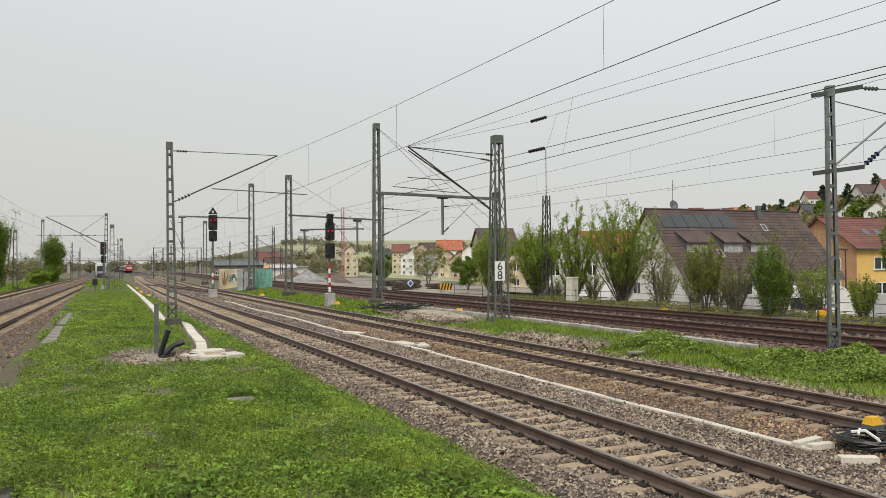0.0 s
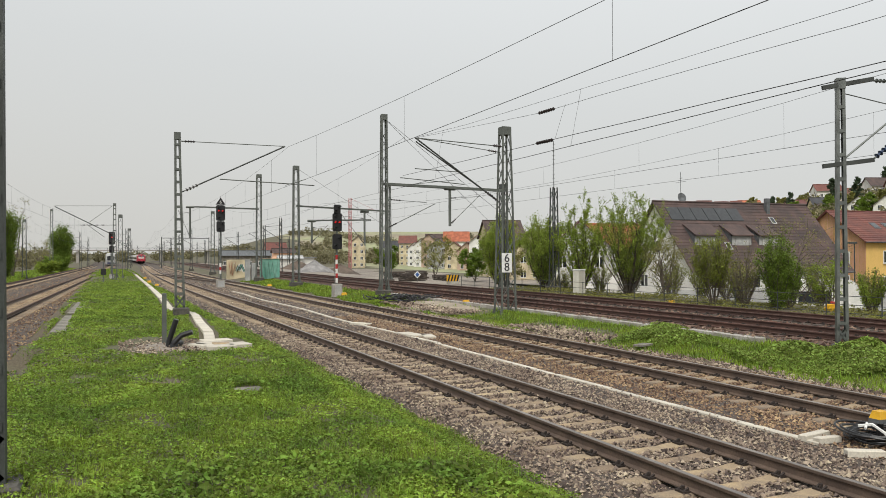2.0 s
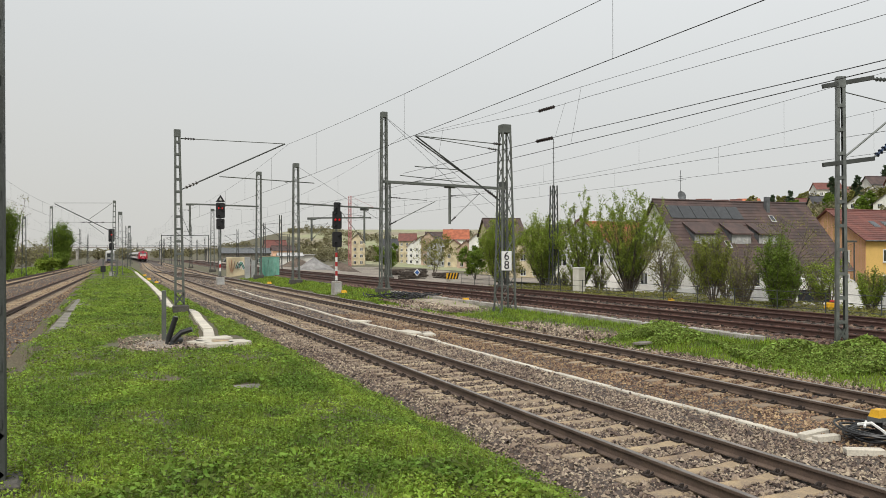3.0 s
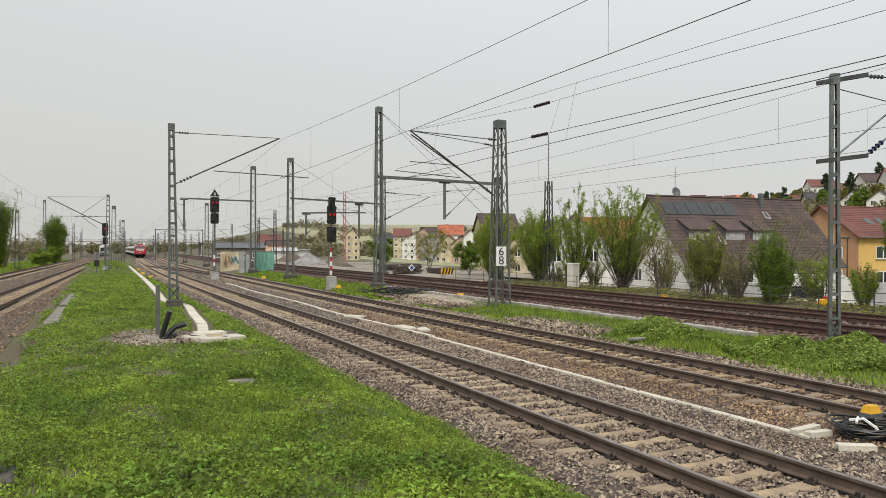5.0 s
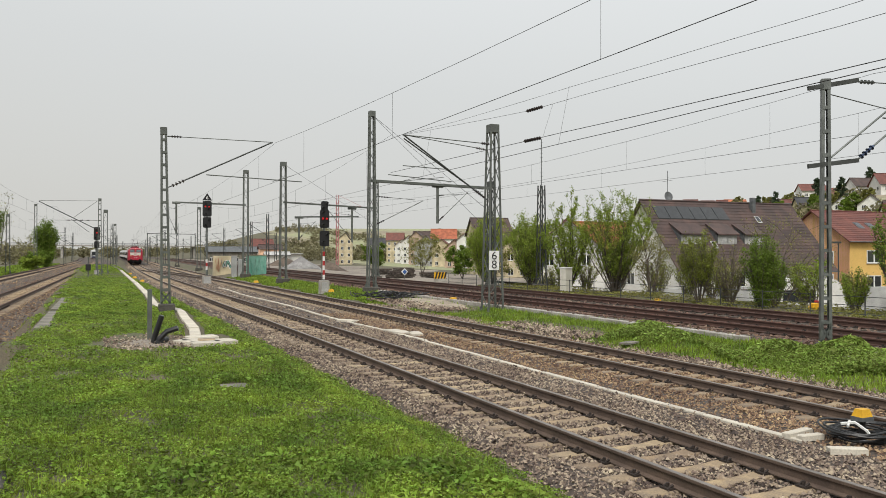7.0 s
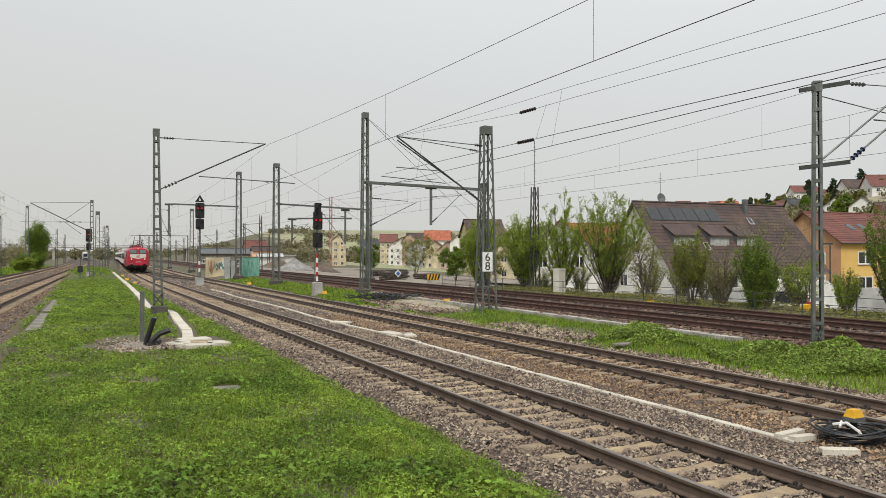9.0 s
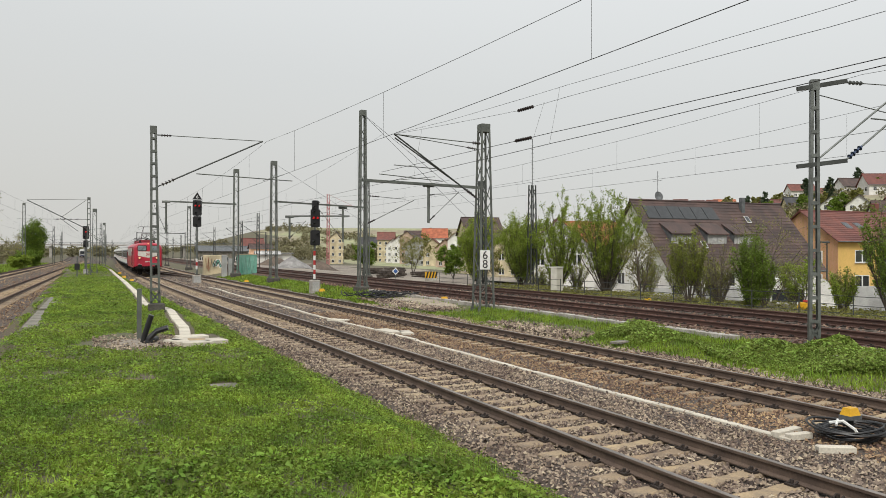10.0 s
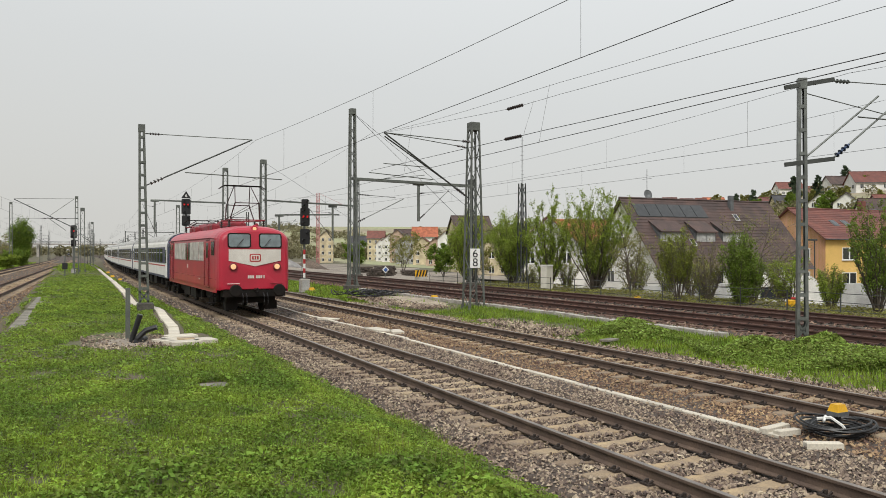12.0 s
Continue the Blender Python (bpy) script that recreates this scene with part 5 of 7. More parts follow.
def tree(label, x, y, z0, height, spread, leaves, leaf_size, mat, seed, stems=3, column=0.6, name="tree", bark=None, droop=0.0, low=0.15):
    """Several tapered stems, limbs and twigs, and a crown of leaves that follows the twigs."""
    r = random.Random(seed)
    g = np.random.default_rng(seed)
    t = thing(name, label, "tree" if name == "tree" else name.replace("_", " "), pose(x, y, z0), "trees along the line" if name == "tree" else "")
    wood = Shape()
    ends = []
    for s in range(stems):
        a0 = 2 * math.pi * s / stems + r.uniform(-0.6, 0.6)
        out = spread * (0.1 + 0.25 * r.random()) * (1 if stems > 1 else 0.15)
        top = height * (1.0 if s == 0 else r.uniform(0.68, 0.97))
        pts, rad = [], []
        n = 7
        for i in range(n + 1):
            u = i / n
            pts.append((math.cos(a0) * out * u ** 0.8 + r.uniform(-0.05, 0.05) * spread * u, math.sin(a0) * out * u ** 0.8 + r.uniform(-0.05, 0.05) * spread * u, top * u - 0.1))
            rad.append((0.008 * height + 0.008) * (1 - u) + 0.009)
        wood.path(pts, rad, 6)
        k = max(10, int(26 / stems) + 4)
        for j in range(k):
            u = low + (0.98 - low) * (j + r.random()) / k
            f = u * n
            i = min(n - 1, int(f))
            p = Vector(pts[i]).lerp(Vector(pts[i + 1]), f - i)
            a = r.uniform(0, 2 * math.pi)
            reach = spread * 0.4 * math.sin(math.pi * (0.2 + 0.74 * u)) * r.uniform(0.55, 1.1)
            rise = reach * r.uniform(0.25, 1.5) * min(column, 1.0) - droop * reach
            rise = min(rise, max(0.05, height * r.uniform(0.86, 1.02) - p.z))
            q = p + Vector((math.cos(a) * reach, math.sin(a) * reach, rise))
            m = p.lerp(q, 0.5) + Vector((0, 0, 0.12 * reach))
            b = 0.005 * height * (1 - u) + 0.008
            wood.path([p, m, q], [b, b * 0.7, 0.006], 4)
            ends.append((p.lerp(q, 0.35), q))
            for _ in range(3):
                w = p.lerp(q, r.uniform(0.4, 1.0))
                e = w + Vector((r.uniform(-1, 1), r.uniform(-1, 1), r.uniform(-0.2, 1))) * reach * 0.4
                wood.path([w, e], [0.008, 0.004], 3)
                ends.append((w, e))
    part("trunk", wood, bark or M["bark"], t, "brown stems and limbs")
    if leaves:
        pick = g.integers(0, len(ends), leaves)
        a = np.array([e[0] for e in ends])[pick]
        b = np.array([e[1] for e in ends])[pick]
        u = g.random((leaves, 1)) ** 0.7
        p = a + (b - a) * u * 1.08 + g.normal(0, spread * 0.035, (leaves, 3))
        v, f = leaf_cloud(p, leaf_size, g, 0.7)
        part("crown", bulk_mesh("crown", v, f, mat), None, t)
    return t


def fan_tree(label, x, y, z0, height, spread, leaves, leaf_size, mat, seed, stems=16, bare=0.12, bark=None, lean=0.0, tuft=0.055, top=0.42):
    """An upright tree: many slim stems fan out from one foot, each with rising twigs; small leaves follow the twigs, with gaps."""
    r = random.Random(seed)
    g = np.random.default_rng(seed)
    t = thing("tree", label, "tree", pose(x, y, z0), "trees along the line")
    wood = Shape()
    ends, weight = [], []
    half = spread / 2
    for s in range(stems):
        a0 = 2.4 * s + r.uniform(-0.3, 0.3)
        q = math.sqrt((s + 0.4) / stems)
        out = half * 0.8 * q * r.uniform(0.8, 1.15)
        high = height * (1 - top * q ** 1.6) * r.uniform(0.9, 1.03)
        pts, rad = [], []
        n = 6
        for i in range(n + 1):
            u = i / n
            w = 0.03 * spread * u
            pts.append((math.cos(a0) * (0.06 + out * u) + r.uniform(-w, w) + lean * u * u, math.sin(a0) * (0.06 + out * u) + r.uniform(-w, w), high * u - 0.1))
            rad.append(0.0062 * height * (1 - u) ** 0.8 + 0.006)
        wood.path(pts, rad, 5)
        k = 15
        for j in range(k):
            u = bare + (1.0 - bare) * (j + r.random()) / k
            i = min(n - 1, int(u * n))
            p = Vector(pts[i]).lerp(Vector(pts[i + 1]), u * n - i)
            a = a0 + r.gauss(0, 1.2)
            size = half * r.uniform(0.12, 0.34) * (1.25 - 0.7 * u)
            e = p + Vector((math.cos(a) * size, math.sin(a) * size, size * r.uniform(1.2, 3.2)))
            wood.path([p, p.lerp(e, 0.5) + Vector((math.cos(a), math.sin(a), -0.3)) * size * 0.12, e], [0.011, 0.008, 0.004], 3)
            ends.append((p, e))
            weight.append(r.uniform(0.25, 1.6))
            for _ in range(2):
                w = p.lerp(e, r.uniform(0.3, 0.9))
                f = w + Vector((r.uniform(-1, 1), r.uniform(-1, 1), r.uniform(0.4, 2.0))) * size * 0.55
                wood.path([w, f], [0.006, 0.003], 3)
                ends.append((w, f))
                weight.append(r.uniform(0.1, 1.3))
    part("trunk", wood, bark or M["bark"], t, "brown stems and limbs")
    weight = np.array(weight)
    pick = g.choice(len(ends), leaves, p=weight / weight.sum())
    a = np.array([e[0] for e in ends])[pick]
    b = np.array([e[1] for e in ends])[pick]
    u = 0.15 + 0.95 * g.random((leaves, 1)) ** 0.8
    p = a + (b - a) * u + g.normal(0, tuft, (leaves, 3))
    p[:, 2] = np.maximum(p[:, 2], 0.05)
    v, f = leaf_cloud(p, leaf_size, g, 0.9)
    part("crown", bulk_mesh("crown", v, f, mat), None, t)
    return t


T, F = tree, fan_tree
F("dense columnar tree in fresh green leaf", 31.0, 58.7, -0.1, 5.9, 4.3, 32000, 0.046, M["leaf"], 1, 22, 0.05, tuft=0.1)
F("full columnar tree in fresh green leaf", 28.9, 47.6, 0.1, 5.1, 5.2, 33600, 0.041, M["leaf"], 2, 22, 0.05, tuft=0.1)
F("young tree with thin spring foliage and many stems", 28.6, 42.4, 0.1, 6.5, 4.3, 24000, 0.038, M["leaf"], 3, 16, 0.1, top=0.5)
F("wide many-stemmed tree with open spring foliage", 29.2, 38.2, 0.1, 6.2, 5.9, 33600, 0.037, M["leaf"], 4, 24, 0.12, lean=0.2)
T("half-leafed twiggy tree with pale blossom", 29.5, 35.2, 0.0, 3.7, 3.2, 5510, 0.033, M["leaf_olive"], 5, 6, 1.0, bark=M["twig"], low=0.05)
F("olive bushy tree in early leaf", 26.9, 28.6, 0.15, 3.6, 2.6, 15080, 0.030, M["leaf_spring"], 6, 18, 0.3, M["twig"], tuft=0.06)
F("bare brown shrub with a few buds", 27.5, 27.2, 0.1, 3.1, 2.0, 2175, 0.026, M["leaf_olive"], 7, 16, 0.1, M["twig"])
F("compact bright green tree", 27.6, 25.4, 0.1, 3.5, 1.9, 18560, 0.031, M["leaf_dark"], 8, 16, 0.04, tuft=0.1)
T("bare branching tree behind the hedge", 31.4, 28.0, -0.6, 5.4, 5.0, 1595, 0.033, M["leaf_olive"], 9, 4, 0.8, bark=M["twig"])
F("green shrub leaning beside the hedge", 28.2, 25.2, 0.1, 2.6, 1.5, 6525, 0.030, M["leaf_dark"], 19, 9, 0.25, M["twig"])
T("twisted bare fruit tree with few leaves", 29.3, 24.0, 0.1, 2.3, 2.0, 2900, 0.031, M["leaf"], 10, 3, 0.8)
F("leafy upright tree at the edge of the track", 28.4, 19.3, 0.1, 4.4, 3.0, 15080, 0.032, M["leaf_dark"], 11, 18, 0.2, tuft=0.06)
SHRUBS = ((30.6, 23.0, 1.6, 1.6), (31.2, 26.2, 2.0, 2.2), (29.6, 29.6, 1.9, 1.8), (30.6, 31.6, 2.1, 2.4), (30.8, 33.6, 1.7, 2.0),
          (31.4, 36.8, 2.0, 2.4), (31.2, 40.4, 1.8, 2.4), (31.6, 44.6, 1.9, 2.6), (32.4, 49.5, 1.8, 2.8), (33.5, 53.5, 2.0, 3.0))
for seed, (x, y, h, w) in enumerate(SHRUBS, 300):
    F("low brown shrub with thin spring leaf behind the fence", x, y, gz(x, y) - 0.05, h + 0.2, w, 2600, 0.035, M["leaf_spring"] if seed % 3 else M["leaf_olive"], seed, 12, 0.1, M["twig"], tuft=0.08, top=0.25)
F("small sapling in fresh leaf", 28.9, 21.8, 0.1, 1.9, 1.3, 3190, 0.030, M["leaf"], 12, 6, 0.2)
F("tall dense hedge tree beside the side tracks", -12.1, 112, -0.4, 8.8, 4.2, 30160, 0.074, M["leaf_dark"], 13, 22, 0.0, tuft=0.28, top=0.15)
F("tall leafy hedge tree beside the side tracks", -14.9, 110, -0.4, 8.6, 4.6, 25520, 0.081, M["leaf"], 15, 20, 0.0, tuft=0.3, top=0.15)
T("bare tall tree behind the leafy ones", -12.2, 122, -0.4, 11.6, 6.5, 900, 0.08, M["leaf_olive"], 14, 5, 1.0, bark=M["twig"])
F("round leafy tree in spring green", -8.3, 170, -0.4, 9.2, 5.0, 30160, 0.096, M["leaf_dark"], 16, 22, 0.02, tuft=0.35, top=0.3)
T("bare tree far along the side tracks", -14.5, 205, -0.4, 7.6, 6.5, 900, 0.12, M["leaf_olive"], 17, 5, 0.9, bark=M["twig"], low=0.02)
T("low green scrub at the foot of the tree", -9.4, 166, -0.4, 3.0, 5.5, 9000, 0.11, M["leaf_dark"], 27, 7, 0.5, low=0.0)
T("green bush beside the side tracks", -9.2, 142, -0.4, 2.2, 4.0, 5000, 0.12, M["leaf"], 24, 6, 0.6, low=0.02)
T("bare spreading tree before the distant houses", 64, 150, -1.8, 8.5, 9.0, 5000, 0.12, M["leaf_olive"], 18, 4, 0.6, bark=M["twig"])
T("green tree before the distant houses", 66, 185, -1.8, 7.0, 6.5, 9000, 0.17, M["leaf_dark"], 19, 4, 0.6)
T("green tree beside the distant houses", 58, 118, -1.8, 7.0, 5.5, 9000, 0.13, M["leaf_dark"], 20, 4, 0.7)
T("olive tree behind the hedge", 52, 96, -1.8, 9.0, 7.0, 9000, 0.12, M["leaf_olive"], 22, 4, 0.7)
T("olive tree behind the roofs", 62, 100, -1.8, 9.4, 7.0, 9000, 0.12, M["leaf_olive"], 23, 4, 0.7)


def far_woods():
    """Strips and clumps of trees on the slopes and behind the yard, too far off to tell apart."""
    r = np.random.default_rng(77)
    pts = []
    # long hedgerows and copses on the far slope
    for _ in range(34):
        az, d, k = r.uniform(5, 36), r.uniform(430, 900), int(r.integers(4, 16))
        for j in range(k):
            e = az + 0.22 * (j - k / 2) + r.normal(0, 0.1)
            q = d + r.normal(0, 9)
            pts.append((q * np.sin(np.radians(e)), q * np.cos(np.radians(e)), r.uniform(4, 9)))
    # the belt of trees behind the yard and the row of houses
    for _ in range(190):
        az, d = r.uniform(7, 34), r.uniform(375, 470)
        pts.append((d * np.sin(np.radians(az)), d * np.cos(np.radians(az)), r.uniform(5, 9.5)))
    for _ in range(190):
        az, d = r.uniform(37, 58), r.uniform(170, 420)
        pts.append((d * np.sin(np.radians(az)), d * np.cos(np.radians(az)), r.uniform(2.5, 5)))
    # scrub and trees beyond the end of the side tracks
    for _ in range(120):
        az, d = r.uniform(-10, 5.5), r.uniform(445, 800)
        pts.append((d * np.sin(np.radians(az)), d * np.cos(np.radians(az)), r.uniform(6, 10)))
    for _ in range(90):
        x, y = r.uniform(-40, -13), r.uniform(200, 420)
        pts.append((x, y, r.uniform(2, 6)))
    vs, fs, o = [], [], 0
    for x, y, s in pts:
        n = 110
        p = r.normal(0, 1, (n, 3))
        p /= np.linalg.norm(p, axis=1)[:, None]
        p *= (r.random((n, 1)) ** 0.4) * s * np.array([0.55, 0.55, 0.5]) * r.uniform(0.7, 1.15)
        p += (x, y, gz(x, y) + s * 0.4)
        v, f = leaf_cloud(p, s * 0.09, r, 0.8)
        vs.append(v)
        fs.append(f + o)
        o += len(v)
    tagged(new("far_woods", bulk_mesh("far_woods", np.concatenate(vs), np.concatenate(fs), M["far_wood"])), "olive woods and orchards on the slopes, haze put into their pale colour", "woods", kind="stuff")


far_woods()

# ---- houses ----
M["wall_white"] = material("white_render", (0.72, 0.71, 0.67), 0.9, spots=0.2, scale=0.6, fine=12, bump=0.15, second=(0.58, 0.57, 0.53))
M["wall_orange"] = material("orange_render", (0.86, 0.54, 0.36), 0.9, spots=0.2, scale=0.6, fine=12, bump=0.15, second=(0.78, 0.47, 0.3))
M["wall_yellow"] = material("yellow_render", (0.72, 0.47, 0.15), 0.9, spots=0.2, scale=0.6, fine=12, bump=0.15, second=(0.62, 0.4, 0.12))
M["wall_cream"] = material("cream_render", (0.68, 0.58, 0.38), 0.9, spots=0.2, scale=0.6, fine=12, bump=0.15)
M["wall_pink"] = material("buff_render", (0.55, 0.4, 0.3), 0.9, spots=0.2, scale=0.6, fine=12, bump=0.15)
M["roof_brown"] = material("brown_clay_tiles", (0.088, 0.054, 0.046), 0.8, spots=0.4, scale=0.8, fine=10, bump=0.3, second=(0.05, 0.034, 0.031), each=0.12)
M["roof_red"] = material("red_clay_tiles", (0.17, 0.058, 0.044), 0.8, spots=0.35, scale=0.8, fine=10, bump=0.3, second=(0.11, 0.042, 0.034), each=0.12)
M["roof_orange"] = material("orange_clay_tiles", (0.48, 0.15, 0.07), 0.8, spots=0.3, scale=0.8, fine=10, bump=0.3, each=0.1)
M["roof_dark"] = material("slate_grey_tiles", (0.06, 0.06, 0.065), 0.8, spots=0.3, scale=0.8, fine=10, bump=0.3)
M["solar"] = material("solar_glass", (0.055, 0.058, 0.06), 0.3, 0.1, spots=0.15, bump=0, spec=0.4)
M["lead"] = material("grey_sheet_metal", (0.17, 0.18, 0.185), 0.6, 0.3, spots=0.3)
M["shutter"] = material("pale_roller_shutter", (0.55, 0.55, 0.53), 0.6, spots=0.2)


def house(label, x, y, z0, turn, length, width, eave, ridge, wall, roof, courses=12, south=((),), west=(), category="house", over=0.45, piece=True):
    """A gabled house: its ridge runs along local x, the front looks along -y and the near gable along -x. Heights are over z0.
    south and west: windows as (along, sill, width, height)."""
    t = thing("house", label, category, pose(x, y, z0, 0, 0, turn), "houses")
    L, W = length / 2, width / 2
    s = Shape()
    out = [(-W, -1.0), (W, -1.0), (W, eave), (0, ridge - 0.12), (-W, eave)]
    s.add([(-L, a, b) for a, b in out] + [(L, a, b) for a, b in out], [tuple(reversed(range(5))), tuple(range(5, 10))] + [(i, (i + 1) % 5, (i + 1) % 5 + 5, i + 5) for i in range(5)])
    part("wall", s, wall, t)
    slope = math.hypot(W + over, (ridge - eave) * (W + over) / W)
    run, fall = (W + over), (ridge - eave) * (W + over) / W
    for e in (-1, 1):
        rf = part("roof", Shape().add([(-L - over, 0, ridge - 0.1), (L + over, 0, ridge - 0.1), (L + over, e * run, ridge - 0.1 - fall), (-L - over, e * run, ridge - 0.1 - fall),
                                       (-L - over, 0, ridge), (L + over, 0, ridge), (L + over, e * run, ridge - fall), (-L - over, e * run, ridge - fall)],
                                      [(0, 1, 2, 3), (7, 6, 5, 4), (0, 4, 5, 1), (1, 5, 6, 2), (2, 6, 7, 3), (3, 7, 4, 0)]), roof, t)
        if piece:
            # courses of tiles, each lapping the next
            for i in range(courses):
                u0, u1 = i / courses, (i + 1) / courses
                c = Shape()
                a0, b0 = e * run * u0, ridge - fall * u0
                a1, b1 = e * run * u1, ridge - fall * u1
                c.add([(-L - over, a0, b0 + 0.015), (L + over, a0, b0 + 0.015), (L + over, a1, b1 + 0.06), (-L - over, a1, b1 + 0.06),
                       (L + over, a1, b1 + 0.005), (-L - over, a1, b1 + 0.005)], [(0, 1, 2, 3), (3, 2, 4, 5)])
                part("tile_course", c, roof, rf)
    part("ridge_tiles", Shape().tube((-L - over, 0, ridge + 0.03), (L + over, 0, ridge + 0.03), 0.12, n=6), roof, t)
    for e in (-1, 1):
        part("gutter", Shape().tube((-L - over, e * (run + 0.06), ridge - fall - 0.02), (L + over, e * (run + 0.06), ridge - fall - 0.02), 0.075, n=6), M["lead"], t)
    for a, sill, w, h in south:
        win = part("window", Shape().box(a - w / 2, a + w / 2, -W - 0.03, -W + 0.1, sill, sill + h), M["white"], t, "white-framed window")
        for k in (-1, 1):
            part("pane", Shape().box(a + k * w / 4 - w * 0.2, a + k * w / 4 + w * 0.2, -W - 0.045, -W + 0.02, sill + 0.1, sill + h - 0.1), M["glass"], win)
        part("sill", Shape().box(a - w / 2 - 0.1, a + w / 2 + 0.1, -W - 0.14, -W + 0.02, sill - 0.08, sill - 0.01), M["white"], win)
    for a, sill, w, h in west:
        win = part("window", Shape().box(-L - 0.03, -L + 0.1, a - w / 2, a + w / 2, sill, sill + h), M["white"], t, "white-framed window")
        for k in (-1, 1):
            part("pane", Shape().box(-L - 0.045, -L + 0.02, a + k * w / 4 - w * 0.2, a + k * w / 4 + w * 0.2, sill + 0.1, sill + h - 0.1), M["glass"], win)
    return t


def chimney(t, x, y, z0, z1, mat):
    part("chimney", Shape().bevel_box(x - 0.35, x + 0.35, y - 0.35, y + 0.35, z0, z1, 0.05), mat, t, "square chimney")


# the long brown-roofed house beside the line
W0 = -1.8
big = house("white house with a big brown tiled roof, dormers and solar panels", 59.2, 60.2, W0, -4.0, 18.6, 11.6, 3.2, 9.75, M["wall_white"], M["roof_brown"], 22,
            south=[(-6.5, 1.2, 1.6, 1.3), (-2.5, 1.2, 1.6, 1.3), (2.0, 1.2, 2.4, 1.3), (6.0, 0.2, 1.2, 2.2)], west=[(-2, 1.2, 1.2, 1.3), (2, 1.2, 1.2, 1.3), (0, 4.6, 1.2, 1.3)])


def on_slope(u, lift=0.0, W=5.8, eave=3.2, ridge=9.75, over=0.45):
    """A point's (y, z) on the front slope, u from the ridge (0) to the eaves (1)."""
    run, fall = W + over, (ridge - eave) * (W + over) / W
    return -run * u, ridge - fall * u + lift


for i in range(6):
    x0 = -8.7 + i * 1.46
    (y0, z0), (y1, z1) = on_slope(0.1, 0.14), on_slope(0.28, 0.14)
    pan = part("solar_panel", Shape().add([(x0, y0, z0), (x0 + 1.4, y0, z0), (x0 + 1.4, y1, z1), (x0, y1, z1), (x0, y0, z0 - 0.08), (x0 + 1.4, y0, z0 - 0.08), (x0 + 1.4, y1, z1 - 0.08), (x0, y1, z1 - 0.08)],
                                          [(3, 2, 1, 0), (4, 5, 6, 7), (0, 1, 5, 4), (1, 2, 6, 5), (2, 3, 7, 6), (3, 0, 4, 7)]), M["solar"], big, "grey solar panel")


def dormer(t, x, w):
    """A shed dormer: its roof leaves the slope high up and ends over a row of windows."""
    (yt, zt), (yb, zb) = on_slope(0.35, 0.05), on_slope(0.67, 0.05)
    zf = zb + 1.15
    side = Shape()
    for e in (-1, 1):
        a = x + e * w / 2
        side.add([(a - 0.05, yt, zt), (a - 0.05, yb + 0.3, zb - 0.2), (a - 0.05, yb + 0.3, zf), (a + 0.05, yt, zt), (a + 0.05, yb + 0.3, zb - 0.2), (a + 0.05, yb + 0.3, zf)],
                 [(0, 1, 2), (5, 4, 3), (0, 3, 4, 1), (1, 4, 5, 2), (2, 5, 3, 0)])
    d = part("dormer", side, M["lead"], t, "shed dormer with sheet-metal cheeks")
    part("dormer_roof", Shape().add([(x - w / 2 - 0.15, yt, zt + 0.02), (x + w / 2 + 0.15, yt, zt + 0.02), (x + w / 2 + 0.15, yb, zf + 0.02), (x - w / 2 - 0.15, yb, zf + 0.02),
                                     (x - w / 2 - 0.15, yt, zt + 0.14), (x + w / 2 + 0.15, yt, zt + 0.14), (x + w / 2 + 0.15, yb, zf + 0.14), (x - w / 2 - 0.15, yb, zf + 0.14)],
                                    [(0, 1, 2, 3), (7, 6, 5, 4), (0, 4, 5, 1), (1, 5, 6, 2), (2, 6, 7, 3), (3, 7, 4, 0)]), M["roof_brown"], d)
    part("dormer_front", Shape().box(x - w / 2, x + w / 2, yb + 0.28, yb + 0.4, zb - 0.3, zf + 0.02), M["wall_grey"], d)
    for k in (-1, 0, 1) if w > 3 else (-0.5, 0.5):
        part("dormer_window", Shape().box(x + k * w * 0.31 - 0.42, x + k * w * 0.31 + 0.42, yb + 0.24, yb + 0.3, zb + 0.1, zf - 0.12), M["shutter"], d, "window with pale blind")


dormer(big, -6.2, 3.0)
dormer(big, -2.2, 2.3)
dormer(big, 1.1, 2.3)
part("aerial", Shape().tube((-6.2, 0.2, 9.5), (-6.2, 0.2, 12.8), 0.03).tube((-6.8, 0.2, 11.7), (-5.6, 0.2, 11.9), 0.02).tube((-6.4, 0.2, 12.2), (-6.0, 0.2, 12.2), 0.015), M["lead"], big, "thin roof aerial")
part("chimney", Shape().bevel_box(3.6, 4.0, -1.0, -0.55, 8.2, 10.3, 0.04), M["lead"], big, "square grey metal-clad chimney")
for x, u in ((3.4, 0.22), (-4.2, 0.6)):
    (y0, z0), (y1, z1) = on_slope(u, 0.13), on_slope(u + 0.1, 0.13)
    sky_light = part("skylight", Shape().add([(x, y0, z0), (x + 0.62, y0, z0), (x + 0.62, y1, z1), (x, y1, z1)], [(3, 2, 1, 0)]), M["shutter"], big)
    part("pane", Shape().add([(x + 0.1, y0 - 0.06, z0 - 0.04), (x + 0.52, y0 - 0.06, z0 - 0.04), (x + 0.52, y1 + 0.06, z1 + 0.09), (x + 0.1, y1 + 0.06, z1 + 0.09)], [(3, 2, 1, 0)]), M["glass"], sky_light)
dish = Shape().lathe([(0.06, -0.1), (0.42, -0.02), (0.5, 0.1), (0.44, 0.09), (0.08, 0.0)], Matrix.Translation((-6.2, 0.1, 10.2)) @ Matrix.Rotation(radians(75), 4, "X"), 16)
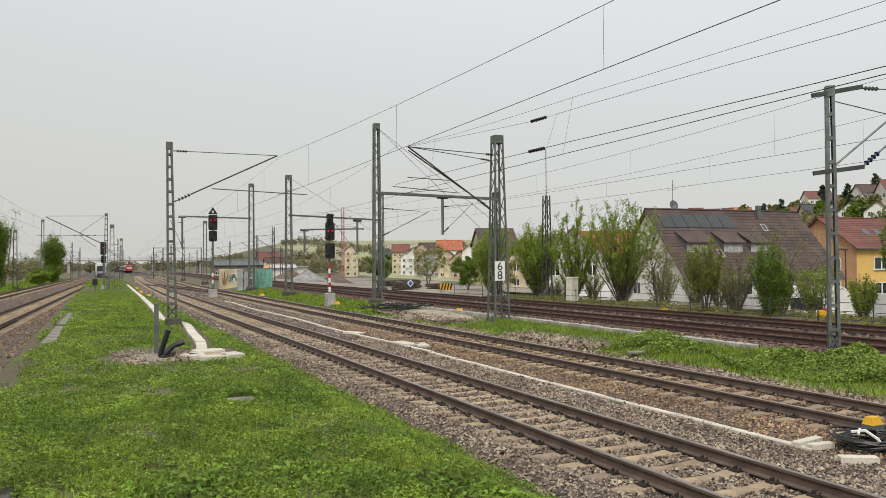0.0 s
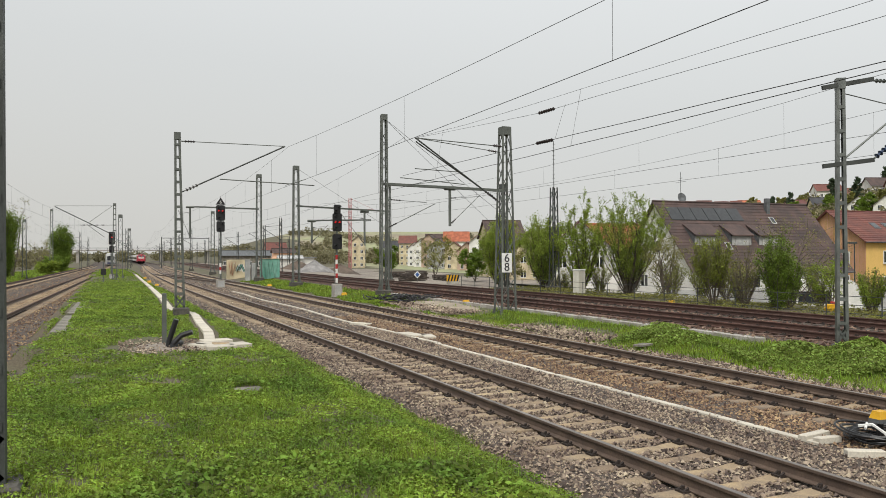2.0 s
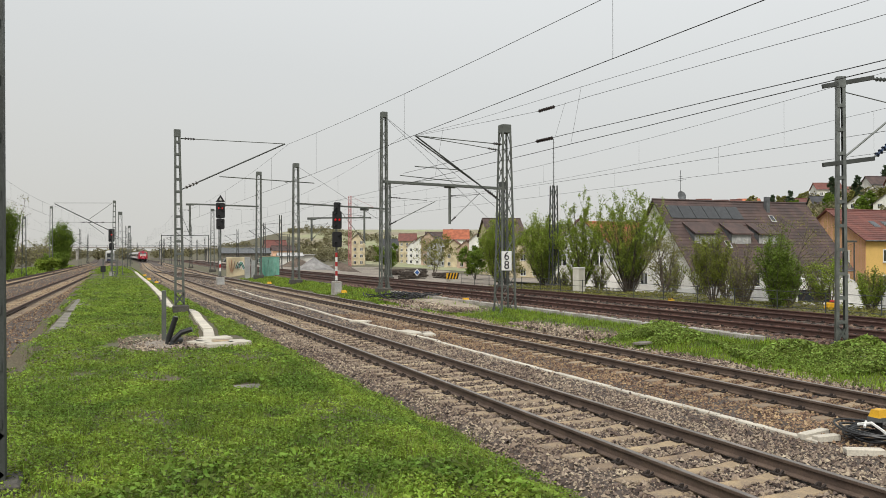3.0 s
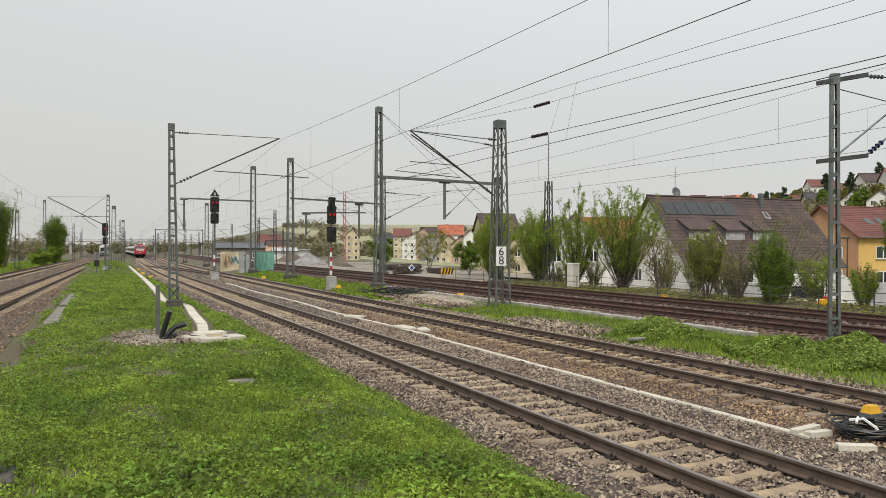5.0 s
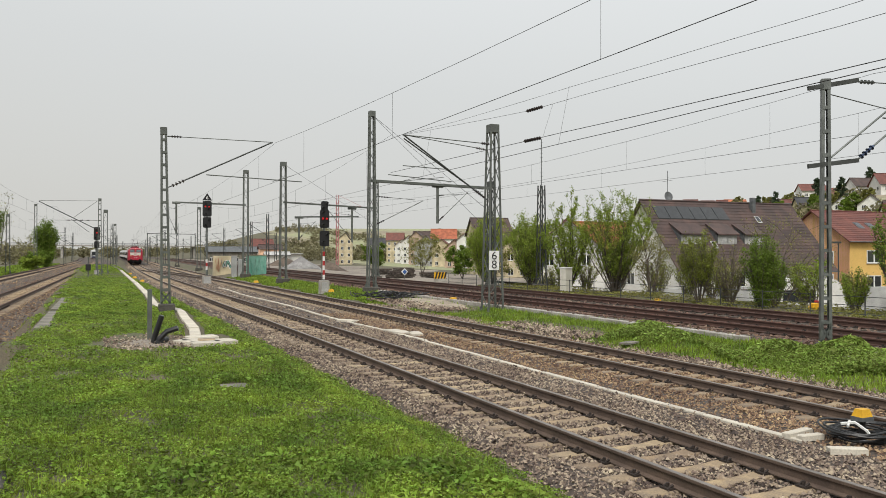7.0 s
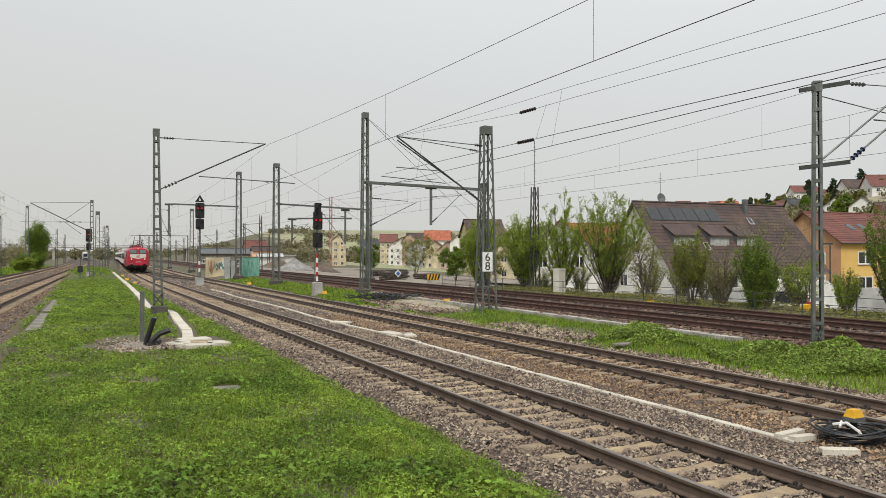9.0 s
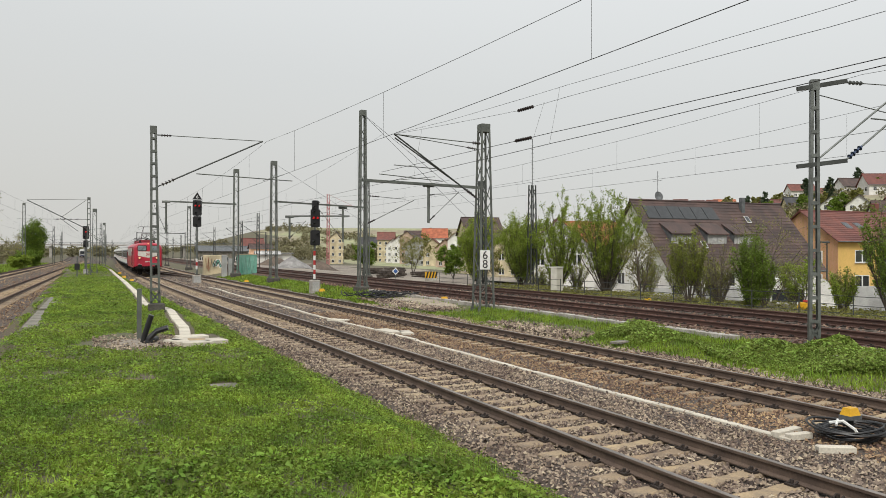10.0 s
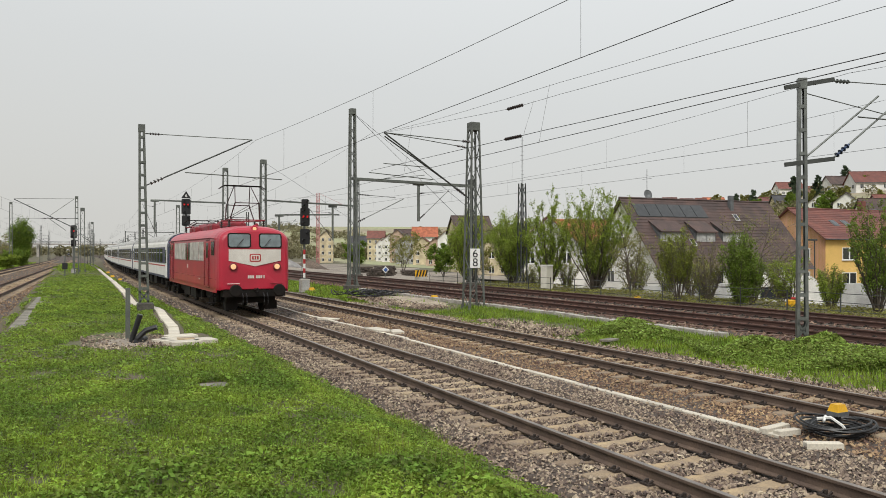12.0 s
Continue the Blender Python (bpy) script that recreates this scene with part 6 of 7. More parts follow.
part("satellite_dish", dish.tube((-6.2, 0.2, 9.5), (-6.2, 0.2, 10.2), 0.03), M["lead"], big, "round grey satellite dish")

orange = house("orange and yellow rendered house with a red tiled roof", 91.4, 66.0, W0 - 0.2, -3.0, 21, 10.4, 6.4, 10.0, M["wall_yellow"], M["roof_red"], 16,
               south=[(-6.5, 3.6, 2.4, 1.5), (-6.5, 0.6, 2.4, 1.5), (-1.5, 3.6, 2.4, 1.5), (-1.5, 0.6, 2.4, 1.5), (4, 3.6, 2.0, 1.5)], west=())
gab = part("gable_wall", Shape().prism([(-5.2, -0.5), (5.2, -0.5), (5.2, 6.4), (0, 9.8), (-5.2, 6.4)], -0.06, 0.0, Matrix.Translation((-10.5, 0, 0)) @ Matrix.Rotation(radians(90), 4, "Z")), M["wall_orange"], orange, "orange rendered gable")
for a, sill, w, h in ((-2.6, 3.4, 1.0, 1.6), (1.5, 6.2, 1.5, 1.7), (2.4, 3.4, 1.5, 1.6), (-2.6, 0.6, 1.0, 1.6)):
    part("window", Shape().box(-10.62, -10.54, a - w / 2, a + w / 2, sill, sill + h), M["white"], orange)
    part("pane", Shape().box(-10.65, -10.55, a - w / 2 + 0.12, a + w / 2 - 0.12, sill + 0.12, sill + h - 0.12), M["glass"], orange)
for x in (-6.6, -4.6):
    (ya, za), (yb, zb) = on_slope(0.4, 0.1, 5.2, 6.4, 10.0), on_slope(0.58, 0.1, 5.2, 6.4, 10.0)
    sky_light = part("skylight", Shape().add([(x, ya, za), (x + 1.0, ya, za), (x + 1.0, yb, zb), (x, yb, zb), (x, ya, za - 0.1), (x + 1.0, ya, za - 0.1), (x + 1.0, yb, zb - 0.1), (x, yb, zb - 0.1)],
                                             [(3, 2, 1, 0), (4, 5, 6, 7), (0, 1, 5, 4), (1, 2, 6, 5), (2, 3, 7, 6), (3, 0, 4, 7)]), M["lead"], orange)
    part("pane", Shape().add([(x + 0.12, ya - 0.08, za - 0.02), (x + 0.88, ya - 0.08, za - 0.02), (x + 0.88, yb + 0.08, zb + 0.07), (x + 0.12, yb + 0.08, zb + 0.07)], [(3, 2, 1, 0)]), M["glass"], sky_light)
chimney(orange, 3.0, 0.6, 9.0, 11.3, M["roof_red"])


def simple(label, x, y, ridge_z, length, width, storey, wall, roof, turn=0.0, base=None, rows=2, n=3, seed=0):
    z0 = gz(x, y) - 0.5 if base is None else base
    h = min(ridge_z - z0, 8.8 if rows < 3 else 16)
    ev = max(2.2, h - width * 0.42)
    south = [(-length / 2 + length * (i + 0.5) / n, 0.9 + k * 2.7, 1.0, 1.3) for i in range(n) for k in range(rows) if 0.9 + k * 2.7 + 1.3 < ev]
    west = [(-width / 2 + width * (i + 0.5) / 2, 0.9 + k * 2.7, 1.0, 1.3) for i in range(2) for k in range(rows) if 0.9 + k * 2.7 + 1.3 < ev]
    return house(label, x, y, z0, turn, length, width, ev, h, wall, roof, 8, south, west, piece=False)


S = simple
S("white gabled terraced house with a red roof", 102.7, 205.0, 9.5, 10, 6.5, 3, M["wall_white"], M["roof_red"], 60, -2.3, 4)
S("pink terraced house with a red roof", 106.4, 222.0, 7.1, 9, 6.0, 3, M["wall_pink"], M["roof_red"], 60, -2.3, 4)
S("cream terraced house half hidden by a tree", 110.2, 240.0, 7.6, 9, 6.5, 3, M["wall_cream"], M["roof_red"], 60, -2.3, 4)
S("white house with a long orange roof behind the row", 131.4, 285.0, 12.7, 10, 9, 3, M["wall_white"], M["roof_orange"], -25, -2.3, 4)
S("pale blue-grey gabled terraced house", 110.8, 255.0, 9.1, 10, 8, 3, M["wall_grey"], M["roof_brown"], 60, -2.3, 4)
S("narrow buff terraced house", 121.7, 290.0, 11.6, 9, 6, 3, M["wall_pink"], M["roof_brown"], 60, -2.3, 4)
S("narrow white terraced house with a red roof", 126.6, 310.0, 10.4, 9, 6.5, 3, M["wall_white"], M["roof_red"], 60, -2.3, 4)
S("white terraced house at the end of the row", 129.9, 325.0, 9.2, 9, 6.5, 3, M["wall_white"], M["roof_red"], 55, -2.3, 4)
S("pale house with a broad red roof by the yard", 133.2, 345.0, 12.6, 8, 8.0, 3, M["wall_cream"], M["roof_red"], -25, -2.3, 4)
S("grey house behind the yard trees", 142.1, 390.0, 11.0, 13, 8, 3, M["wall_grey"], M["roof_dark"], -25, -2.3, 4)
S("cream house behind the row with a brown roof", 150.2, 350.0, 14.6, 10, 8, 3, M["wall_cream"], M["roof_brown"], -25, -2.3, 4)
S("yellow house with a steep brown roof by the yard", 94.2, 300.0, 11.2, 6, 5.4, 3, M["wall_cream"], M["roof_brown"], 70, -2.3, 4)
S("tall cream house with a big brown roof", 80.2, 150.0, 10.5, 8, 8.5, 3, M["wall_cream"], M["roof_brown"], -12, -2.3, 4)
S("cream gabled house with a brown roof", 71.7, 125.0, 6.6, 7, 4.6, 3, M["wall_cream"], M["roof_brown"], 75, -2.3, 4)
S("white house with a red roof behind the trees", 49.5, 74, 6.9, 9, 8, 2, M["wall_white"], M["roof_red"], 60)
S("white house with a bright orange roof", 57, 77, 7.4, 9, 8, 2, M["wall_white"], M["roof_orange"], -4)
S("long low grey shed by the yard", 40.2, 248, 4.6, 15.5, 3, 1, M["concrete_old"], M["lead"], 0, -1, 1, 6)
S("low orange-brown hall beside the shed", 49.8, 236, 5.2, 6.6, 2.4, 1, M["wall_orange"], M["roof_brown"], 0, -1, 1, 3)
S("far house with a red roof beyond the yard", 54.5, 272, 7.6, 7, 6, 2, M["wall_pink"], M["roof_red"], 0, -1, 2, 3)
S("low white site hut in the yard", 41.8, 190, 2.9, 5.6, 1.4, 1, M["wall_white"], M["shutter"], 0, 0.2, 1, 2)
S("low white site hut beside another in the yard", 46.6, 192, 2.4, 3.4, 1.4, 1, M["wall_white"], M["shutter"], 0, 0.2, 1, 2)
S("long white house with a red roof on the hill", 260.5, 215.0, 30.7, 10.0, 6.0, 2, M["wall_white"], M["roof_red"], -25)
S("white house with a hipped brown roof on the hill", 227.5, 169.0, 27.6, 7.1, 6.0, 2, M["wall_white"], M["roof_brown"], -20)
S("white gabled house with a steep brown roof", 182.1, 140.0, 18.3, 6.7, 6.0, 2, M["wall_white"], M["roof_brown"], 35)
S("white gabled house with a brown roof and dormer", 179.3, 130.0, 17.7, 6.4, 6.0, 2, M["wall_white"], M["roof_brown"], 30)
S("large white house with a red roof high on the hill", 223.1, 155.0, 27.6, 10.5, 8.0, 2, M["wall_white"], M["roof_red"], -30)
S("house with a bright orange roof on the hilltop", 302.0, 215.0, 39.4, 6.3, 5.0, 2, M["wall_white"], M["roof_orange"], -20)
S("cream house with a slate roof on the slope", 188.6, 157.0, 19.2, 6.6, 6.0, 2, M["wall_cream"], M["roof_dark"], -30)
S("cream gabled house on the slope", 183.8, 154.0, 17.1, 3.9, 3.9, 2, M["wall_cream"], M["roof_brown"], 55)
S("red-roofed house low on the slope", 206.1, 180.0, 20.6, 8.2, 6.0, 2, M["wall_cream"], M["roof_red"], -30)
S("red-roofed house among trees on the slope", 219.7, 215.0, 23.2, 7.3, 6.0, 2, M["wall_white"], M["roof_orange"], -30)
S("distant house with a red roof on the skyline", 198.1, 215.0, 22.5, 4.6, 4.6, 2, M["wall_white"], M["roof_red"], -30)
S("distant cream house on the skyline", 206.3, 215.0, 22.4, 4.2, 4.2, 2, M["wall_cream"], M["roof_red"], -30)
S("distant red-roofed house by the skyline trees", 213.3, 215.0, 22.8, 3.4, 3.4, 2, M["wall_white"], M["roof_red"], -30)
S("white house with a red roof and long ridge", 176.0, 117.0, 16.3, 6.8, 6.8, 2, M["wall_white"], M["roof_red"], -30)
S("brown-roofed house behind the orange one", 168.9, 116.0, 15.1, 5.8, 5.8, 2, M["wall_white"], M["roof_brown"], -35)
S("white terraced house on the upper slope", 270.4, 215.0, 29.5, 8.3, 6.0, 2, M["wall_white"], M["roof_red"], -30)
for i, (x, y, h) in enumerate(((206, 168, 9), (208, 161, 8), (196, 175, 7), (188, 175, 6.5), (236, 172, 9))):
    T("dark conifer on the hillside", x, y, gz(x, y) - 0.5, h, h * 0.6, 5000, 0.2, M["conifer"], 50 + i, 1, 0.2, droop=0.4, low=0.1)

# trees between the gardens on the slope
hill_rng = np.random.default_rng(77)
for i in range(38):
    az, r = radians(44.5 + 14 * ((i * 0.618 + 0.31) % 1)), 150 + 4.8 * i
    x, y, h = r * math.sin(az), r * math.cos(az), float(hill_rng.uniform(3.5, 6))
    T("leafy tree between the hillside gardens", x, y, gz(x, y) - 0.4, h, h * 0.95, 3000, 0.26, M["leaf_olive"] if i % 3 else M["leaf_dark"], 200 + i, 2, 0.3, low=0.1)

# road bridge across the line, far off
bridge = thing("road_bridge", "grey concrete road bridge over the distant tracks", "bridge")
part("deck", Shape().box(-70, 80, 428, 438, 5.9, 6.5), M["concrete"], bridge)
part("parapet_rail", Shape().box(-70, 80, 427.9, 428, 7.35, 7.5).box(-70, 80, 427.9, 428, 6.9, 7.0), M["lead"], bridge)
for x in range(-70, 81, 5):
    part("parapet_post", Shape().box(x - 0.1, x + 0.1, 427.9, 428.1, 6.5, 7.5), M["lead"], bridge)
for x in (-40, -14, 2, 26, 50):
    part("pier", Shape().box(x - 0.6, x + 0.6, 429, 437, -0.5, 5.6), M["concrete"], bridge)

# tower crane far behind the yard
crane = thing("tower_crane", "thin red and white tower crane", "crane", pose(81.5, 270, -2))
cs = Shape()
for i in range(11):
    z = i * 2.2
    for a, b in (((-0.42, -0.42, z), (0.42, -0.42, z + 2.2)), ((0.42, 0.42, z), (-0.42, 0.42, z + 2.2)), ((-0.42, 0.42, z), (-0.42, -0.42, z + 2.2)), ((0.42, -0.42, z), (0.42, 0.42, z + 2.2))):
        cs.beam(a, b, 0.08)
for sx in (-0.42, 0.42):
    for sy in (-0.42, 0.42):
        cs.beam((sx, sy, 0), (sx, sy, 26), 0.12)
M["crane"] = material("pale_red_paint", (0.55, 0.2, 0.2), 0.42, spots=0.3)
part("tower", cs, M["crane"], crane)
part("jib", Shape().beam((-3, 0, 22), (9, 0, 22), 0.3).beam((0, 0, 26), (9, 0, 22.2), 0.08), M["crane"], crane)


def heap(label, x, y, r, h, mat, seed):
    g = np.random.default_rng(seed)
    s = Shape()
    n, k = 22, 7
    for j in range(k):
        q = j / (k - 1)
        for i in range(n):
            a = 2 * math.pi * i / n
            rr = r * (1 - q) * (1 + g.normal(0, 0.07)) + 0.05
            s.v.append((x + 1.5 * rr * math.cos(a), y + rr * math.sin(a), gz(x, y) - 0.2 + h * q ** 1.2 * (1 + g.normal(0, 0.04))))
    for j in range(k - 1):
        for i in range(n):
            s.f.append((j * n + i, j * n + (i + 1) % n, (j + 1) * n + (i + 1) % n, (j + 1) * n + i))
    s.f.append(tuple((k - 1) * n + i for i in range(n)))
    return solid("mound", s, mat, label, "mound", "mounds in the yard", smooth=True)


M["earth"] = material("dark_earth", (0.14, 0.105, 0.08), 0.95, spots=0.5, scale=0.6, fine=6, bump=1.0, relief=0.1, second=(0.09, 0.07, 0.055))
M["gravel_grey"] = material("grey_gravel", (0.3, 0.29, 0.28), 0.95, spots=0.4, scale=0.8, fine=9, bump=0.8, relief=0.06)
heap("rounded mound of grey gravel in the yard", 29.8, 118, 2.5, 2.1, M["gravel_grey"], 3)
heap("long mound of dark earth in the yard", 40.4, 140, 4.6, 3.1, M["earth"], 4)
heap("low mound of dark earth in the yard", 34.5, 150, 5.0, 3.0, M["earth"], 5)

# ---- signals, ducts and clutter ----
def lettering(text, size, mat, name):
    """A mesh of raised characters, centred, lying in x and z."""
    cu = bpy.data.curves.new(name, "FONT")
    cu.body, cu.size, cu.align_x, cu.align_y, cu.extrude = text, size, "CENTER", "CENTER", 0.004
    ob = bpy.data.objects.new(name, cu)
    scene.collection.objects.link(ob)
    bpy.context.view_layer.update()
    me = bpy.data.meshes.new_from_object(ob.evaluated_get(bpy.context.evaluated_depsgraph_get()))
    bpy.data.objects.remove(ob)
    me.transform(Matrix.Rotation(radians(90), 4, "X"))
    me.materials.clear()
    me.materials.append(mat)
    return me


# the numbered board on the lattice mast
board = part("number_board", Shape().bevel_box(-0.23, 0.23, -0.43, 0.43, -0.012, 0.012, 0.008, Matrix.Rotation(radians(90), 4, "X")), M["white"], mast_c, "white board with black figures")
board.matrix_basis = pose(-0.14, -0.42, 2.5, 0, 0, -14)
for ch, z in (("6", 0.2), ("8", -0.2)):
    d = part("figure", lettering(ch, 0.52, M["black"], "figure"), None, board)
    d.matrix_basis = pose(0, -0.02, z)
part("board_strap", Shape().box(-0.2, 0.2, -0.4, -0.36, 2.2, 2.25).box(-0.2, 0.2, -0.4, -0.36, 2.75, 2.8), M["galv"], mast_c)


def lens(head, x, z, r, mat, y):
    m = Matrix.Translation((x, y, z)) @ Matrix.Rotation(radians(90), 4, "X")
    part("lens", Shape().lathe([(r, -0.02), (r, 0.02), (r * 0.6, 0.04)], m, 12), mat, head)
    h = Shape()
    for k in range(9):
        a0, a1 = radians(-10 + 200 * k / 9), radians(-10 + 200 * (k + 1) / 9)
        p = [(x + math.cos(a) * r * 1.25, yy, z + math.sin(a) * r * 1.25) for yy in (y, y - 0.22) for a in (a0, a1)]
        h.add(p, [(0, 1, 3, 2)])
    part("hood", h, M["signal_black"], head)


def signal(label, x, y, z0, heads, top, box, stripes=(1.2, 2.4), triangle=False, turn=0):
    """heads: (z0, z1, width, lit lenses as (across, height)) over the foot."""
    t = thing("railway_signal", label, "railway signal", pose(x, y, z0, 0, 0, turn), "railway signals")
    part("pole", Shape().tube((0, 0.1, -0.3), (0, 0.1, top), 0.07, n=10), M["galv"], t, "grey steel pole")
    z, i = stripes[0], 0
    while z < stripes[1]:
        part("stripe", Shape().tube((0, 0.1, z), (0, 0.1, z + 0.32), 0.085, n=10), M["red"] if i % 2 else M["white"], t)
        z, i = z + 0.32, i + 1
    for a, b, w, lit in heads:
        o = rounded(-w / 2, w / 2, a, b, w * 0.16)
        hd = part("signal_head", Shape().prism(o, -0.1, 0.02), M["signal_black"], t, "black signal head with hooded lamps")
        for u, v in lit:
            lens(hd, u, v, 0.075, M["lamp_red"], -0.11)
        rows = max(2, int((b - a) / 0.38))
        for k in range(rows):
            zz = a + (b - a) * (k + 0.5) / rows
            if all(abs(zz - v) > 0.2 for _, v in lit):
                lens(hd, -0.14 * (-1) ** k, zz, 0.075, M["glass"], -0.11)
        part("head_bracket", Shape().box(-0.1, 0.1, 0.02, 0.18, (a + b) / 2 - 0.05, (a + b) / 2 + 0.05), M["galv"], t)
    if triangle:
        zt = heads[0][1] + 0.05
        tri = part("speed_board", Shape().prism([(-0.42, zt), (0.42, zt), (0, zt + 0.66)], -0.08, 0.0), M["signal_black"], t, "black triangular board with a white figure")
        f = part("figure", lettering("6", 0.42, M["white"], "figure"), None, tri)
        f.matrix_basis = pose(0, -0.085, zt + 0.23)
    w, h = box
    cab = part("foot_box", Shape().bevel_box(-w / 2, w / 2, -0.25, 0.3, -0.1, h, 0.04), M["concrete"], t, "pale concrete foot box")
    part("box_lid", Shape().box(-w / 2 + 0.08, w / 2 - 0.08, -0.262, -0.24, 0.08, h - 0.1), M["wall_grey"], cab)
    part("ladder", Shape().tube((0.12, 0.3, 0.3), (0.12, 0.3, top - 0.6), 0.018, n=5).tube((-0.12, 0.3, 0.3), (-0.12, 0.3, top - 0.6), 0.018, n=5), M["galv"], t)
    for k in range(int((top - 1) / 0.35)):
        part("rung", Shape().tube((-0.12, 0.3, 0.5 + k * 0.35), (0.12, 0.3, 0.5 + k * 0.35), 0.012, n=4), M["galv"], t)
    return t


signal("tall railway signal with two black heads showing red, triangular board", 9.35, 71.2, -0.22, [(6.05, 7.45, 0.78, [(-0.16, 6.95), (0.16, 6.95)]), (5.05, 6.0, 0.72, [])], 7.4, (0.72, 0.72), (1.25, 2.2), True)
signal("railway signal with black heads showing red, on striped pole", 14.55, 51.3, -0.15, [(5.68, 6.3, 0.46, []), (4.45, 5.7, 0.64, [(-0.14, 5.1), (0.14, 5.1)]), (3.2, 4.25, 0.66, [])], 6.0, (0.62, 0.82), (0.9, 2.6))
signal("small distant railway signal showing red", 0.41, 87.8, 0.15, [(3.75, 5.1, 0.6, [(0, 4.5)]), (2.9, 3.6, 0.5, [])], 4.9, (0.5, 0.6), (0.8, 0.8))
small = thing("shunting_signal", "low black signal on a thin pole beside the track", "railway signal", pose(-0.35, 78, 0.15))
part("pole", Shape().tube((0, 0, -0.3), (0, 0, 2.0), 0.05, n=8), M["galv"], small)
part("signal_head", Shape().bevel_box(-0.22, 0.22, -0.12, 0.12, 0.75, 1.35, 0.04), M["signal_black"], small)


# slab covers of the cable duct along the island
def slab(name, label, x, y, z, w, l, h, turn, mat, group):
    return tagged(_slab(name, x, y, z, w, l, h, turn, mat), label, "concrete slab", group)


def _slab(name, x, y, z, w, l, h, turn, mat):
    ob = new(name, Shape().bevel_box(-w / 2, w / 2, -l / 2, l / 2, -h, 0, 0.012).mesh(name, mat))
    ob.matrix_basis = pose(x, y, z, 0, 0, turn)
    return ob


duct = thing("cable_duct", "row of pale concrete duct covers winding through the grass", "cable duct", kind="structure")
ys = np.arange(21.2, 108, 1.0)
way_x = lambda y: float(np.interp(y, (21.1, 23.6, 27.5, 31, 32.2, 33.8, 36, 44.3, 61.7, 110), (2.5, 2.75, 2.92, 3.1, 3.0, 2.62, 2.5, 2.72, 2.96, 3.4)))
r = random.Random(4)
for y in ys:
    x = way_x(y)
    ob = _slab("duct_cover", x, y, gz(x, y) + 0.06 + r.uniform(-0.012, 0.015), 0.29, 0.96, 0.14, -math.degrees(math.atan2(way_x(y + 0.5) - way_x(y - 0.5), 1)) + r.uniform(-1.2, 1.2), M["concrete_new"])
    ob.parent = duct
for x, y, w, l, a in ((2.62, 20.85, 0.75, 0.5, 8), (2.45, 20.15, 0.8, 0.55, -10), (3.0, 19.75, 0.55, 0.6, 12), (2.55, 19.45, 0.7, 0.45, 4), (2.15, 19.9, 0.3, 0.7, 30)):
    slab("loose_slab", "pale loose concrete slab lying in the grass", x, y, gz(x, y) + 0.1, w, l, 0.1, a, M["concrete_new"], "loose slabs by the duct")
slab("duct_board", "brown sand-coloured cover between the slabs", 2.62, 19.95, gz(2.6, 20) + 0.112, 0.42, 0.4, 0.06, -6, M["sleeper"], "loose slabs by the duct")

edge = thing("platform_edge", "row of old mossy concrete platform edge stones", "platform edge", kind="structure")
for i, y in enumerate(np.arange(26.2, 42, 1.2)):
    if i % 9 != 6:
        ob = _slab("edge_stone", -1.52 + 0.012 * (y - 14), y, 0.31 + r.uniform(-0.006, 0.006), 0.42, 1.194, 0.5, r.uniform(-0.8, 0.8), M["concrete_old"])
        ob.parent = edge
for x, y in ((2.2, 13.3),):
    slab("sunken_slab", "flat grey slab sunk in the turf", x, y, gz(x, y) + 0.02, 0.4, 0.45, 0.08, 20 * y, M["concrete_old"], "sunken slabs")

mid = thing("cable_trough", "narrow pale concrete strip between the main tracks", "cable duct", kind="structure")
for y in np.arange(8.4, 62, 1.0):
    x = 9.44 + 0.1 * math.sin(y * 0.35) * (1 if y > 22 else 0.25) + float(shift(y))
    x1 = 9.44 + 0.1 * math.sin((y + 1) * 0.35) * (1 if y > 22 else 0.25) + float(shift(y + 1))
    ob = _slab("trough_cover", x, y, -0.155 + r.uniform(-0.006, 0.006), 0.13, 0.985, 0.1, -math.degrees(math.atan(x1 - x)), M["concrete_new"])
    ob.parent = mid
for x, y, w, l, a in ((9.62, 24.6, 0.5, 1.3, 8), (9.95, 23.9, 0.4, 0.9, -12), (9.35, 29.5, 0.35, 0.9, 30), (9.66, 8.22, 0.62, 0.13, 10), (9.62, 7.96, 0.42, 0.12, -4), (9.42, 7.2, 0.5, 0.14, -30)):
    slab("loose_slab", "pale loose concrete slab on the ballast", x, y, -0.12 if y > 9 else -0.1, w, l, 0.09, a, M["concrete_new"], "loose slabs on the ballast")

# cable coil with its yellow box
coil = thing("cable_coil", "loose coil of thick black cable lying on the ballast", "cable")
for k in range(11):
    rr = 0.3 + 0.02 * k + r.uniform(-0.01, 0.01)
    dx, dy, h = r.uniform(-0.05, 0.05), r.uniform(-0.05, 0.05), -0.17 + 0.018 * k
    p = [(10.33 + dx + 1.12 * rr * math.cos(a), 7.66 + dy + rr * math.sin(a), h + 0.03 * math.sin(a * 2 + k)) for a in np.linspace(0, 2 * math.pi, 33)]
    part("loop", Shape().path(p, 0.017, 6), M["black"], coil)
part("cable_end", Shape().path([(10.5, 7.9, -0.05), (11.0, 7.6, -0.12), (11.3, 7.0, -0.14), (11.2, 6.0, -0.17)], 0.02, 6), M["black"], coil)
part("white_tie", Shape().path([(10.0, 7.75, 0.06), (10.1, 7.6, 0.1), (10.16, 7.45, 0.0), (10.2, 7.4, -0.1)], 0.022, 5).path([(9.98, 7.62, 0.05), (10.12, 7.7, 0.1)], 0.02, 5), M["white"], coil, "crumpled white tape")


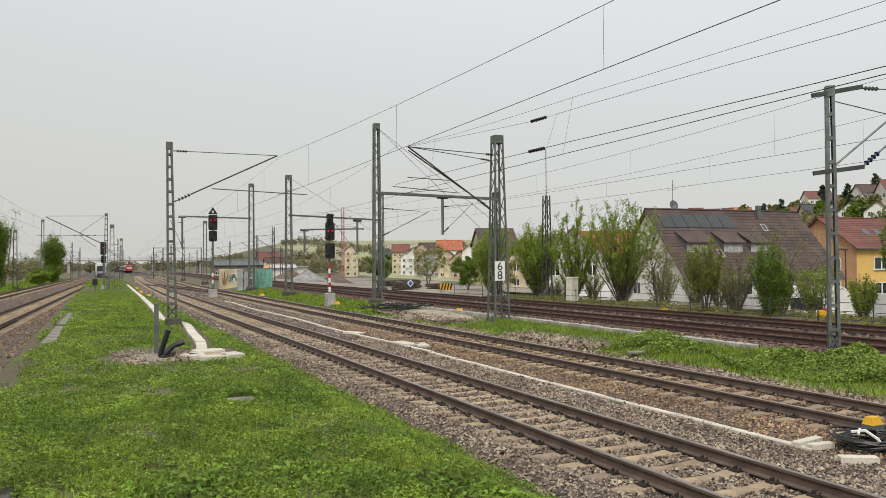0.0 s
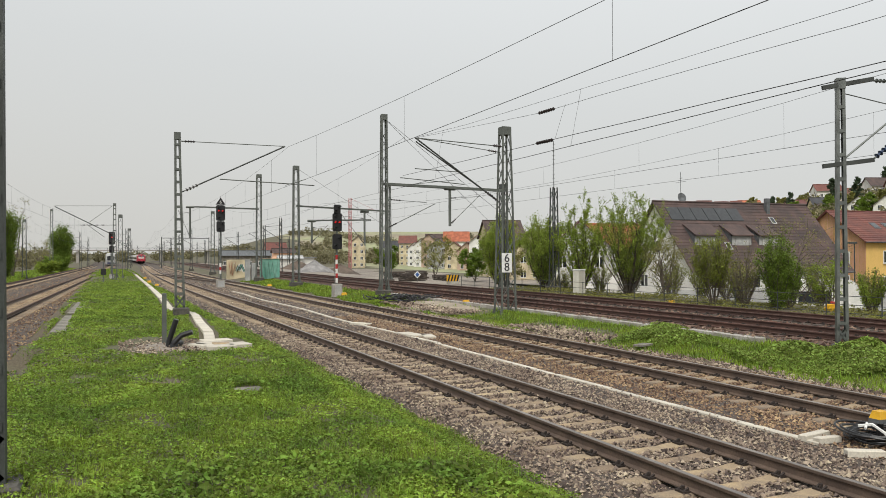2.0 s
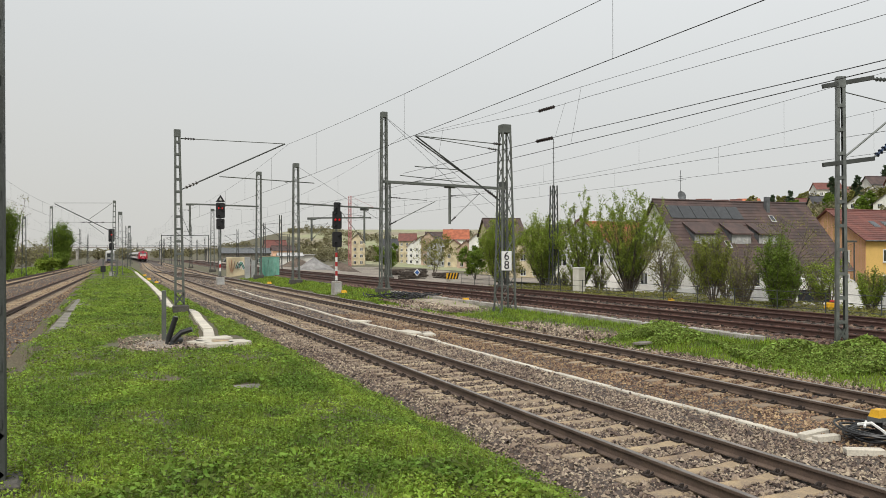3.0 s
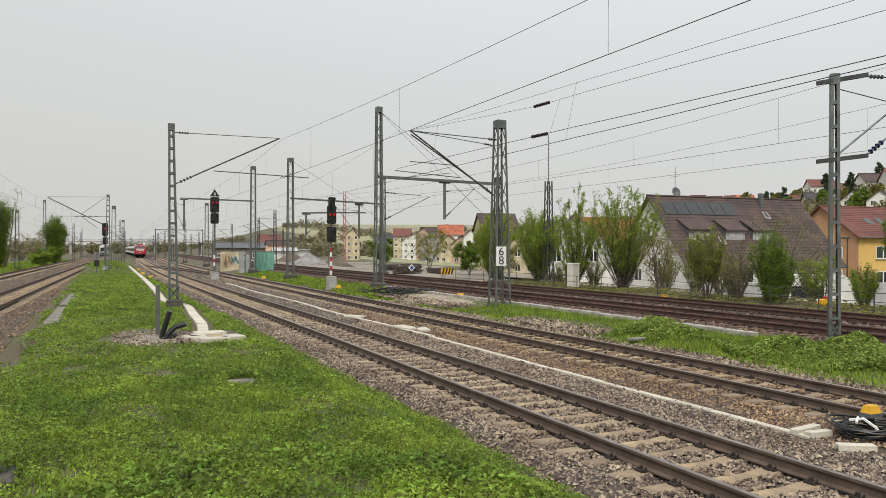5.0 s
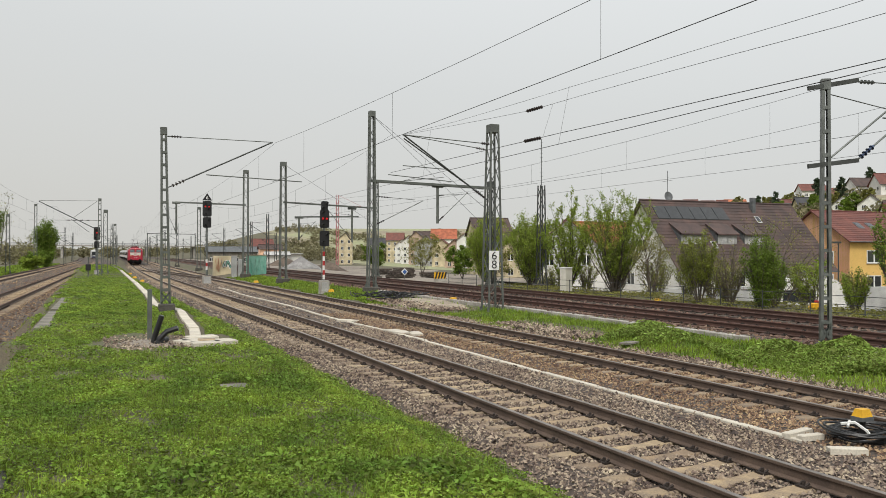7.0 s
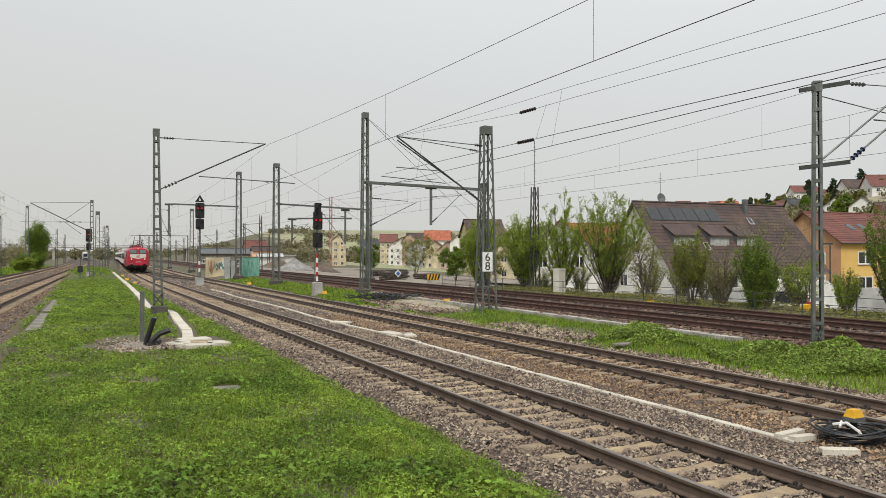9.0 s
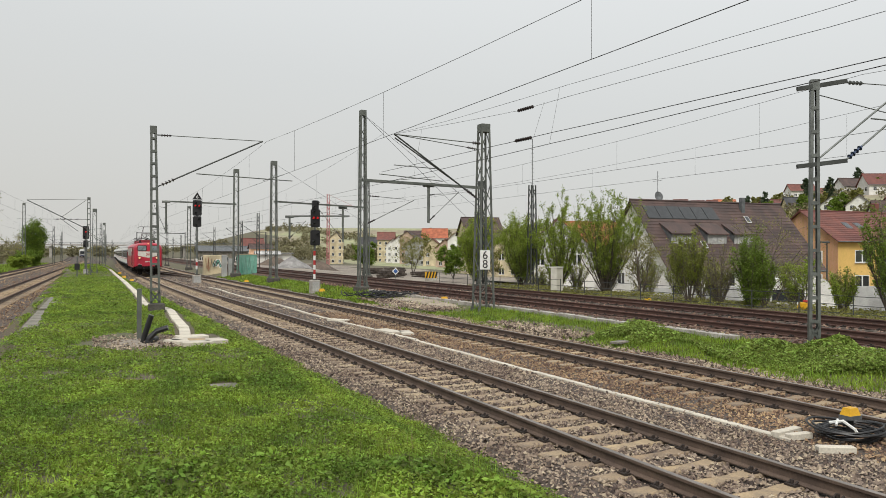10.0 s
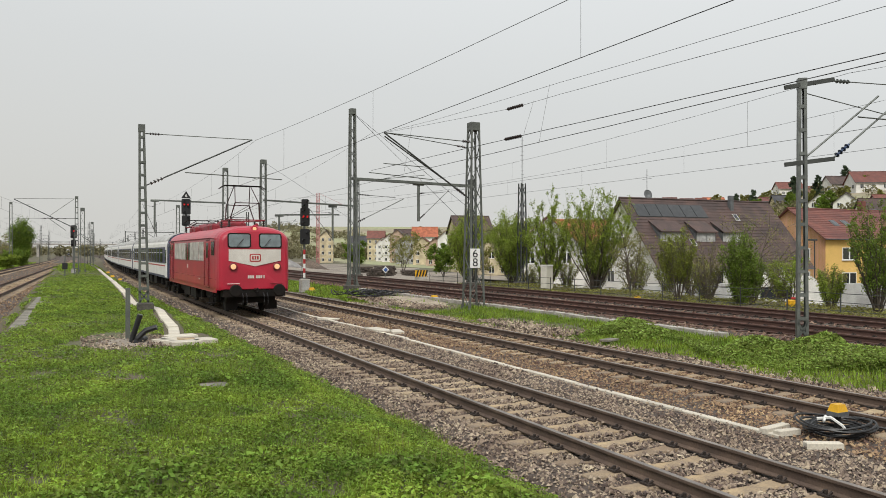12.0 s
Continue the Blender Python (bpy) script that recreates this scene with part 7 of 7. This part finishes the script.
def marker(label, x, y, z, s, stem=0.0):
    t = thing("track_magnet_box", label, "yellow box", pose(x, y, z), "yellow boxes")
    if stem:
        part("stem", Shape().tube((0, 0, -0.1), (0, 0, stem), 0.05, n=8), M["black"], t)
    part("base", Shape().box(-s * 0.62, s * 0.62, -s * 0.5, s * 0.5, stem - 0.02, stem + 0.04), M["lead"], t)
    part("cover", Shape().add([(a * s * 0.58, b * s * 0.45, stem + 0.04) for a, b in ((-1, -1), (1, -1), (1, 1), (-1, 1))] + [(a * s * 0.42, b * s * 0.3, stem + 0.04 + s * 0.55) for a, b in ((-1, -1), (1, -1), (1, 1), (-1, 1))],
                              [(3, 2, 1, 0), (4, 5, 6, 7)] + [(i, (i + 1) % 4, (i + 1) % 4 + 4, i + 4) for i in range(4)]), M["yellow"], t, "bright yellow plastic cover")


marker("yellow box on a black stem in the cable coil", 10.42, 7.72, -0.2, 0.2, 0.3)
for x, y, s in ((17.0, 35.7, 0.3), (26.3, 30.9, 0.27), (13.9, 72.0, 0.36), (3.7, 79.0, 0.34), (4.1, 98.0, 0.34), (14.95, 51.0, 0.34), (4.3, 77.5, 0.32)):
    marker("small yellow plastic box on the ground", x, y, gz(x, y) + 0.06, s)

# pipes, post and dug earth by the mast
dug = Shape()
for k in range(28):
    a = 2 * math.pi * k / 28
    dug.v.append((1.25 + 1.1 * math.cos(a) * r.uniform(0.85, 1.1), 20.6 + 1.95 * math.sin(a) * r.uniform(0.85, 1.1), gz(1.25, 20.6) - 0.04))
dug.v.append((1.25, 20.6, gz(1.25, 20.6) + 0.06))
dug.f = [(i, (i + 1) % 28, 28) for i in range(28)]
solid("dug_earth", dug, M["yard"], "bare patch of dug earth and gravel", "bare earth", kind="structure")
post = thing("marker_post", "green-grey steel post standing in the grass", "post", pose(1.36, 21.2, 0.2))
part("shaft", Shape().bevel_box(-0.055, 0.055, -0.05, 0.05, -0.2, 1.4, 0.01), M["steel"], post)
for lab, pts in (("thick black cable pipe standing open-ended", [(1.36, 20.3, 0.1), (1.42, 20.3, 0.45), (1.58, 20.25, 0.97)]),
                 ("thick black cable pipe bent over", [(1.42, 20.2, 0.1), (1.52, 20.2, 0.4), (1.7, 20.2, 0.58), (1.95, 20.15, 0.66)]),
                 ("short black cable pipe lying on the earth", [(1.4, 20.1, 0.28), (1.62, 20.3, 0.36), (1.72, 20.5, 0.36)])):
    s = Shape().path(pts, 0.068, 10)
    ob = thing("cable_pipe", lab, "pipe", group="cable pipes")
    part("tube", s, M["black"], ob)
    e = Vector(pts[-1])
    d = (e - Vector(pts[-2])).normalized()
    part("end_cap", Shape().tube(e - d * 0.01, e + d * 0.015, 0.058, n=10), M["galv"], ob, "pale open pipe end")

# black cables heaped beyond the second track
pile = thing("cable_heap", "tangled heap of black cables on bare ground", "cable")
for k in range(26):
    cx, cy = 16.2 + r.uniform(-1.3, 1.3), 41.5 + r.uniform(-1.2, 1.2)
    a0, rr = r.uniform(0, 6.28), r.uniform(0.4, 1.1)
    p = [(cx + 1.3 * rr * math.cos(a0 + a), cy + rr * math.sin(a0 + a), gz(16, 41.5) + 0.08 + 0.32 * abs(math.sin(a * 1.3 + k)) * r.uniform(0.5, 1)) for a in np.linspace(0, r.uniform(2, 5), 12)]
    part("cable_strand", Shape().path(p, 0.028, 5), M["black"], pile)
M["sand"] = material("pale_sand", (0.36, 0.3, 0.23), 0.95, spots=0.4, scale=1.5, fine=20, bump=0.5, second=(0.26, 0.215, 0.16))
sand = Shape()
for k in range(30):
    a = 2 * math.pi * k / 30
    x, y = 15.8 + 1.45 * math.cos(a) * r.uniform(0.85, 1.1), 36.8 + 5.4 * math.sin(a) * r.uniform(0.85, 1.1)
    sand.v.append((x, y, gz(x, y) - 0.03))
for k in range(30):
    a = 2 * math.pi * k / 30
    x, y = 15.8 + 0.8 * math.cos(a), 36.8 + 3.0 * math.sin(a)
    sand.v.append((x, y, gz(x, y) + 0.07 + r.uniform(0, 0.05)))
sand.f = [(i, (i + 1) % 30, (i + 1) % 30 + 30, i + 30) for i in range(30)] + [tuple(range(30, 60))]
solid("sand_patch", sand, M["sand"], "bare patch of pale sand and gravel", "bare earth", kind="structure", smooth=True)
stones("sand_pebbles", 3500, (-1.4, 1.4, 32, 42), lambda y: 15.8 + 0 * y, -0.06, 0.04, M["stone"], "pale pebbles on the sand patch", None, 9)
stones("sand_pebbles", 2500, (-0.8, 0.8, 20.5, 26.5), lambda y: 15.2 + 0 * y, -0.16, 0.04, M["stone"], "pale pebbles in the grass strip", None, 10)
stones("dug_pebbles", 1200, (-1.0, 1.0, 18.9, 22.3), lambda y: 1.25 + 0 * y, 0.29, 0.025, M["stone"], "pebbles on the dug earth", None, 11)

kerb = thing("retaining_kerb", "low pale concrete kerb holding the far ballast", "kerb", kind="structure")
for y in np.arange(17, 46, 1.5):
    ob = _slab("kerb_stone", 17.12 + 1.1 * float(shift(y)), y, 0.2 + r.uniform(-0.015, 0.015), 0.3, 1.46, 0.6, 0, M["concrete"])
    ob.parent = kerb
for x, y, h in ((16.3, 12.35, 0.2), (16.8, 12.15, 0.24), (17.15, 12.1, 0.22)):
    slab("concrete_block", "pale upright concrete block among brambles", x, y, gz(x, y) + h, 0.26, 0.22, h + 0.1, 15, M["concrete"], "concrete blocks")
slab("flat_slab", "thin flat concrete slab beside the track", 14.75, 18.6, -0.1, 0.6, 0.3, 0.06, 20, M["concrete_old"], "sunken slabs")

# cabinets
M["cabinet"] = material("pale_grey_beige_paint", (0.6, 0.58, 0.5), 0.6, spots=0.15, second=(0.5, 0.48, 0.41))
cab = thing("relay_cabinet", "tall pale beige equipment cabinet beside the hedge", "cabinet", pose(27.1, 40.4, 0.15, 0, 0, 15))
part("body", Shape().bevel_box(-0.29, 0.29, -0.25, 0.25, -0.2, 1.5, 0.02), M["cabinet"], cab)
part("lid", Shape().bevel_box(-0.32, 0.32, -0.28, 0.28, 1.5, 1.57, 0.03), M["cabinet"], cab)
M["spray_green"] = material("green_spray_paint", (0.09, 0.3, 0.22), 0.6, spots=0.3, scale=2, second=(0.2, 0.4, 0.32))
M["spray_pale"] = material("pale_green_spray", (0.35, 0.55, 0.45), 0.6, spots=0.2)
M["spray_orange"] = material("orange_spray_paint", (0.6, 0.25, 0.15), 0.6, spots=0.2)


def scrawl(parent, mat, x0, x1, z0, z1, y, seed, n=7, w=0.12):
    """Sprayed zigzag strokes, raised a few millimetres, of no letter."""
    q = random.Random(seed)
    pts = [(x0 + (x1 - x0) * k / n + q.uniform(-0.12, 0.12), (z0 if k % 2 else z1) + q.uniform(-0.2, 0.2)) for k in range(n + 1)]
    for (ax, az), (bx, bz) in zip(pts, pts[1:]):
        part("sprayed_stroke", Shape().beam((ax, y, az), (bx, y, bz), 0.012, w), mat, parent)


gray = thing("switch_cabinet", "low white cabinet sprayed with black and green graffiti", "cabinet", pose(15.2, 100, -0.1))
part("body", Shape().bevel_box(-1.3, 1.3, -0.4, 0.4, -0.2, 2.3, 0.04), M["wall_cream"], gray)
scrawl(gray, M["white"], -0.35, 1.15, 0.75, 1.85, -0.405, 3, 7, 0.42)
scrawl(gray, M["black"], -0.35, 1.15, 0.8, 1.8, -0.412, 3, 7, 0.26)
scrawl(gray, M["spray_green"], -0.35, 1.15, 0.8, 1.8, -0.419, 3, 7, 0.1)
scrawl(gray, M["spray_orange"], -1.15, -0.4, 0.3, 1.9, -0.41, 5, 4, 0.25)
box2 = thing("container", "green graffiti-covered container beside the tracks", "container", pose(16.75, 87, -0.05))
part("body", Shape().bevel_box(-0.9, 1.02, -0.8, 0.8, -0.2, 2.35, 0.03), M["spray_green"], box2)
scrawl(box2, M["spray_pale"], -0.75, 0.85, 0.3, 2.1, -0.81, 7, 6, 0.12)
part("roof", Shape().box(-0.95, 1.07, -0.85, 0.85, 2.35, 2.42), M["wall_cream"], box2)
for x, h in ((14.6, 2.3), (15.3, 1.9)):
    c = thing("switch_cabinet", "grey upright cabinet beside the mast", "cabinet", pose(x, 88.5, -0.05), "grey cabinets")
    part("body", Shape().bevel_box(-0.27, 0.27, -0.25, 0.25, -0.2, h, 0.03), M["wall_grey"], c)
    part("door", Shape().box(-0.23, 0.23, -0.265, -0.245, 0.1, h - 0.1), M["wall_grey"], c)

# low fence before the hedge
fence = thing("fence", "low dark steel rail fence before the hedge", "fence")
for y in np.arange(17, 56, 2.4):
    part("post", Shape().tube((26.4 + 1.1 * float(shift(y)), y, 0.0), (26.4 + 1.1 * float(shift(y)), y, 1.0), 0.025, n=6), M["steel_dark"], fence)
for z in (0.3, 0.62, 0.96):
    part("rail", Shape().path([(26.4 + 1.1 * float(shift(y)), y, z) for y in np.arange(17, 56, 2.4)], 0.013, 5), M["steel_dark"], fence)

lamp = thing("street_lamp", "dark street lamp on a slim pole", "street lamp", pose(53.8, 41.9, -1.9))
part("pole", Shape().tube((0, 0, 0), (0, 0, 5.4), 0.07, 0.045, n=8), M["steel_dark"], lamp)
part("lamp_head", Shape().bevel_box(-0.7, 0.15, -0.15, 0.15, 5.35, 5.5, 0.04), M["steel_dark"], lamp)
van = thing("caravan", "cream caravan parked behind the hedge", "caravan", pose(38.5, 32.6, -1.75, 0, 0, -35))
part("body", Shape().prism([(-2.2, 0.5), (2.2, 0.5), (2.35, 1.2), (2.0, 2.6), (1.7, 2.85), (-1.7, 2.85), (-2.1, 2.5), (-2.35, 1.2)], -1.05, 1.05), M["wall_white"], van)
part("window", Shape().box(-1.2, 0.6, -1.07, -1.0, 1.5, 2.2), M["glass"], van)
for x in (-0.3, 0.5):
    part("wheel", Shape().lathe([(0.1, -0.1), (0.32, -0.1), (0.32, 0.1), (0.1, 0.1)], Matrix.Translation((x, -1.0, 0.32)) @ Matrix.Rotation(radians(90), 4, "X"), 14), M["black"], van)
wall = thing("garden_wall", "grey rendered garden wall behind the hedge", "wall", kind="structure")
part("panel", Shape().box(44, 70, 36.0, 36.3, -2.2, 0.3), M["wall_grey"], wall)
part("panel", Shape().box(40, 52, 48.0, 48.3, -2.2, -0.2), M["wall_grey"], wall)
toy = thing("toy_tractor", "small yellow and red toy tractor at the hedge", "toy", pose(28.3, 23.2, 0.15))
part("body", Shape().bevel_box(-0.2, 0.2, -0.1, 0.1, 0.12, 0.32, 0.04), M["yellow"], toy)
part("cabin", Shape().bevel_box(0.06, 0.2, -0.08, 0.08, 0.3, 0.42, 0.03), M["red"], toy)
for x in (-0.13, 0.13):
    for e in (-0.11, 0.11):
        part("wheel", Shape().lathe([(0.04, -0.03), (0.1, -0.03), (0.1, 0.03), (0.04, 0.03)], Matrix.Translation((x, e, 0.09)) @ Matrix.Rotation(radians(90), 4, "X"), 12), M["yellow"], toy)
sign = thing("track_sign", "blue and white diamond sign on a short post", "sign", pose(25.4, 63.5, 0.25))
part("post", Shape().tube((0, 0, 0), (0, 0, 0.7), 0.03, n=6), M["galv"], sign)
part("plate", Shape().prism([(0, 0.35), (0.32, 0.67), (0, 0.99), (-0.32, 0.67)], -0.04, 0.0), M["white"], sign)
M["blue"] = material("blue_paint", (0.05, 0.14, 0.4), 0.5, spots=0.15)
part("field", Shape().prism([(0, 0.45), (0.22, 0.67), (0, 0.89), (-0.22, 0.67)], -0.055, -0.04), M["blue"], sign)

barrier = thing("striped_barrier", "yellow and black striped warning board beside the track", "barrier", pose(27.2, 59.8, 0.2))
part("board", Shape().box(-0.55, 0.55, -0.03, 0.03, 0.2, 0.75), M["yellow"], barrier)
for k in range(4):
    x = -0.5 + k * 0.28
    part("stripe", Shape().prism([(x, 0.2), (x + 0.14, 0.2), (x + 0.3, 0.75), (x + 0.16, 0.75)], -0.045, -0.03), M["black"], barrier)
part("foot", Shape().box(-0.5, 0.5, -0.2, 0.2, -0.1, 0.2), M["concrete"], barrier)

# stacks of old sleepers and rails in the yard
for i, (x, y, n, a) in enumerate(((27.5, 70, 4, 10), (29.5, 74, 5, -5), (31.5, 71, 4, 20), (33.5, 76, 5, 0), (36, 73, 4, 12), (38.5, 78, 5, -10), (30, 82, 4, 5), (41, 76, 4, 15))):
    st = thing("sleeper_stack", "dark stack of old wooden sleepers in the yard", "sleeper stack", pose(x, y, gz(x, y) - 0.05, 0, 0, a), "sleeper stacks")
    for k in range(n):
        for j in range(3):
            e = r.uniform(-0.15, 0.15)
            if k % 2:
                part("beam", Shape().bevel_box(-1.1 + e, 1.1 + e, j * 0.6 - 0.75, j * 0.6 - 0.5, k * 0.2, k * 0.2 + 0.17, 0.015), M["sleeper_wood"], st)
            else:
                part("beam", Shape().bevel_box(j * 0.75 - 0.9, j * 0.75 - 0.65, -1.1 + e, 1.1 + e, k * 0.2, k * 0.2 + 0.17, 0.015), M["sleeper_wood"], st)


def motions():
    """The train comes in along the first main track, at an even speed; the railcar draws away on the side track."""
    times = [i * 0.5 for i in range(25)]
    front = lambda t: 31.3 + SPEED * (12 - t)
    walk(loco, [(t, on_track(line_one, front(t) + 7.66, 7.9)) for t in times])
    for i, c in enumerate(coaches):
        walk(c, [(t, on_track(line_one, front(t) + 16.45 + 13.2 + 26.4 * i - 0.6, 19.0)) for t in times])
    walk(side_train, [(t, on_track(line_six, 245 + 20 * t, 32.0)) for t in times])


motions()
